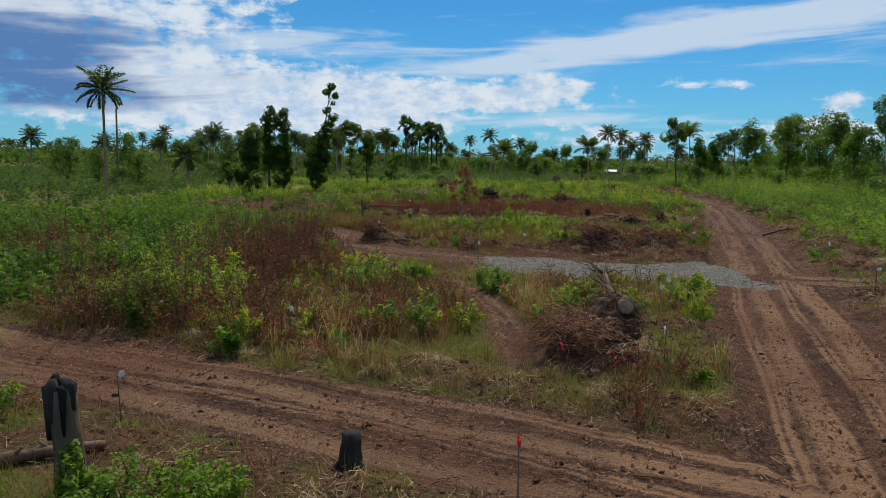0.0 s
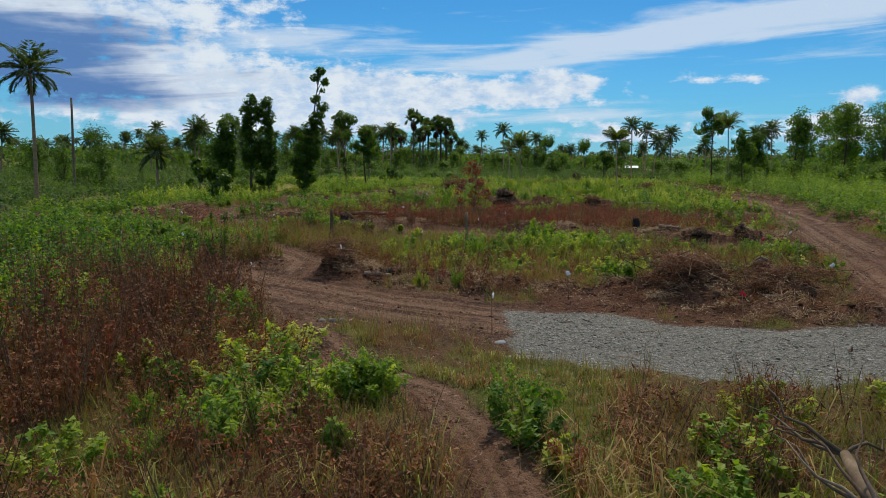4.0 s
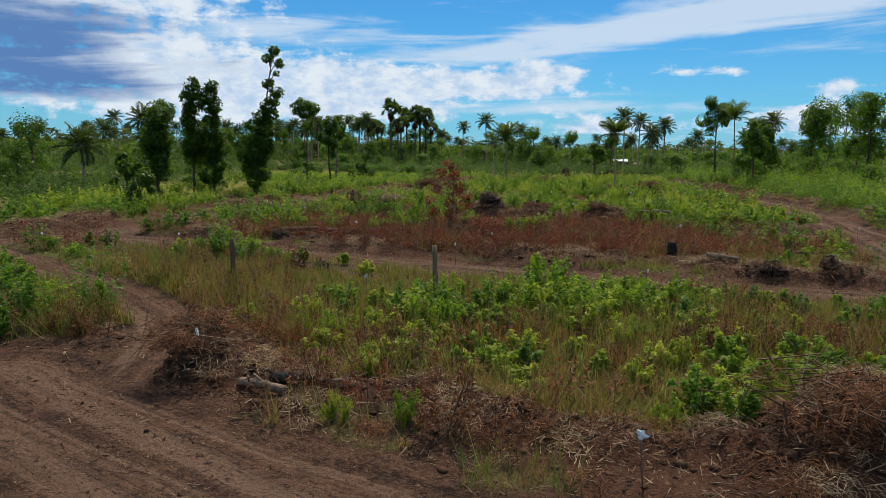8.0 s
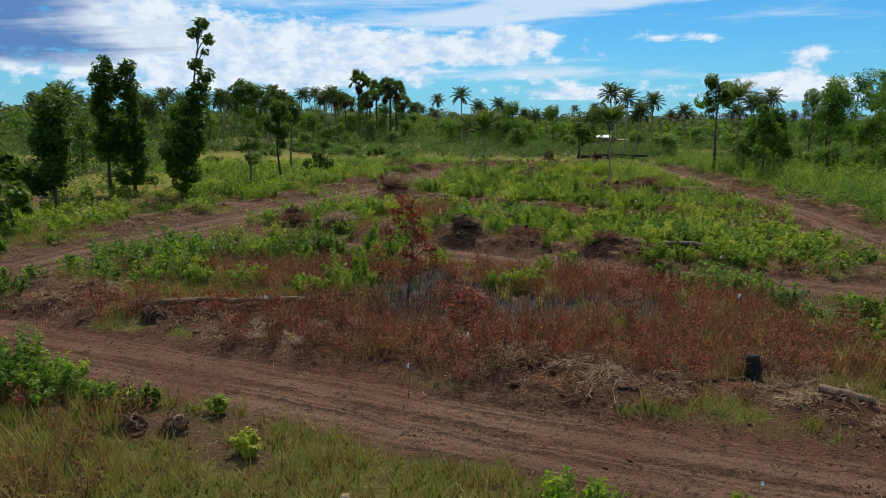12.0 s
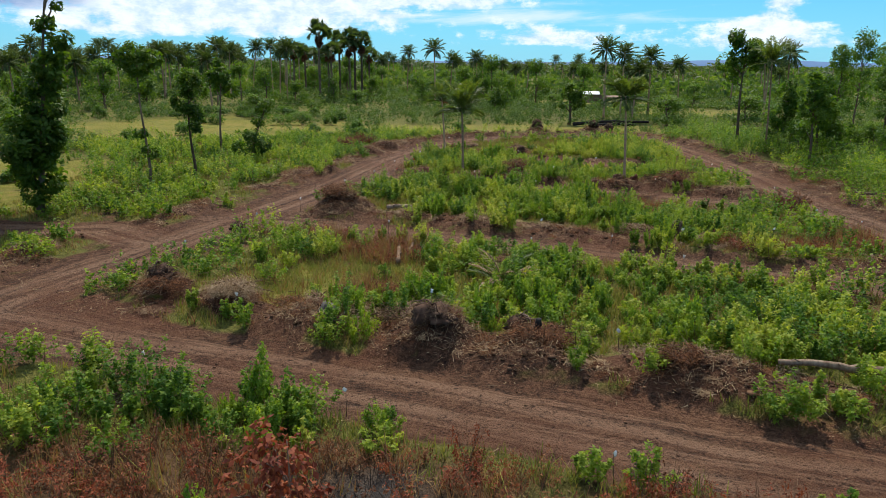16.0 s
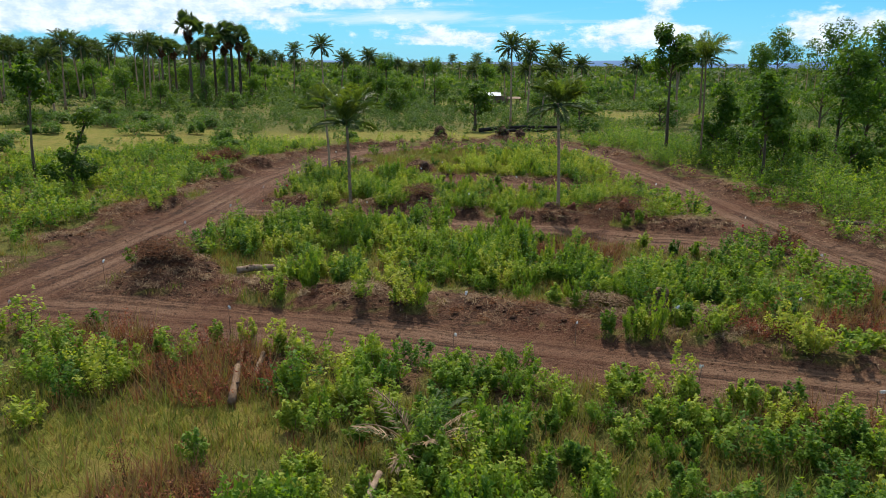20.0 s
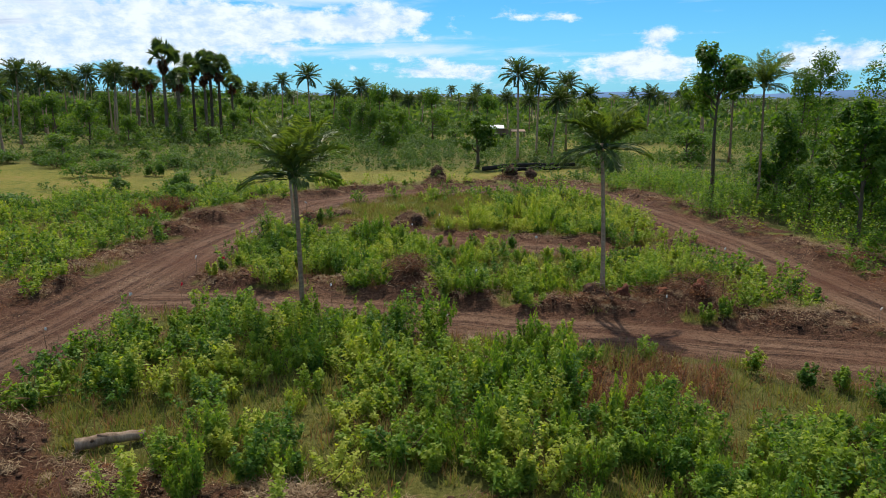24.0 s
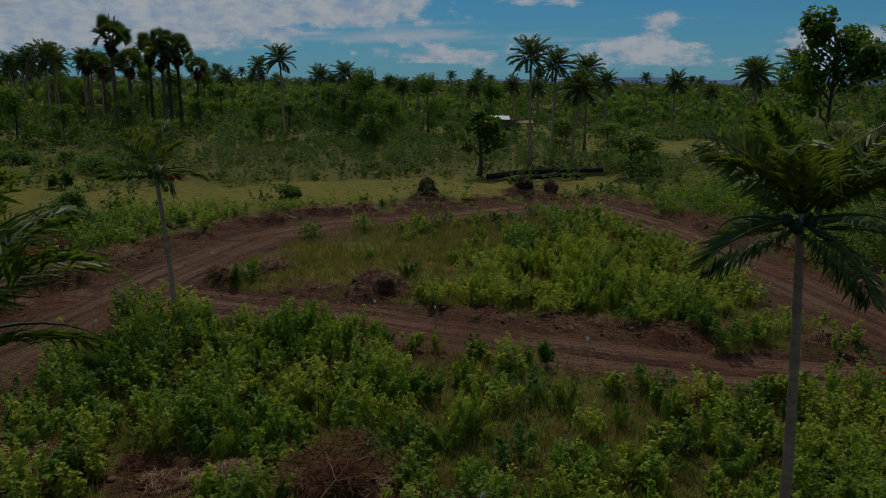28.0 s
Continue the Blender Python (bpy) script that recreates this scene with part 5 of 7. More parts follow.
def outlying_scrub():
    r = np.random.default_rng(131)
    x, y = jitter_spots(-130, 130, 40, 300, 1.95, r)
    inside = (x > -30) & (x < 52) & (y < 158)
    s = survey(x, y)
    share = green_share(x, y, s)[0]
    keep = ~inside & in_sight(x, y) & (np.abs(x - 8) < 18 + 0.75 * (y - 5)) & (r.random(len(x)) < np.clip(share * (0.3 + 1.4 * smooth(0.32, 0.6, fbm(x, y, 12, 141))), 0, 1)) & (s["road"] < 0.2)
    x, y, z = x[keep], y[keep], s["z"][keep]
    n = len(x)
    w = 1.0 + 1.5 * r.random(n) ** 2
    h = 1.0 + 2.2 * r.random(n) ** 2.5
    tint = np.clip(0.18 + 0.5 * r.random(n) + (fbm(x, y, 25, 151) - 0.5), 0, 1)
    for name, sel, per, leaf in (("far_scrub", y < 205, 120, 0.25), ("farthest_scrub", y >= 205, 50, 0.48)):
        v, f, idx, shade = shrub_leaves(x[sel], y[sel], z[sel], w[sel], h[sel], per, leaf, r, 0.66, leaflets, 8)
        tagged(new(name, make_mesh(name, v, f, HAZED_LEAF, [("tint", np.repeat(np.clip(tint[sel][idx] + shade * 0.3 - 0.15, 0, 1), 3))])), "green scrub spread over the plain", "shrubs", kind="stuff")


outlying_scrub()


def outskirts():
    """The same scrub going on to the sides of the plots."""
    r = np.random.default_rng(137)
    x, y = jitter_spots(-85, 95, -20, 165, 2.4, r)
    s = survey(x, y)
    keep = ~in_sight(x, y) & (s["road"] < 0.1) & (np.hypot(x, y) > 9) & (s["field"] < 0.3) & (r.random(len(x)) < 0.75) & ((y > 6) | (np.abs(x) > 12))
    x, y, z = x[keep], y[keep], s["z"][keep]
    n = len(x)
    w, h = 0.8 + 1.0 * r.random(n), 0.7 + 0.8 * r.random(n)
    v, f, idx, shade = shrub_leaves(x, y, z, w, h, 26, 0.45, r, 0.66, leaflets)
    tint = np.clip(0.15 + 0.5 * r.random(n), 0, 1)
    tagged(new("outskirt_scrub", make_mesh("outskirt_scrub", v, f, HAZED_LEAF, [("tint", np.repeat(tint[idx], 3))])), "green scrub spread over the plain", "shrubs", kind="stuff")


outskirts()


def field_bush(x, y, w, h, seed):
    """A round dense bush standing alone on the meadows."""
    r = np.random.default_rng(seed)
    one = np.zeros(1)
    b = thing("bush", x, y, height(x, y) - 0.05, "dense rounded green bush on open meadow", "bush", group="meadow bushes")
    v, f, idx, shade = mound_leaves(one, one, one, one + w, one + h, 900, np.array([0.26]), r, 0.7, leaflets)
    # the painted top light goes into this foliage colour
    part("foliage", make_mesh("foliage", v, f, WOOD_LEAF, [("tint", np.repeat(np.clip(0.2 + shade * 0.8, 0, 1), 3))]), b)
    sv, sf = stems(one, one, one, one + w, one + h * 0.8, 8, r, 0.03)
    part("stem", make_mesh("stem", sv, sf, TWIG), b)


r = np.random.default_rng(139)
for i, (x, y, w, h) in enumerate([(-9.7, 171.5, 2.0, 2.2), (-12.8, 171, 2.3, 2.0), (76.6, 192, 2.8, 4.2), (83, 197, 3.0, 3.8), (-1.6, 158, 1.4, 1.5), (14, 162.5, 1.1, 1.2), (-19, 183, 2.4, 2.2), (-4.7, 181, 2.2, 2.4), (-31, 120, 1.6, 1.4), (-26, 116, 1.3, 1.3)] + [(-46 + 48 * r.random(), 150 + 42 * r.random(), 1.0 + 1.3 * r.random(), 1.0 + 1.3 * r.random()) for k in range(22)]):
    field_bush(x, y, w, h, 400 + i)


def grass():
    """Blades in tufts: green, straw or reddish by where they grow."""
    r = np.random.default_rng(161)
    x, y = jitter_spots(-22, 40, 7, 150, 0.33, r)
    s = survey(x, y)
    share = green_share(x, y, s)[0]
    path_x = np.interp(y, [0, 60, 75, 103, 175], [0.5, 2.5, 6, 14, 30])
    dense = np.where(y < 56, 0.95, 0.70 + 0.4 * s["field"]) * np.where(np.abs(x - path_x) < 14, 1.0, 0.45)
    dense = dense * np.where(s["dry"] > 0.4, np.where((y > 57) & (y < 76), 0.35, 1.3), 1) * (1 - 0.85 * s["ash"])
    keep = (r.random(len(x)) < dense * (np.where(y < 57, 0.8, 0.5) + 0.9 * smooth(0.3, 0.6, fbm(x, y, 3, 171)))) & in_sight(x, y) & (s["bare"] < 0.45 + 0.35 * (r.random(len(x)) < 0.15)) & (s["road"] < 0.4) & (s["gravel"] < 0.15) & off_heap(x, y)
    x, y, z = x[keep], y[keep], s["z"][keep]
    dry, ash = s["dry"][keep], s["ash"][keep]
    n = len(x)
    tall = (0.16 + 0.40 * r.random(n) * (0.6 + 1.2 * dry)) * np.where(y < 38, 1.25, np.where(y < 57, 1.45, 1.35))
    tint = np.clip(np.where(r.random(n) < 0.15 + np.where((y > 38) & (y < 56), 0.15, 0.75) * dry, 0.58 + 0.42 * r.random(n), 0.05 + 0.36 * r.random(n) * np.where((y > 56) & (y < 77), 0.8, 1.2) + np.where((y > 38) & (y < 56), 0.14, np.where((y > 77) & (y < 104), 0.08, 0.0))), 0, 1)
    tint = np.where((x < -7) & (y < 62) & (tint < 0.5), tint * 0.5, tint)
    per = 15
    idx = np.repeat(np.arange(n), per)
    m = len(idx)
    an = r.random(m) * 6.283
    root = np.stack([x[idx] + r.normal(size=m) * 0.15, y[idx] + r.normal(size=m) * 0.15, z[idx] - 0.02], 1)
    ln = tall[idx] * (0.5 + 0.8 * r.random(m))
    lean = 0.2 + 0.7 * r.random(m) ** 1.5
    tip = root + np.stack([np.cos(an) * lean * ln, np.sin(an) * lean * ln, ln * (1 - 0.25 * lean)], 1)
    side = np.stack([-np.sin(an), np.cos(an), an * 0], 1) * ((0.005 + 0.007 * r.random(m)) * np.where(y < 38, 1.0, 2.0)[idx])[:, None]
    v = np.stack([root - side, root + side, tip], 1).reshape(-1, 3)
    f = np.arange(3 * m).reshape(-1, 3)
    tagged(new("grass", make_mesh("grass", v, f, GRASS_LEAF, [("tint", np.repeat(np.clip(tint[idx] + r.normal(size=m) * 0.15, 0, 1), 3))])), "knee-high grass, green and dried straw-brown", "grass", kind="stuff")


grass()


def dry_grass():
    """Tall withered grass in drooping tufts, straw to rust."""
    r = np.random.default_rng(167)
    x, y = jitter_spots(-14, 30, 12, 72, 0.30, r)
    s = survey(x, y)
    patch = fbm(x, y, 2.6, 173, 3)
    want = np.where(y < 31, 0.45 * smooth(0.48, 0.58, patch) * (x > -5), np.where(y > 56, 0.2, 0.35) * s["dry"] * smooth(0.48, 0.6, patch) * (1 - 0.9 * s["ash"]))
    keep = (r.random(len(x)) < want) & (s["bare"] < 0.35) & (s["gravel"] < 0.1) & in_sight(x, y) & off_heap(x, y)
    x, y, z = x[keep], y[keep], s["z"][keep]
    n, per = len(x), 22
    hue = np.clip(np.where(y < 31, 0.62, 0.52) + 0.5 * fbm(x, y, 2.0, 177, 2) * (0.6 + 0.8 * r.random(n)) - 0.42 * (r.random(n) < 0.5), 0, 1)
    tall = np.where(y < 26.5, 0.62, np.where((y < 38) & (x > -6), 0.22, 0.44)) * (0.6 + 0.9 * r.random(n))
    idx = np.repeat(np.arange(n), per)
    m = len(idx)
    an = r.random(m) * 6.283
    root = np.stack([x[idx] + r.normal(size=m) * 0.10, y[idx] + r.normal(size=m) * 0.10, z[idx] - 0.02], 1)
    ln = tall[idx] * (0.5 + 0.8 * r.random(m))
    lean = 0.25 + 0.85 * r.random(m) ** 1.2
    out = np.stack([np.cos(an), np.sin(an), an * 0], 1)
    side = np.stack([-np.sin(an), np.cos(an), an * 0], 1) * (0.006 + 0.008 * r.random(m))[:, None]
    mid = root + out * (lean * ln * 0.45)[:, None] + np.array([0, 0, 1.0]) * (ln * 0.75)[:, None]
    tip = root + out * (lean * ln * 1.25)[:, None] + np.array([0, 0, 1.0]) * (ln * (0.95 - 0.5 * lean))[:, None]
    v = np.stack([root - side, root + side, mid + side * 0.7, mid - side * 0.7, tip], 1).reshape(-1, 3)
    base = np.arange(m)[:, None] * 5
    f = np.concatenate([base + [0, 1, 2], base + [0, 2, 3], base + [3, 2, 4]])
    tagged(new("dry_grass", make_mesh("dry_grass", v, f, GRASS_LEAF, [("tint", np.repeat(np.clip(hue[idx] + r.normal(size=m) * 0.16, 0, 1), 5))])), "tall withered grass, straw yellow to rust brown", "grass", kind="stuff")


dry_grass()


def dry_brush():
    """Withered brown bushes of the sprayed and burnt plots."""
    r = np.random.default_rng(181)
    x, y = jitter_spots(-20, 36, 12, 150, 0.62, r)
    ex, ey = jitter_spots(-12, -4, 18, 37, 0.70, r)
    x, y = np.concatenate([x, ex]), np.concatenate([y, ey])
    s = survey(x, y)
    keep = (r.random(len(x)) < np.where((y < 38) | ((y > 57) & (y < 76)), 0.95, 0.72) * s["dry"] * (1 - 0.75 * s["ash"])) & in_sight(x, y) & ~((y > 26.5) & (y < 37) & (x < 14) & ~beside_path(x, y)) & (s["road"] < 0.2) & (s["ridge"] < 0.3) & off_heap(x, y)
    x, y, z = x[keep], y[keep], s["z"][keep]
    n = len(x)
    w, h = (0.34 + 0.40 * r.random(n)) * np.where(y < 38, 1.2, 1.0), (0.45 + 0.75 * r.random(n)) * np.where(y < 38, 1.2 + 1.1 * smooth(-4, -7, x), np.where((y > 57) & (y < 72), 1.25, 1.0))
    red = r.random(n) < np.where((y > 62) & (y < 71) & (x > 6.5), 0.8, np.where((y > 57) & (y < 72), 0.55, np.where(((y > 88) & (y < 96)) | (y > 138), 0.6, 0.08)))
    path_x = np.interp(y, [0, 60, 75, 103, 175], [0.5, 2.5, 6, 14, 30])
    near = np.where((np.abs(x - path_x) < 8.5) & (y < 75))[0]
    single = np.zeros(n, bool)
    single[r.choice(near, min(280, len(near)), replace=False)] = True
    one, shapes = np.zeros(1), []
    for k in range(8):
        v, f, idx, shade = shrub_leaves(one, one, one, one + 1, one + 1, 240, np.array([0.13]), r, 0.36, leaflets, 10)
        sv, sf = stems(one, one, one, one + 1.2, one + 1.2, 7, r, 0.014)
        shapes.append((make_mesh("foliage", v, f, RED_LEAF if k > 4 else BROWN_LEAF, [("tint", np.repeat(np.clip(0.12 * k + shade, 0, 1), 3))]), make_mesh("stem", sv, sf, TWIG)))
    for i in np.where(single)[0]:
        b = thing("withered_bush", x[i], y[i], z[i] - 0.03, "rust-red scorched bush with dead leaves" if red[i] else "withered brown bush with dead leaves and bare stalks", "bush", 360 * r.random(), "withered bushes")
        b.scale = (w[i], w[i], h[i])
        k = int(r.integers(5, 8) if red[i] else r.integers(0, 5))
        part("foliage", shapes[k][0], b)
        part("stem", shapes[k][1], b)
    x, y, z, w, h, red = (q[~single] for q in (x, y, z, w, h, red))
    for name, sel, mat, lab in (("withered_brush", ~red, BROWN_LEAF, "withered brown brush and dead weeds"), ("scorched_brush", red, RED_LEAF, "rust-red scorched brush")):
        v, f, idx, shade = shrub_leaves(x[sel], y[sel], z[sel], w[sel], h[sel], 150, 0.10, r, 0.36, leaflets, 10)
        tagged(new(name, make_mesh(name, v, f, mat, [("tint", np.repeat(r.random(sel.sum())[idx], 3))])), lab, "dry brush", kind="stuff")
    sv, sf = stems(x, y, z, w * 1.2, h * 1.2, 5, r, 0.008)
    tagged(new("withered_stems", make_mesh("withered_stems", sv, sf, TWIG)), "bare brown stalks of dead weeds", "stalks", kind="stuff")


dry_brush()


def stubble():
    """Charred stalks left standing on the burnt ground."""
    r = np.random.default_rng(187)
    x, y = -4 + 18 * r.random(9000), 60 + 13 * r.random(9000)
    s = survey(x, y)
    ok = (r.random(9000) < s["ash"] * 0.55) & (s["road"] < 0.2)
    x, y, z = x[ok], y[ok], s["z"][ok]
    n = len(x)
    a = np.stack([x, y, z - 0.03], 1)
    d = np.stack([r.normal(size=n) * 0.10, r.normal(size=n) * 0.10, 0.18 + 0.45 * r.random(n) ** 1.5], 1)
    v, f = prisms(a, a + d, np.full(n, 0.008), np.full(n, 0.004))
    tagged(new("charred_stubble", make_mesh("charred_stubble", v, f, CHAR)), "charred thin stalks standing on burnt ground", "stalks", kind="stuff")


stubble()


# ---- soil clods, roots and sticks on the ridges, crushed stone ----
def scattered_lumps(name, x, y, z, size, mat, r, label, category, flat=0.7):
    """Jagged little solids of eight or twenty faces."""
    t = (1 + 5 ** 0.5) / 2
    ico = unit(np.array([(-1, t, 0), (1, t, 0), (-1, -t, 0), (1, -t, 0), (0, -1, t), (0, 1, t), (0, -1, -t), (0, 1, -t), (t, 0, -1), (t, 0, 1), (-t, 0, -1), (-t, 0, 1)], float))
    tri = np.array([(0, 11, 5), (0, 5, 1), (0, 1, 7), (0, 7, 10), (0, 10, 11), (1, 5, 9), (5, 11, 4), (11, 10, 2), (10, 7, 6), (7, 1, 8), (3, 9, 4), (3, 4, 2), (3, 2, 6), (3, 6, 8), (3, 8, 9), (4, 9, 5), (2, 4, 11), (6, 2, 10), (8, 6, 7), (9, 8, 1)])
    if len(x) > 7000:
        ico = np.array([(1, 0, 0), (-1, 0, 0), (0, 1, 0), (0, -1, 0), (0, 0, 1), (0, 0, -1)], float)
        tri = np.array([(0, 2, 4), (2, 1, 4), (1, 3, 4), (3, 0, 4), (2, 0, 5), (1, 2, 5), (3, 1, 5), (0, 3, 5)])
    n, k = len(x), len(ico)
    sc = size[:, None, None] * (0.65 + 0.7 * r.random((n, k, 1))) * np.stack([1 + 0.5 * r.random(n), 1 + 0.3 * r.random(n), np.full(n, flat)], 1)[:, None]
    an = r.random(n) * 6.283
    v = ico[None] * sc
    c, s_ = np.cos(an)[:, None], np.sin(an)[:, None]
    v = np.stack([v[..., 0] * c - v[..., 1] * s_, v[..., 0] * s_ + v[..., 1] * c, v[..., 2]], -1) + np.stack([x, y, z + size * 0.25], 1)[:, None]
    f = (np.arange(n)[:, None, None] * k + tri[None]).reshape(-1, 3)
    tagged(new(name, make_mesh(name, v.reshape(-1, 3), f, mat)), label, category, kind="stuff")


def litter():
    r = np.random.default_rng(191)
    x, y = -24 + 66 * r.random(260000), 8 + 154 * r.random(260000)
    s = survey(x, y)
    p = smooth(0.06, 0.4, s["ridge"]) * 0.42 + 0.06 * (s["bare"] > 0.4) * (s["track"] < 0.3) + 0.30 * s["churn"] * (s["road"] < 0.6)
    path_x = np.interp(y, [0, 60, 75, 103, 175], [0.5, 2.5, 6, 14, 30])
    p = p * np.where(np.abs(x - path_x) < 15, 1.0, 0.45)
    pick = np.where((r.random(len(x)) < p) & (s["gravel"] < 0.2))[0]
    r.shuffle(pick)
    clods = pick[:12500]
    size = 0.016 + 0.05 * r.random(len(clods)) ** 3 + (0.010 + 0.06 * r.random(len(clods)) ** 4) * (s["ridge"][clods] > 0.12)
    scattered_lumps("soil_clods", x[clods], y[clods], s["z"][clods], size, CLOD, r, "clods of dark red-brown soil along the tracks", "soil", 0.5)
    big = np.where((r.random(len(x)) < smooth(0.1, 0.4, s["ridge"]) * 0.10 + 0.10 * s["churn"] * (s["road"] < 0.4)) & (s["gravel"] < 0.2))[0]
    r.shuffle(big)
    big = big[:4200]
    scattered_lumps("soil_lumps", x[big], y[big], s["z"][big], 0.03 + 0.09 * r.random(len(big)) ** 2.5, CLOD, r, "rough lumps of dark overturned soil beside tracks", "soil", 0.5)
    st = np.where((r.random(len(x)) < p * 1.3 + 0.012 * (s["bare"] > 0.4) * (s["track"] < 0.3) + 0.01 * s["dry"]))[0][:21000]
    n = len(st)
    a = np.stack([x[st], y[st], s["z"][st] + 0.02 + 0.10 * r.random(n) * (s["ridge"][st] > 0.15)], 1)
    d = unit(np.stack([r.normal(size=n), r.normal(size=n), r.normal(size=n) * 0.28], 1))
    ln = 0.12 + 0.65 * r.random(n) ** 2.5
    v, f = prisms(a - d * ln[:, None] * 0.5, a + d * ln[:, None] * 0.5, 0.004 + 0.014 * r.random(n) ** 3, 0.003 + 0.007 * r.random(n) ** 3)
    tagged(new("root_litter", make_mesh("root_litter", v, f, TWIG)), "torn roots, sticks and dry straw on the pushed-up soil", "sticks", kind="stuff")
    mat = np.where(r.random(len(x)) < smooth(0.08, 0.35, s["ridge"]) * 0.55 + 0.2 * s["churn"] + 0.10 * (s["bare"] > 0.2) * (s["track"] < 0.4) * (s["gravel"] < 0.1) * (s["road"] < 0.9) + 0.03 * s["dry"])[0]
    r.shuffle(mat)
    mat = np.repeat(mat[:18000], 4)
    n = len(mat)
    px, py = x[mat] + r.normal(size=n) * 0.16, y[mat] + r.normal(size=n) * 0.16
    zz = survey(px, py)["z"]
    lift = np.where(s["ridge"][mat] > 0.1, 0.20, 0.03)
    pos = np.stack([px, py, zz + lift * r.random(n)], 1)
    ln = 0.10 + 0.40 * r.random(n) ** 1.8
    v, f = leaflets(pos, r.normal(size=(n, 3)) * 0.7 + np.array([0, 0, 0.9]), r.normal(size=(n, 3)) * np.array([1, 1, 0.35]), ln, 0.012 + 0.020 * r.random(n))
    tagged(new("dead_litter", make_mesh("dead_litter", v, f, STRAW, [("tint", np.repeat(r.random(n), 3))])), "torn dead grass and roots on pushed-up soil", "litter", kind="stuff")
    n = 90000
    cx, cy = -11 + 28 * r.random(n), 7.5 + 48 * r.random(n) ** 2.0
    c = survey(cx, cy)
    ok = (c["bare"] > 0.35) & (c["gravel"] < 0.3) & (r.random(n) < 0.25 + 0.75 * smooth(0.42, 0.58, fbm(cx, cy, 1.1, 193, 3))) & (c["track"] < 0.75)
    cx, cy, cz = cx[ok][:34000], cy[ok][:34000], c["z"][ok][:34000]
    n = len(cx)
    tet = np.array([(1, 0, -0.3), (-0.5, 0.87, -0.3), (-0.5, -0.87, -0.3), (0, 0, 0.8)])
    sz = 0.012 + 0.055 * r.random(n) ** 3
    v = np.stack([cx, cy, cz], 1)[:, None] + (tet[None] + r.normal(size=(n, 4, 3)) * 0.3) * sz[:, None, None]
    f = (np.arange(n)[:, None, None] * 4 + np.array([(0, 1, 3), (1, 2, 3), (2, 0, 3)])[None]).reshape(-1, 3)
    tagged(new("soil_crumbs", make_mesh("soil_crumbs", v.reshape(-1, 3), f, CLOD)), "crumbs of red-brown soil strewn on tracks", "soil", kind="stuff")
    n = 60000
    cx, cy = -11 + 28 * r.random(n), 7.5 + 48 * r.random(n) ** 2.0
    c = survey(cx, cy)
    ok = (c["bare"] > 0.25) & (c["gravel"] < 0.3) & (r.random(n) < 0.2 + 0.8 * smooth(0.45, 0.6, fbm(cx, cy, 1.6, 197, 3)))
    cx, cy, cz = cx[ok][:24000], cy[ok][:24000], c["z"][ok][:24000]
    n = len(cx)
    v, f = leaflets(np.stack([cx, cy, cz + 0.012 + 0.02 * r.random(n)], 1), r.normal(size=(n, 3)) * 0.3 + np.array([0, 0, 1.0]), r.normal(size=(n, 3)) * np.array([1, 1, 0.2]), 0.04 + 0.16 * r.random(n) ** 2, 0.006 + 0.008 * r.random(n))
    tagged(new("straw_bits", make_mesh("straw_bits", v, f, STRAW, [("tint", np.repeat(0.3 + 0.7 * r.random(n), 3))])), "bits of straw and dead leaves strewn on soil", "litter", kind="stuff")
    gx, gy = 1.5 + 12 * r.random(12000), 25.5 + 10 * r.random(12000)
    g = survey(gx, gy)
    ok = (r.random(12000) < g["gravel"] * 0.9 + 0.02)
    scattered_lumps("gravel_stones", gx[ok], gy[ok], g["z"][ok] - 0.01, 0.012 + 0.026 * r.random(ok.sum()) ** 2, STONES, r, "grey crushed stones of the gravel strip", "gravel", 0.6)


litter()


def torn_brush():
    """Low heaps of torn straw, roots and brush along the ridges."""
    r = np.random.default_rng(211)
    x, y = jitter_spots(-22, 42, 8, 164, 0.62, r)
    s = survey(x, y)
    verge = np.zeros(len(x))
    for key, (pts, half) in TRACKS.items():
        if half > 1:
            d, side, run = s["lines"][key]
            verge = np.maximum(verge, np.exp(-((side - half - 1.3) / 0.9) ** 2) * (0.35 + 0.65 * (key != "main")))
            if key in ("main", "fifth", "sixth", "near"):
                verge = np.maximum(verge, 0.6 * np.exp(-((-side - half - 1.3) / 0.9) ** 2))
    d, side, run = s["lines"]["near"]
    strip = np.exp(-((side - 2.5) / 0.55) ** 2) * (y < 25) + 0.7 * np.exp(-((-side - 2.5) / 0.6) ** 2) * (y < 20) * smooth(0.38, 0.55, fbm(x, y, 1.6, 223))
    p = strip + smooth(0.08, 0.4, s["ridge"]) * 0.75 + s["churn"] * 0.42 + verge * 0.42 * smooth(0.40, 0.6, fbm(x, y, 3.2, 221))
    keep = (r.random(len(x)) < p) & (s["road"] < 0.3) & (s["gravel"] < 0.1) & in_sight(x, y)
    x, y, z = x[keep], y[keep], s["z"][keep]
    n = len(x)
    w, h = 0.35 + 0.5 * r.random(n), 0.14 + 0.42 * r.random(n) ** 1.7
    for name, mat, sel, lab in (("straw_heaps", STRAW, r.random(n) < 0.5, "torn dry straw and roots heaped along tracks"), ("brush_heaps", BROWN_LEAF, None, "dark torn brush and roots heaped along tracks")):
        pick = sel if sel is not None else ~last
        last = pick
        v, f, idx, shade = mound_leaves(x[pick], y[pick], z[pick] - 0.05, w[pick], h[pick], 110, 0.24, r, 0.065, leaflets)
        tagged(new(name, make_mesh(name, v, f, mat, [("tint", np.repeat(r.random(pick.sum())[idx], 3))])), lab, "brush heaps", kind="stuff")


torn_brush()


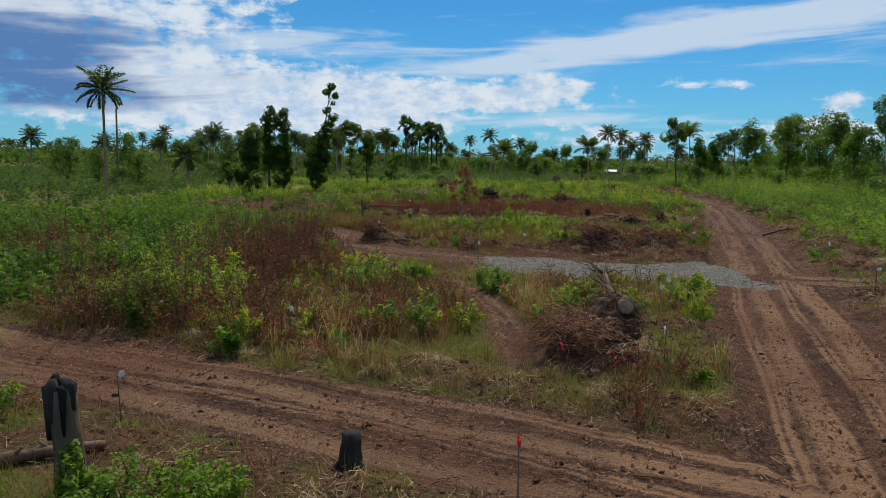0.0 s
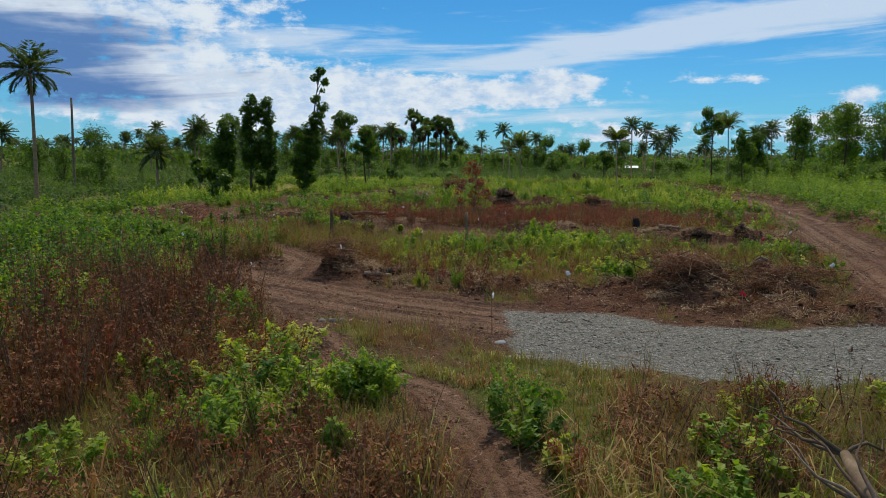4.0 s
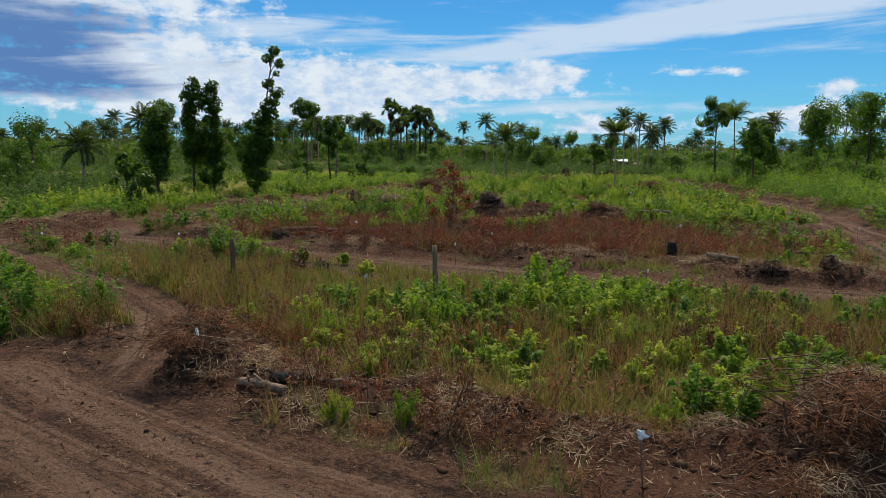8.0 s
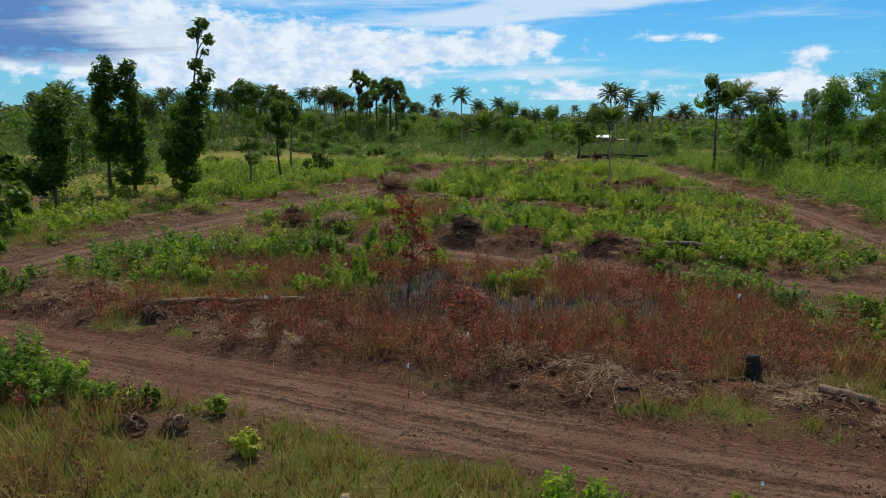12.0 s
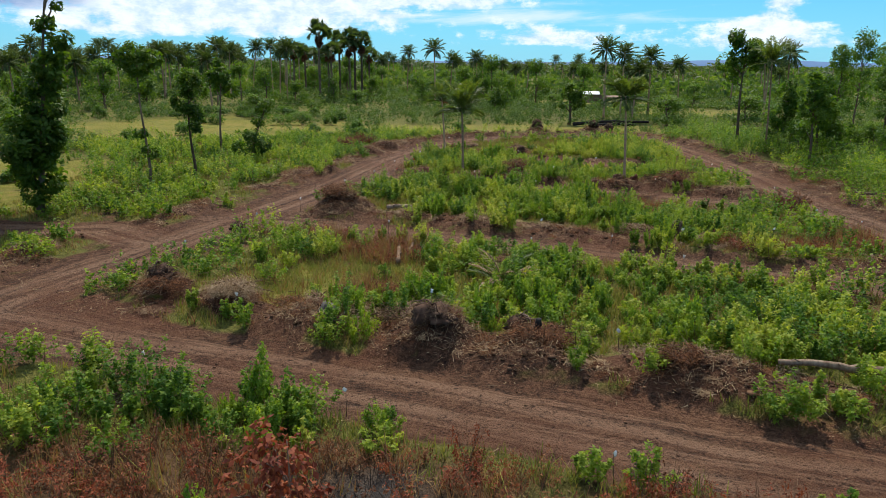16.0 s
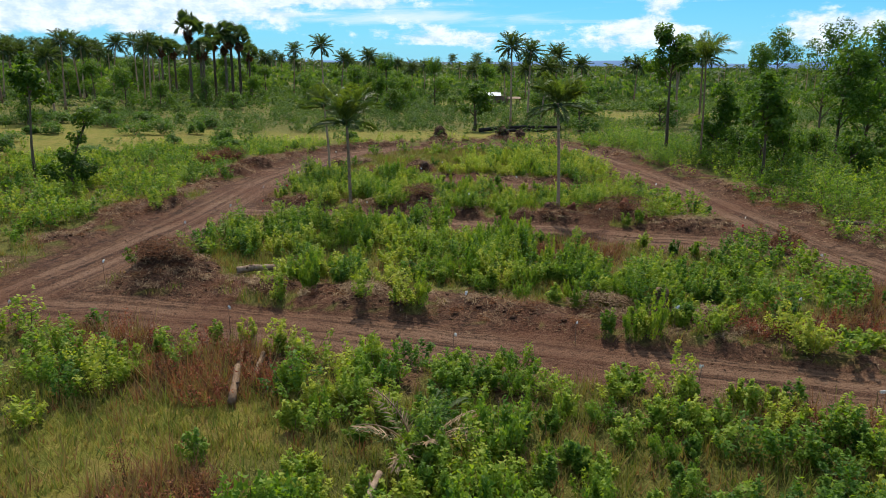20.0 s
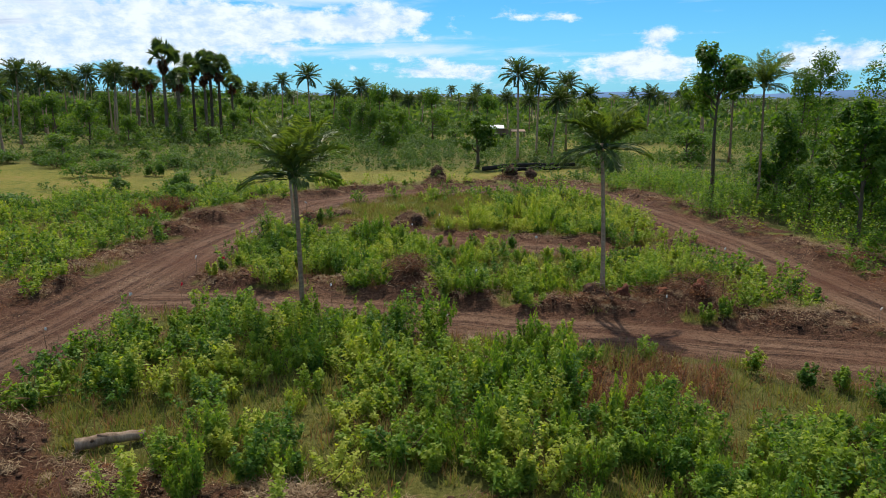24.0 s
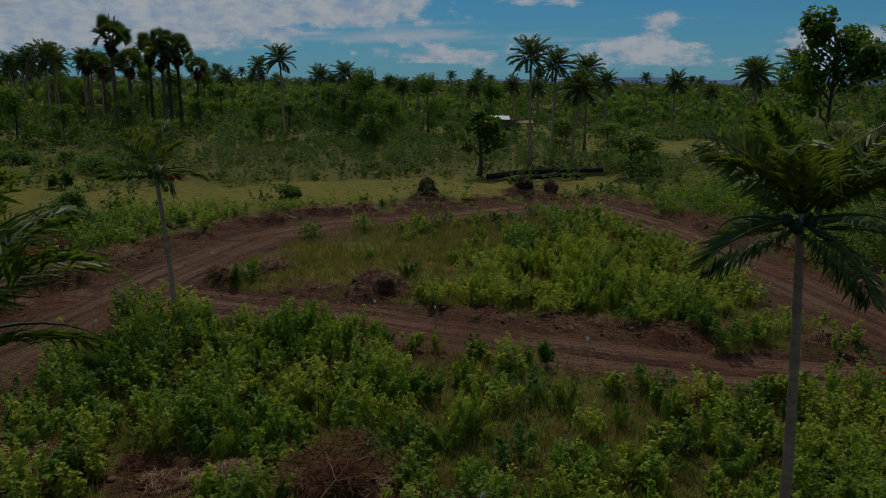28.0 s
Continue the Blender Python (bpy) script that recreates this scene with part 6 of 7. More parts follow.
# ---- single things on the ground ----
def stake(x, y, red, seed):
    """A thin survey stick with a scrap of cloth tied to its top."""
    r = np.random.default_rng(seed)
    tall = 0.8 + 0.25 * r.random()
    s = thing("survey_stake", x, y, height(x, y) - 0.08, "thin stick marking a lot with a " + ("red ribbon" if red else "white plastic scrap") + " on top", "survey stake", 360 * r.random(), "lot stakes")
    k = np.linspace(0, 1, 4)
    part("stick", tube_mesh("stick", np.stack([0.05 * k * r.normal(), 0.05 * k * r.normal(), tall * k], 1), [0.013, 0.012, 0.011, 0.009], DEAD_WOOD, 5, 0.2, seed), s)
    bm = bmesh.new()
    bmesh.ops.create_icosphere(bm, subdivisions=2, radius=1)
    for v in bm.verts:
        q = noise.noise(v.co * 2.2 + Vector((seed, 0, 0)))
        v.co = Vector((v.co.x * 0.062 * (1 + 1.6 * q) + 0.04, v.co.y * 0.022 * (1 + q), v.co.z * 0.060 * (1 + 1.6 * q) + tall - 0.02 + 0.03 * v.co.x))
    me = bpy.data.meshes.new("flag")
    bm.to_mesh(me)
    bm.free()
    me.materials.append(RED_CLOTH if red else WHITE_CLOTH)
    part("flag", me, s)


STAKES = [
    ((1.0, 8.7, 1), (-5.5, 11.9, 0), (2.45, 14.1, 1), (4.9, 15.4, 0), (-3.6, 17.0, 0), (6.1, 19.8, 0), (7.1, 22.2, 0), (15.3, 25.0, 0), (16.7, 28.3, 1), (17.1, 31.5, 0), (1.6, 32.0, 0), (4.1, 35.4, 0),
     (13.3, 38, 0), (-6.2, 37.4, 0), (-3.6, 40.2, 0), (14.2, 45.6, 1), (-11.6, 45.7, 0), (-1.0, 48.0, 0), (8.5, 50.4, 0), (17.6, 50.4, 0), (8.6, 33.4, 1)),
    ((2.0, 56.6, 0), (3.7, 58.5, 0), (-16.1, 57.4, 0), (13.9, 63.4, 0), (-11.3, 60.6, 0), (-2.9, 62.7, 0), (23.9, 64.3, 0), (-14.1, 65.4, 1), (23.6, 70.2, 1), (8.8, 71.2, 0), (16.9, 71.9, 0), (-7.4, 72.6, 0), (2.4, 75.0, 0),
     (-4.1, 78.4, 0), (11.2, 78.5, 0), (5.0, 79.6, 0), (-12.0, 81.6, 0), (-2.1, 83.0, 0), (21.6, 86.2, 0), (17.6, 88.8, 0), (-6.6, 92.4, 0), (11.0, 92.6, 0), (15.4, 92.9, 0), (19.2, 92.9, 0)),
    ((24.3, 93.0, 0), (31.0, 95.5, 0), (3.6, 96.3, 0), (12.3, 96.4, 0), (-4.0, 97.9, 0), (30.8, 99.6, 0), (-2.2, 103.8, 0), (30.9, 106.1, 1), (32.7, 108.4, 0), (14.8, 110.3, 0), (24.4, 110.9, 0), (0.2, 112.1, 0), (2.4, 115.8, 0)),
    ((17.4, 115.8, 0), (10.8, 116.0, 0), (4.3, 117.1, 1), (32.7, 119.3, 0), (31.4, 120.4, 1), (5.9, 120.6, 1), (29.1, 121.2, 0), (4.2, 123.5, 0), (23.7, 124.9, 0), (19.3, 129.5, 0), (6.8, 130.1, 0), (17.1, 130.6, 0), (19.7, 134.4, 0),
     (10.4, 137.1, 0), (35.0, 140.0, 0), (26.2, 114.9, 0))]
for g, group in enumerate(STAKES):
    for i, (x, y, red) in enumerate(group):
        stake(x, y, red, g * 40 + i)


def post(x, y, tall, radius, mat, label, seed, burnt=False):
    p = thing("fence_post" if not burnt else "burnt_post", x, y, height(x, y) - 0.2, label, "post", 30 * seed)
    k = np.linspace(0, 1, 9)
    path = np.stack([0.05 * np.sin(3 * k + seed), 0.04 * k, (tall + 0.2) * k], 1)
    if burnt:
        part("trunk", tube_mesh("trunk", path, radius * (1.06 - 0.14 * k), BARK, 14, 0.25, seed), p, "grey weathered hollow trunk")
        for i in range(7):
            an = i * 0.90 + 0.2
            up = 0.03 + 0.13 * (i * 3 % 7) / 6
            c = np.array([math.cos(an), math.sin(an), 0]) * radius
            q = np.array([path[8] + c * s_ + np.array([0, 0, dz_]) for s_, dz_ in ((0.74, -0.42 - 0.25 * (i % 2)), (0.66, -0.2), (0.62, up * 0.4), (0.58, up))])
            part("splinter", tube_mesh("splinter", q, radius * np.array([0.22, 0.46, 0.44, 0.22]), CHAR, 7, 0.7, seed + i), p, "charred splinter")
    else:
        part("shaft", tube_mesh("shaft", path, radius * (1.08 - 0.12 * k), mat, 10, 0.16, seed), p)
    return p


post(-4.75, 8.75, 1.62, 0.18, POST_WOOD, "broken tree trunk with charred hollow top", 1, True)
post(1.2, 48.2, 1.9, 0.075, POST_WOOD, "weathered wooden fence post in grass", 2)
post(-5.6, 49.9, 1.75, 0.085, POST_WOOD, "weathered wooden fence post in grass", 3)

for i, (x, y, w, h) in enumerate(((-4.62, 8.5, 0.22, 1.25), (-4.35, 8.4, 0.5, 0.6))):
    leafy_bush(x, y, w, h, 330 + i, "bright green creeper growing up a charred trunk")


def log(x0, y0, x1, y1, r0, r1, lift0, lift1, label, seed, mat=None, name="log"):
    z0, z1 = height(x0, y0) + lift0 + r0 * 0.7, height(x1, y1) + lift1 + r1 * 0.7
    t = thing(name, x0, y0, z0, label, "log")
    k = np.linspace(0, 1, 10)
    ln = math.hypot(x1 - x0, y1 - y0)
    rr = np.random.default_rng(seed)
    path = np.stack([(x1 - x0) * k, (y1 - y0) * k, (z1 - z0) * k + 0.02 * ln * np.sin(k * math.pi)], 1) + rr.normal(size=(10, 3)) * 0.012 * ln * (k * (1 - k) * 4)[:, None]
    part("bole", tube_mesh("bole", path, np.linspace(r0, r1, 10), mat or DEAD_WOOD, 10, 0.14, seed), t)
    for i in range(2):
        f = 0.3 + 0.35 * i
        p0 = path[int(f * 9)]
        p1 = p0 + np.array([rr.normal() * 0.2, rr.normal() * 0.2, 0.16])
        part("branch_stub", tube_mesh("branch_stub", np.linspace(p0, p1, 3), [r0 * 0.35, r0 * 0.3, r0 * 0.22], mat or DEAD_WOOD, 6, 0.2, seed + i), t)
    return t


log(-7.5, 64.3, -0.8, 65.2, 0.13, 0.09, 0.06, 0.08, "long felled brown log lying on brush", 1, BARK)
log(-4.6, 64.2, 0.15, 66.4, 0.12, 0.08, 0.05, 0.12, "slim felled brown log propped across another", 2, BARK)
log(3.5, 65.0, 4.95, 66.1, 0.12, 0.13, 0.05, 0.1, "short brown log on burnt ground", 3)
log(-2.7, 40.0, -1.7, 39.5, 0.095, 0.085, 0.02, 0.02, "short cut log on bare soil", 4)
log(-2.1, 40.2, -1.35, 39.8, 0.12, 0.15, 0.02, 0.02, "charred log end on bare soil", 5, CHAR)
log(-1.1, 39.9, -0.3, 39.5, 0.05, 0.05, 0.02, 0.02, "thin pale stick on bare soil", 6)
log(15.6, 76.5, 18.6, 75.7, 0.08, 0.15, 0.35, 0.4, "pale fallen trunk across shrubs", 7)
log(6.9, 83.7, 7.5, 85.0, 0.10, 0.07, 0.25, 0.55, "bleached leaning dead trunk among shrubs", 8)
log(3.5, 102.9, 5.1, 103.3, 0.16, 0.13, 0.1, 0.1, "pale cut log on soil ridge", 9)
log(20.8, 95.3, 22.1, 94.7, 0.05, 0.06, 0.1, 0.15, "thin pale log beside stump", 10)
log(33, 170.5, 46, 172.5, 0.28, 0.2, 0.2, 0.4, "long dark felled trunk at edge of grass", 11, CHAR)
log(35, 168.8, 43, 170.0, 0.24, 0.2, 0.1, 0.1, "dark felled trunk at edge of grass", 12, CHAR)
log(38.6, 107.5, 40.2, 104.3, 0.12, 0.06, 0.1, 0.5, "dead branch on pushed-up soil", 13)
log(-6.6, 9.9, -5.2, 10.7, 0.10, 0.08, 0.0, 0.0, "short pale broken log in grass", 14)
log(5.8, 57.6, 7.6, 58.6, 0.07, 0.06, 0.1, 0.1, "thin stick on soil ridge", 15)
log(12.4, 55.4, 13.4, 54.6, 0.11, 0.09, 0.1, 0.1, "short reddish cut log on soil", 16)
log(20.6, 46.0, 23.5, 47.2, 0.08, 0.05, 0.1, 0.2, "thin fallen pole on soil", 17)
log(16.2, 57.5, 19.5, 58.5, 0.07, 0.05, 0.1, 0.2, "thin fallen pole in grass", 18)
log(4.05, 90.0, 4.15, 94.3, 0.12, 0.09, 0.12, 0.2, "bleached peeling dead trunk lying in scorched grass", 19, POST_WOOD)
log(4.6, 91.4, 4.85, 92.8, 0.09, 0.08, 0.1, 0.15, "short bleached log in scorched grass", 20, POST_WOOD)


def stump(x, y, r0, tall, label, seed, mat=None):
    t = thing("stump", x, y, height(x, y) - 0.08, label, "stump", 40 * seed)
    k = np.linspace(0, 1, 6)
    part("bole", tube_mesh("bole", np.stack([0.04 * k, 0.02 * k, (tall + 0.08) * k], 1), r0 * (1 - 0.25 * k), mat or CHAR, 11, 0.3, seed), t)
    r = np.random.default_rng(seed)
    for i in range(5):
        an = i * 1.26 + r.random()
        kk = np.linspace(0, 1, 5)
        path = np.stack([np.cos(an) * r0 * (0.6 + 1.5 * kk), np.sin(an) * r0 * (0.6 + 1.5 * kk), 0.22 * (1 - kk) ** 1.5], 1)
        part("root", tube_mesh("root", path, r0 * 0.28 * (1.1 - kk), mat or CHAR, 6, 0.2, seed + i), t)
    return t


stump(-1.3, 9.9, 0.17, 0.52, "short charred stump at track edge", 1)
stump(11.5, 57.0, 0.24, 0.75, "charred broken stump on soil ridge", 2)
stump(19.9, 95.2, 0.34, 0.9, "reddish broken stump at track edge", 5, DEAD_WOOD)
stump(8.6, 79.2, 0.13, 0.5, "dark broken stump on soil ridge", 7)


def root_ball(x, y, size, tall, label, seed, trunk=0.0, heading=0.0):
    """An uprooted stump: a lump of soil held by a tangle of roots."""
    r = np.random.default_rng(seed)
    t = thing("uprooted_stump", x, y, height(x, y) - 0.12, label, "uprooted stump", heading)
    part("soil_lump", lumps_mesh("soil_lump", (0, 0, tall * 0.32), (size * 0.62, size * 0.55, tall * 0.42), ROOT_SOIL, 3, 0.8, seed), t)
    part("soil_lump", lumps_mesh("soil_lump", (size * 0.4, -size * 0.25, tall * 0.16), (size * 0.5, size * 0.5, tall * 0.26), ROOT_SOIL, 3, 0.8, seed + 5), t)
    n = int(620 * size * tall) + 90
    d = unit(r.normal(size=(n, 3)) + np.array([0, 0, 0.25]))
    d[:, 2] = np.abs(d[:, 2])
    c = np.array([0, 0, tall * 0.22]) + d * np.array([size * 0.72, size * 0.66, tall * 0.62]) * (0.7 + 0.4 * r.random((n, 1)))
    way = unit(np.cross(d, r.normal(size=(n, 3))) + d * 0.35 + np.array([0, 0, -0.25]))
    ln = (0.12 + 0.45 * r.random(n) ** 2) * min(1.0, size + 0.25)
    bent = c + way * ln[:, None] * 0.5
    ends = bent + unit(way + r.normal(size=(n, 3)) * 0.6 + np.array([0, 0, -0.4])) * ln[:, None] * 0.5
    rad = 0.004 + 0.010 * r.random(n) ** 3
    v1, f1 = prisms(c, bent, rad, rad * 0.8)
    v2, f2 = prisms(bent, ends, rad * 0.8, rad * 0.35)
    part("root_tangle", make_mesh("root_tangle", np.concatenate([v1, v2]), np.concatenate([f1, f2 + len(v1)]), TWIG), t, "tangle of thin brown roots")["kind"] = "stuff"
    for i in range(int(5 + 5 * tall)):
        an, up = r.random() * 6.283, r.random()
        q = np.array([math.cos(an), math.sin(an), 0])
        k = np.linspace(0, 1, 8)[:, None]
        reach = size * (0.75 + 0.5 * r.random())
        curl = np.array([-math.sin(an), math.cos(an), 0]) * r.normal() * 0.5 * size
        path = q * k * reach + curl * k ** 2 + np.array([0, 0, 1.0]) * (tall * (0.35 + 0.55 * up) + 0.18 * np.sin(k * 3) - (tall * (0.25 + 0.5 * up)) * k ** 1.6)
        path += r.normal(size=path.shape) * 0.03
        path[:, 2] = np.maximum(path[:, 2], 0.03)
        part("root", tube_mesh("root", path, (0.018 + 0.035 * r.random() ** 2) * (1.15 - k[:, 0]), (DEAD_WOOD, ROOT_SOIL, DEAD_WOOD)[i % 3], 6, 0.5, seed * 30 + i), t)
    if trunk:
        k = np.linspace(0, 1, 6)
        path = np.stack([size * (0.1 + 0.75 * k), -0.25 * k * size + 0.1 * np.sin(5 * k), tall * (0.98 - 0.1 * k - 0.72 * k ** 2)], 1)
        part("bole", tube_mesh("bole", path, trunk * np.array([0.35, 0.6, 0.9, 1.15, 1.1, 0.95]), DEAD_WOOD, 12, 0.35, seed), t, "pale peeling bole")
    return t


def fallen_tree(x, y):
    """A pushed-over tree lying away from its roots, with bare branches at the far end."""
    z = height(x, y)
    t = thing("fallen_tree", x, y, z, "pushed-over dark tree trunk with bare branches among torn brush", "fallen tree")
    path = np.array([(0.0, -0.35, 0.80), (0.1, 0.1, 0.76), (0.30, 0.9, 0.55), (0.48, 1.8, 0.36), (0.58, 2.9, 0.34), (0.60, 4.0, 0.48), (0.70, 4.9, 0.75)])
    part("bole", tube_mesh("bole", path, [0.19, 0.20, 0.15, 0.125, 0.11, 0.09, 0.06], BARK, 14, 0.22, 3), t, "dark peeling bole")
    part("sawn_end", tube_mesh("sawn_end", path[0] + np.array([(0, -0.02, 0), (0.0, -0.05, 0.01)]), [0.19, 0.16], POST_WOOD, 14, 0.12, 4), t, "pale sawn face")
    r = np.random.default_rng(31)
    for i in range(11):
        p0 = path[3 + i % 4] if i < 4 else path[5 + i % 2]
        way = unit(np.array([r.normal() * 0.9, 0.5 + 0.6 * r.random(), 0.25 + 0.7 * r.random()]))
        k = np.linspace(0, 1, 6)[:, None]
        q = p0 + way * k * (0.6 + 0.6 * r.random()) + r.normal(size=(6, 3)) * 0.09 * k + unit(r.normal(size=3)) * 0.35 * k ** 2
        part("branch", tube_mesh("branch", q, 0.026 * (1.15 - k[:, 0]), (DEAD_WOOD, BARK)[i % 2], 6, 0.25, 60 + i), t)


def brush_heap(x, y, w, h, seed, mat, label, per=1500):
    """A heap of torn stalks, roots and dead leaves."""
    r = np.random.default_rng(seed)
    one = np.zeros(1)
    t = thing("brush_heap", x, y, height(x, y) - 0.06, label, "brush heap", 360 * r.random(), "torn brush heaps")
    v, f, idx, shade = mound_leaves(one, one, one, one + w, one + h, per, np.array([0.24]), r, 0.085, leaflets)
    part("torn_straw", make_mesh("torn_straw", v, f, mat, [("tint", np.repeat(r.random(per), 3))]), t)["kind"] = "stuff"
    n = int(70 * w)
    a = np.stack([r.normal(size=n) * w * 0.45, r.normal(size=n) * w * 0.45, h * (0.2 + 0.6 * r.random(n))], 1)
    d = unit(np.stack([r.normal(size=n), r.normal(size=n), r.normal(size=n) * 0.45], 1)) * (0.15 + 0.5 * r.random(n) ** 1.5)[:, None]
    v, f = prisms(a - d, a + d, 0.006 + 0.016 * r.random(n) ** 2, 0.004 + 0.008 * r.random(n))
    part("stick_tangle", make_mesh("stick_tangle", v, f, TWIG), t)["kind"] = "stuff"


fallen_tree(4.2, 16.5)
RUSTY, TAN = "heap of torn rust-brown brush and roots", "heap of torn tan straw and roots on soil"
for i, (x, y, w, h, m) in enumerate(((3.75, 19.3, 1.05, 0.95, 0), (4.9, 19.2, 0.7, 0.55, 0), (3.1, 17.3, 1.05, 0.85, 0), (2.6, 15.6, 0.9, 0.6, 0), (5.0, 21.3, 0.6, 0.9, 0), (7.4, 36.6, 1.5, 0.7, 0), (9.4, 36.2, 1.6, 0.8, 0), (11.3, 36.0, 1.3, 0.7, 0), (-3.9, 41.0, 1.3, 0.8, 0),
                                     (2.7, 82.3, 1.5, 0.75, 1), (4.2, 81.4, 1.2, 0.6, 1), (-2.6, 84.2, 1.2, 0.7, 1), (0.0, 83.3, 1.1, 0.6, 0), (8.8, 79.0, 1.3, 0.7, 0), (-5.6, 85.6, 1.3, 0.7, 0), (12.4, 76.4, 0.8, 0.7, 0), (17.6, 95.6, 1.4, 0.6, 1), (21.4, 94.0, 1.2, 0.55, 1),
                                     (8.6, 99.6, 1.2, 0.5, 1), (26.6, 112.2, 1.9, 0.9, 0), (24.6, 112.6, 1.2, 0.6, 0), (14.6, 117.6, 1.4, 0.7, 0), (12.4, 118.6, 1.0, 0.55, 1), (17.6, 116.2, 1.1, 0.5, 1), (0.6, 103.2, 1.6, 0.8, 0), (39.5, 112, 1.4, 0.7, 0), (41, 107, 1.4, 0.6, 1))):
    brush_heap(x, y, w, h, 700 + i, (BROWN_LEAF, STRAW)[m], (RUSTY, TAN)[m], int((900, 1900)[m] * w + 300))
root_ball(4.05, 16.8, 0.95, 1.35, "uprooted tree stump with tangled roots on soil heap", 1, 0.0, -60)
root_ball(-6.9, 63.1, 0.55, 0.75, "dark uprooted stump with soil on ridge", 2)
root_ball(5.0, 79.6, 0.85, 0.75, "dark uprooted stump with hollow soil mass", 3)
root_ball(8.2, 80.0, 0.7, 0.8, "dark uprooted root mass on ridge", 4)
root_ball(-3.4, 54.3, 0.42, 0.5, "dark root clump in grass", 5)
root_ball(-4.4, 54.4, 0.45, 0.4, "dark root clump in grass", 6)
root_ball(13.9, 52.8, 0.5, 0.45, "dark uprooted stump on heap", 7)
root_ball(16.0, 52.6, 0.45, 0.55, "dark uprooted stump on heap", 8)
root_ball(0.0, 103.7, 0.8, 0.9, "dark root mass on soil heap", 9)
root_ball(24.7, 158.6, 0.9, 1.3, "dark uprooted stump at field edge", 10)
root_ball(33.3, 160.4, 0.9, 1.1, "dark uprooted stump at field edge", 11)
root_ball(35.6, 160.2, 0.8, 1.2, "dark uprooted stump at field edge", 12)
root_ball(17.9, 133.6, 0.55, 0.9, "dark uprooted stump at track edge", 13)
root_ball(-5.9, 86.2, 0.7, 0.8, "dark uprooted stump on ridge", 14)
root_ball(22.2, 113.4, 0.6, 0.7, "dark uprooted stump under palm", 15)
root_ball(11.6, 85.5, 0.35, 0.45, "dark root clump among shrubs", 16)
root_ball(6.2, 151.0, 0.6, 0.7, "dark soil and root lump at field edge", 17)
root_ball(-5.2, 98.6, 0.6, 0.6, "dark soil and root lump at track junction", 18)
for i, (x, y, a) in enumerate(((23.3, 112.7, 0.34), (26.4, 111.6, 0.36), (24.9, 112.2, 0.22))):
    clod = lumps_mesh("soil_clod", (0, 0, a * 0.6), (a, a * 0.85, a * 1.1), RED_SOIL, 3, 0.8, 40 + i)
    ob = new("soil_clod", clod)
    ob.matrix_basis = pose(x, y, height(x, y) - 0.05, 0, 0, 70 * i)
    tagged(ob, "upturned clod of bare red soil under palm", "soil clod")
root_ball(10.5, 36.6, 0.6, 0.7, "uprooted stump on large debris heap", 19)


def rock(x, y, size, label, seed, mat=None):
    me = lumps_mesh("rock", (0, 0, size[2] * 0.5), size, mat or ROCK, 2, 0.35, seed)
    ob = new("rock", me)
    ob.matrix_basis = pose(x, y, height(x, y) - 0.06, 0, 0, 50 * seed)
    tagged(ob, label, "rock")


rock(1.3, 82.1, (0.36, 0.30, 0.32), "grey rounded boulder on soil ridge", 1)
for i, (x, y, a) in enumerate(((-2.95, 32.8, 0.16), (-2.75, 32.9, 0.17), (-2.6, 32.7, 0.18), (-2.42, 32.8, 0.17), (-2.68, 32.95, 0.14))):
    rock(x, y, (a, a * 0.62, a * 0.55), "grey flat stone in small pile on dirt track", 5 + i)
rock(1.75, 30.9, (0.19, 0.14, 0.07), "crumpled grey plastic sack on dirt", 12, GREY_PLASTIC)


def scorched_tree(x, y, h, seed):
    """A bare small tree with hanging rust-red leaves."""
    r = np.random.default_rng(seed)
    t = thing("scorched_tree", x, y, height(x, y) - 0.05, "small scorched tree with hanging rust-red leaves", "tree")
    k = np.linspace(0, 1, 7)
    path = np.stack([0.2 * np.sin(2 * k), 0.1 * k, h * k], 1)
    part("trunk", tube_mesh("trunk", path, 0.06 * (1.1 - k), DEAD_WOOD, 7, 0.1, seed), t)
    clumps, starts, ends = [], [], []
    for i in range(22):
        f = 0.25 + 0.72 * r.random()
        an = r.random() * 6.283
        reach = (1.35 * (1.15 - f) + 0.25) * (0.5 + 0.6 * r.random())
        e = [math.cos(an) * reach, math.sin(an) * reach, h * f + 0.2]
        starts.append([0.2 * math.sin(2 * f), 0.1 * f, h * f * 0.85])
        ends.append(e)
        clumps.append((e[0] * 0.9, e[1] * 0.9, e[2], 0.34, 1.0))
    for i, (a, e) in enumerate(zip(starts, ends)):
        part("limb", limbs_mesh("limb", [a], [e], 0.025, DEAD_WOOD, seed + i), t)
    part("crown", crown_mesh("crown", clumps, int(500 * h), 0.12, RED_LEAF, seed, 1.6), t)


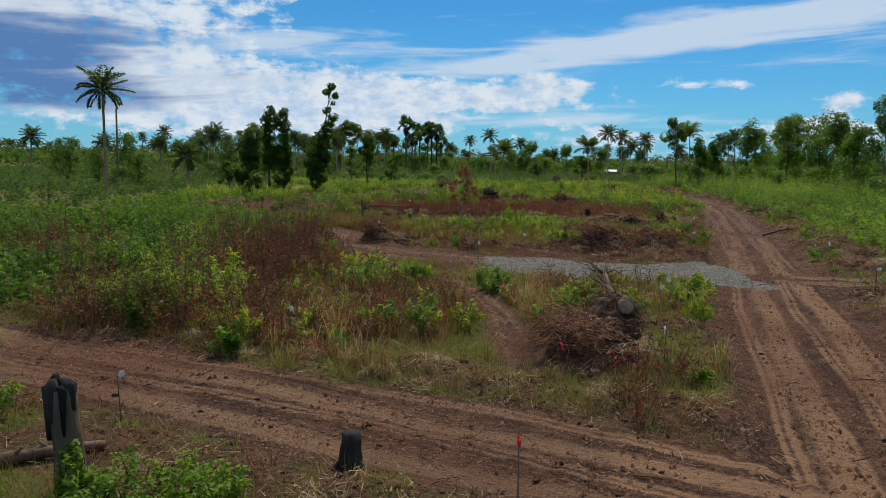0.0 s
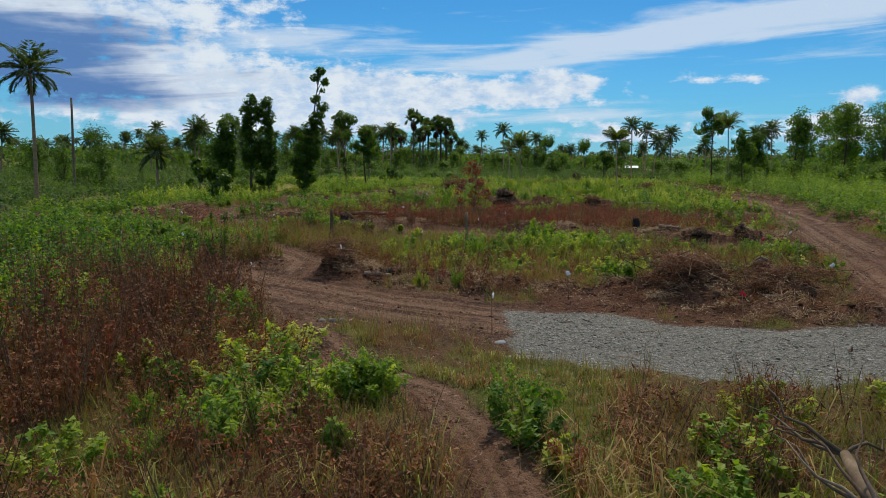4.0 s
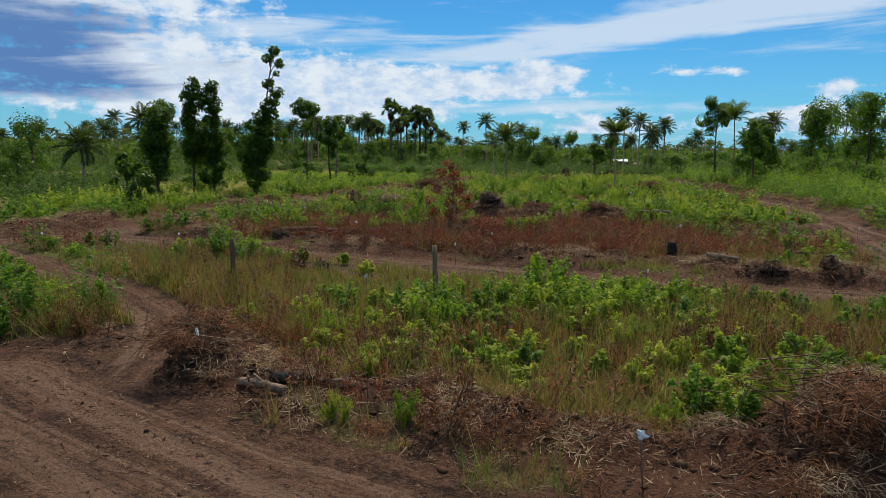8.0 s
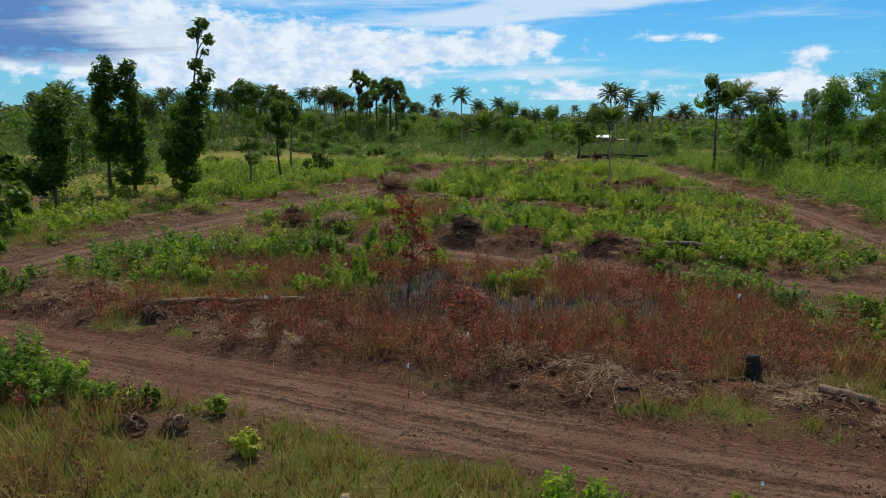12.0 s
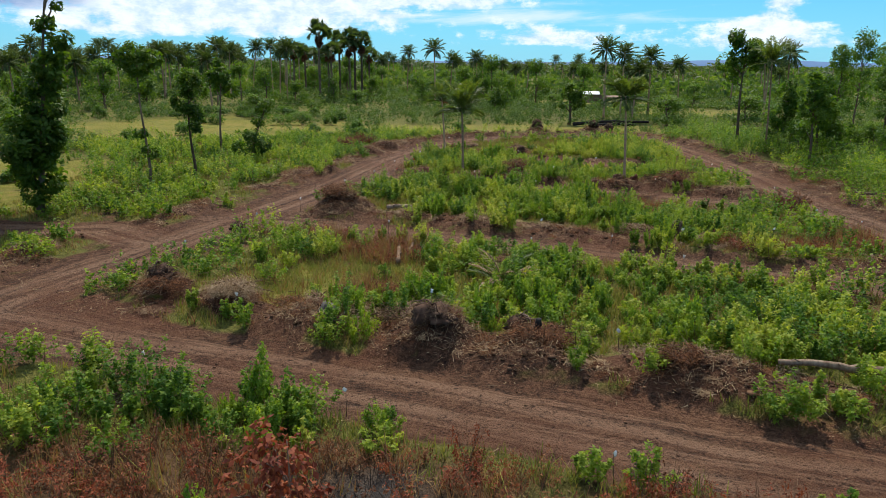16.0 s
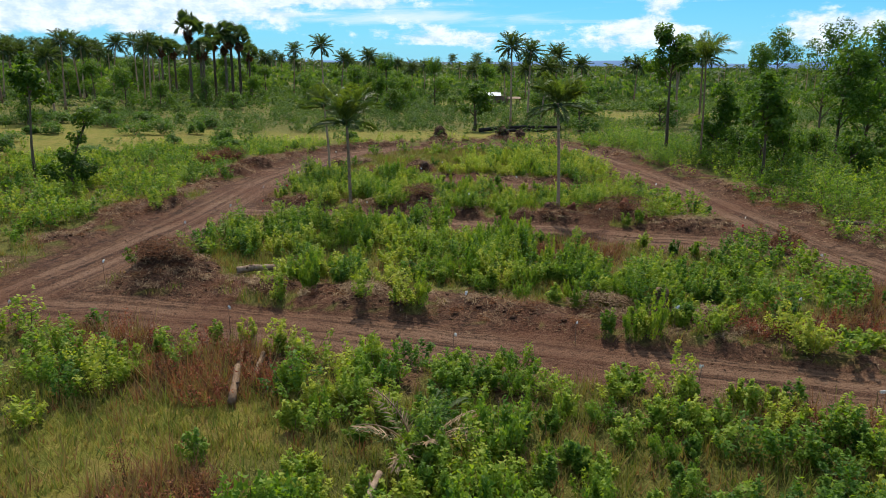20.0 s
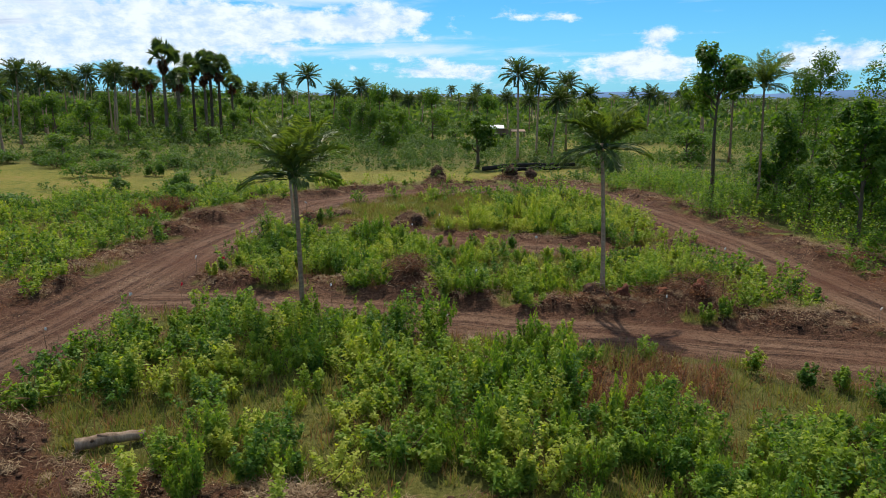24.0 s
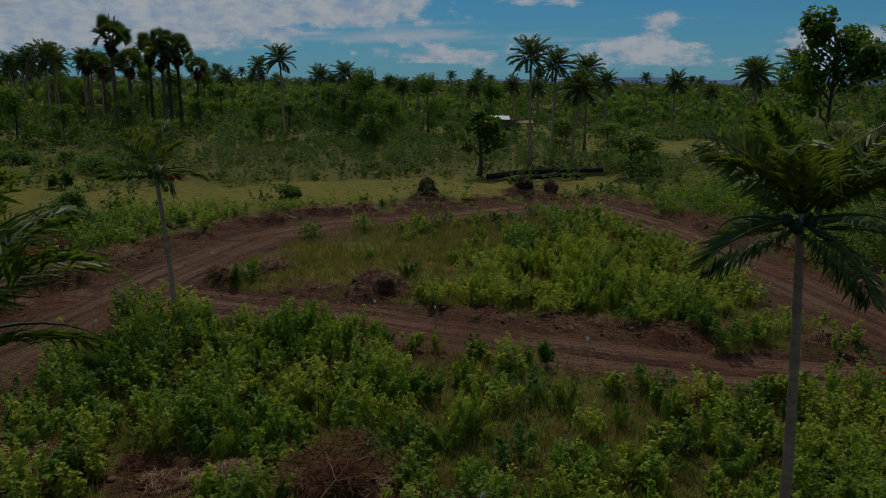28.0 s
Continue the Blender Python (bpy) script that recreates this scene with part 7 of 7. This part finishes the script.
def bare_shrub(x, y, h, seed, mat, label, leafy=0):
    """A dead shrub of many forking branches, with or without dead leaves."""
    r = np.random.default_rng(seed)
    t = thing("dead_shrub", x, y, height(x, y) - 0.04, label, "shrub", 360 * r.random())
    for i in range(9):
        an, out = i * 0.70 + r.random() * 0.5, 0.25 + 0.5 * r.random()
        k = np.linspace(0, 1, 6)[:, None]
        q = np.array([math.cos(an) * out, math.sin(an) * out, 0.75 + 0.3 * r.random()]) * h * k + r.normal(size=(6, 3)) * 0.05 * h * k
        b = part("branch", tube_mesh("branch", q, 0.022 * h * (1.1 - k[:, 0]), mat, 6, 0.2, seed + i), t)
        for m in range(3):
            p0 = q[2 + m]
            e = p0 + np.array([r.normal() * 0.22, r.normal() * 0.22, 0.12 + 0.2 * r.random()]) * h
            part("twig", tube_mesh("twig", np.linspace(p0, e, 4) + r.normal(size=(4, 3)) * 0.01, np.linspace(0.010, 0.003, 4) * h, mat, 4, 0.1, seed + m), b)
    if leafy:
        one = np.zeros(1)
        v, f, idx, shade = shrub_leaves(one, one, one, one + 0.75 * h, one + 1.05 * h, leafy, np.array([0.11]), r, 0.4, leaflets, 18)
        part("foliage", make_mesh("foliage", v, f, BROWN_LEAF, [("tint", np.repeat(np.clip(shade * 1.6, 0, 1), 3))]), t, "dead rust-brown leaves")


bare_shrub(-7.2, 74.0, 1.4, 801, POST_WOOD, "bleached leafless dead shrub among weeds")
bare_shrub(31.4, 103.1, 1.5, 802, TWIG, "large withered rust-brown shrub at track edge", 2600)
bare_shrub(31.0, 104.4, 1.2, 803, TWIG, "large withered rust-brown shrub at track edge", 1800)
bare_shrub(0.2, 142.0, 1.7, 804, TWIG, "large withered rust-brown shrub in green scrub", 2600)
bare_shrub(1.6, 144.0, 1.3, 805, TWIG, "large withered rust-brown shrub in green scrub", 1800)
bare_shrub(-1.4, 140.2, 1.3, 806, TWIG, "large withered rust-brown shrub in green scrub", 1800)
bare_shrub(-6.4, 72.6, 0.9, 807, POST_WOOD, "small bleached leafless shrub among weeds")


def dry_palm(x, y, seed):
    """A stemless palm whose fronds have dried to straw."""
    r = np.random.default_rng(seed)
    t = thing("palm_sapling", x, y, height(x, y) - 0.03, "stemless young palm with half-dry straw fronds", "palm")
    for i in range(11):
        me = frond_mesh(1.5 + 0.6 * r.random(), 1.25 - 0.07 * i, 0.9 + 0.5 * r.random(), 26, 0.42, seed + i, (STRAW, PALM_LEAF)[i % 3 == 0], 0.4 + 0.4 * r.random())
        part("frond", me, t).matrix_basis = pose(0, 0, 0.1, 0, 0, 137.5 * i)


dry_palm(8.6, 86.4, 811)
scorched_tree(1.9, 66.4, 4.0, 1)
scorched_tree(3.6, 65.3, 0.7, 2)
scorched_tree(4.1, 62.6, 0.9, 3)


def hut(x, y, turn):
    """A small plank hut with a lean-to roof of metal sheet."""
    h = thing("hut", x, y, height(x, y) - 0.05, "small brown plank hut with pale metal roof", "hut", turn)

    def box(name, cx, cy, cz, sx, sy, sz, mat, parent, tilt=0.0):
        bm = bmesh.new()
        bmesh.ops.create_cube(bm, size=1)
        bmesh.ops.scale(bm, vec=(sx, sy, sz), verts=bm.verts)
        bmesh.ops.bevel(bm, geom=list(bm.edges), offset=min(sx, sy, sz) * 0.12, segments=1, affect="EDGES")
        me = bpy.data.meshes.new(name)
        bm.to_mesh(me)
        bm.free()
        me.materials.append(mat)
        o = part(name, me, parent)
        o.matrix_basis = pose(cx, cy, cz, tilt, 0, 0)
        return o
    for i in range(14):
        box("plank", -2.6 + 0.4 * i, -1.6, 1.05, 0.37, 0.06, 2.1, HUT_WALL, h)
    box("wall", 0, 1.6, 1.0, 5.6, 0.1, 2.0, HUT_WALL, h)
    box("wall", -2.75, 0, 1.05, 0.1, 3.1, 2.1, HUT_WALL, h)
    box("wall", 2.75, 0, 1.05, 0.1, 3.1, 2.1, HUT_WALL, h)
    box("roof", -0.9, -1.0, 2.55, 4.2, 2.4, 0.08, SHEET_ROOF, h, 16)
    box("roof", -0.9, 1.15, 2.55, 4.2, 2.2, 0.08, HUT_WALL, h, -16)
    box("lean_to", 4.4, 0, 1.7, 3.4, 3.4, 0.1, HUT_WALL, h, 6)
    for px, py in ((3.0, -1.5), (5.9, -1.5), (3.0, 1.5), (5.9, 1.5)):
        box("post", px, py, 0.85, 0.14, 0.14, 1.7, POST_WOOD, h)


hut(57.5, 245, -14)
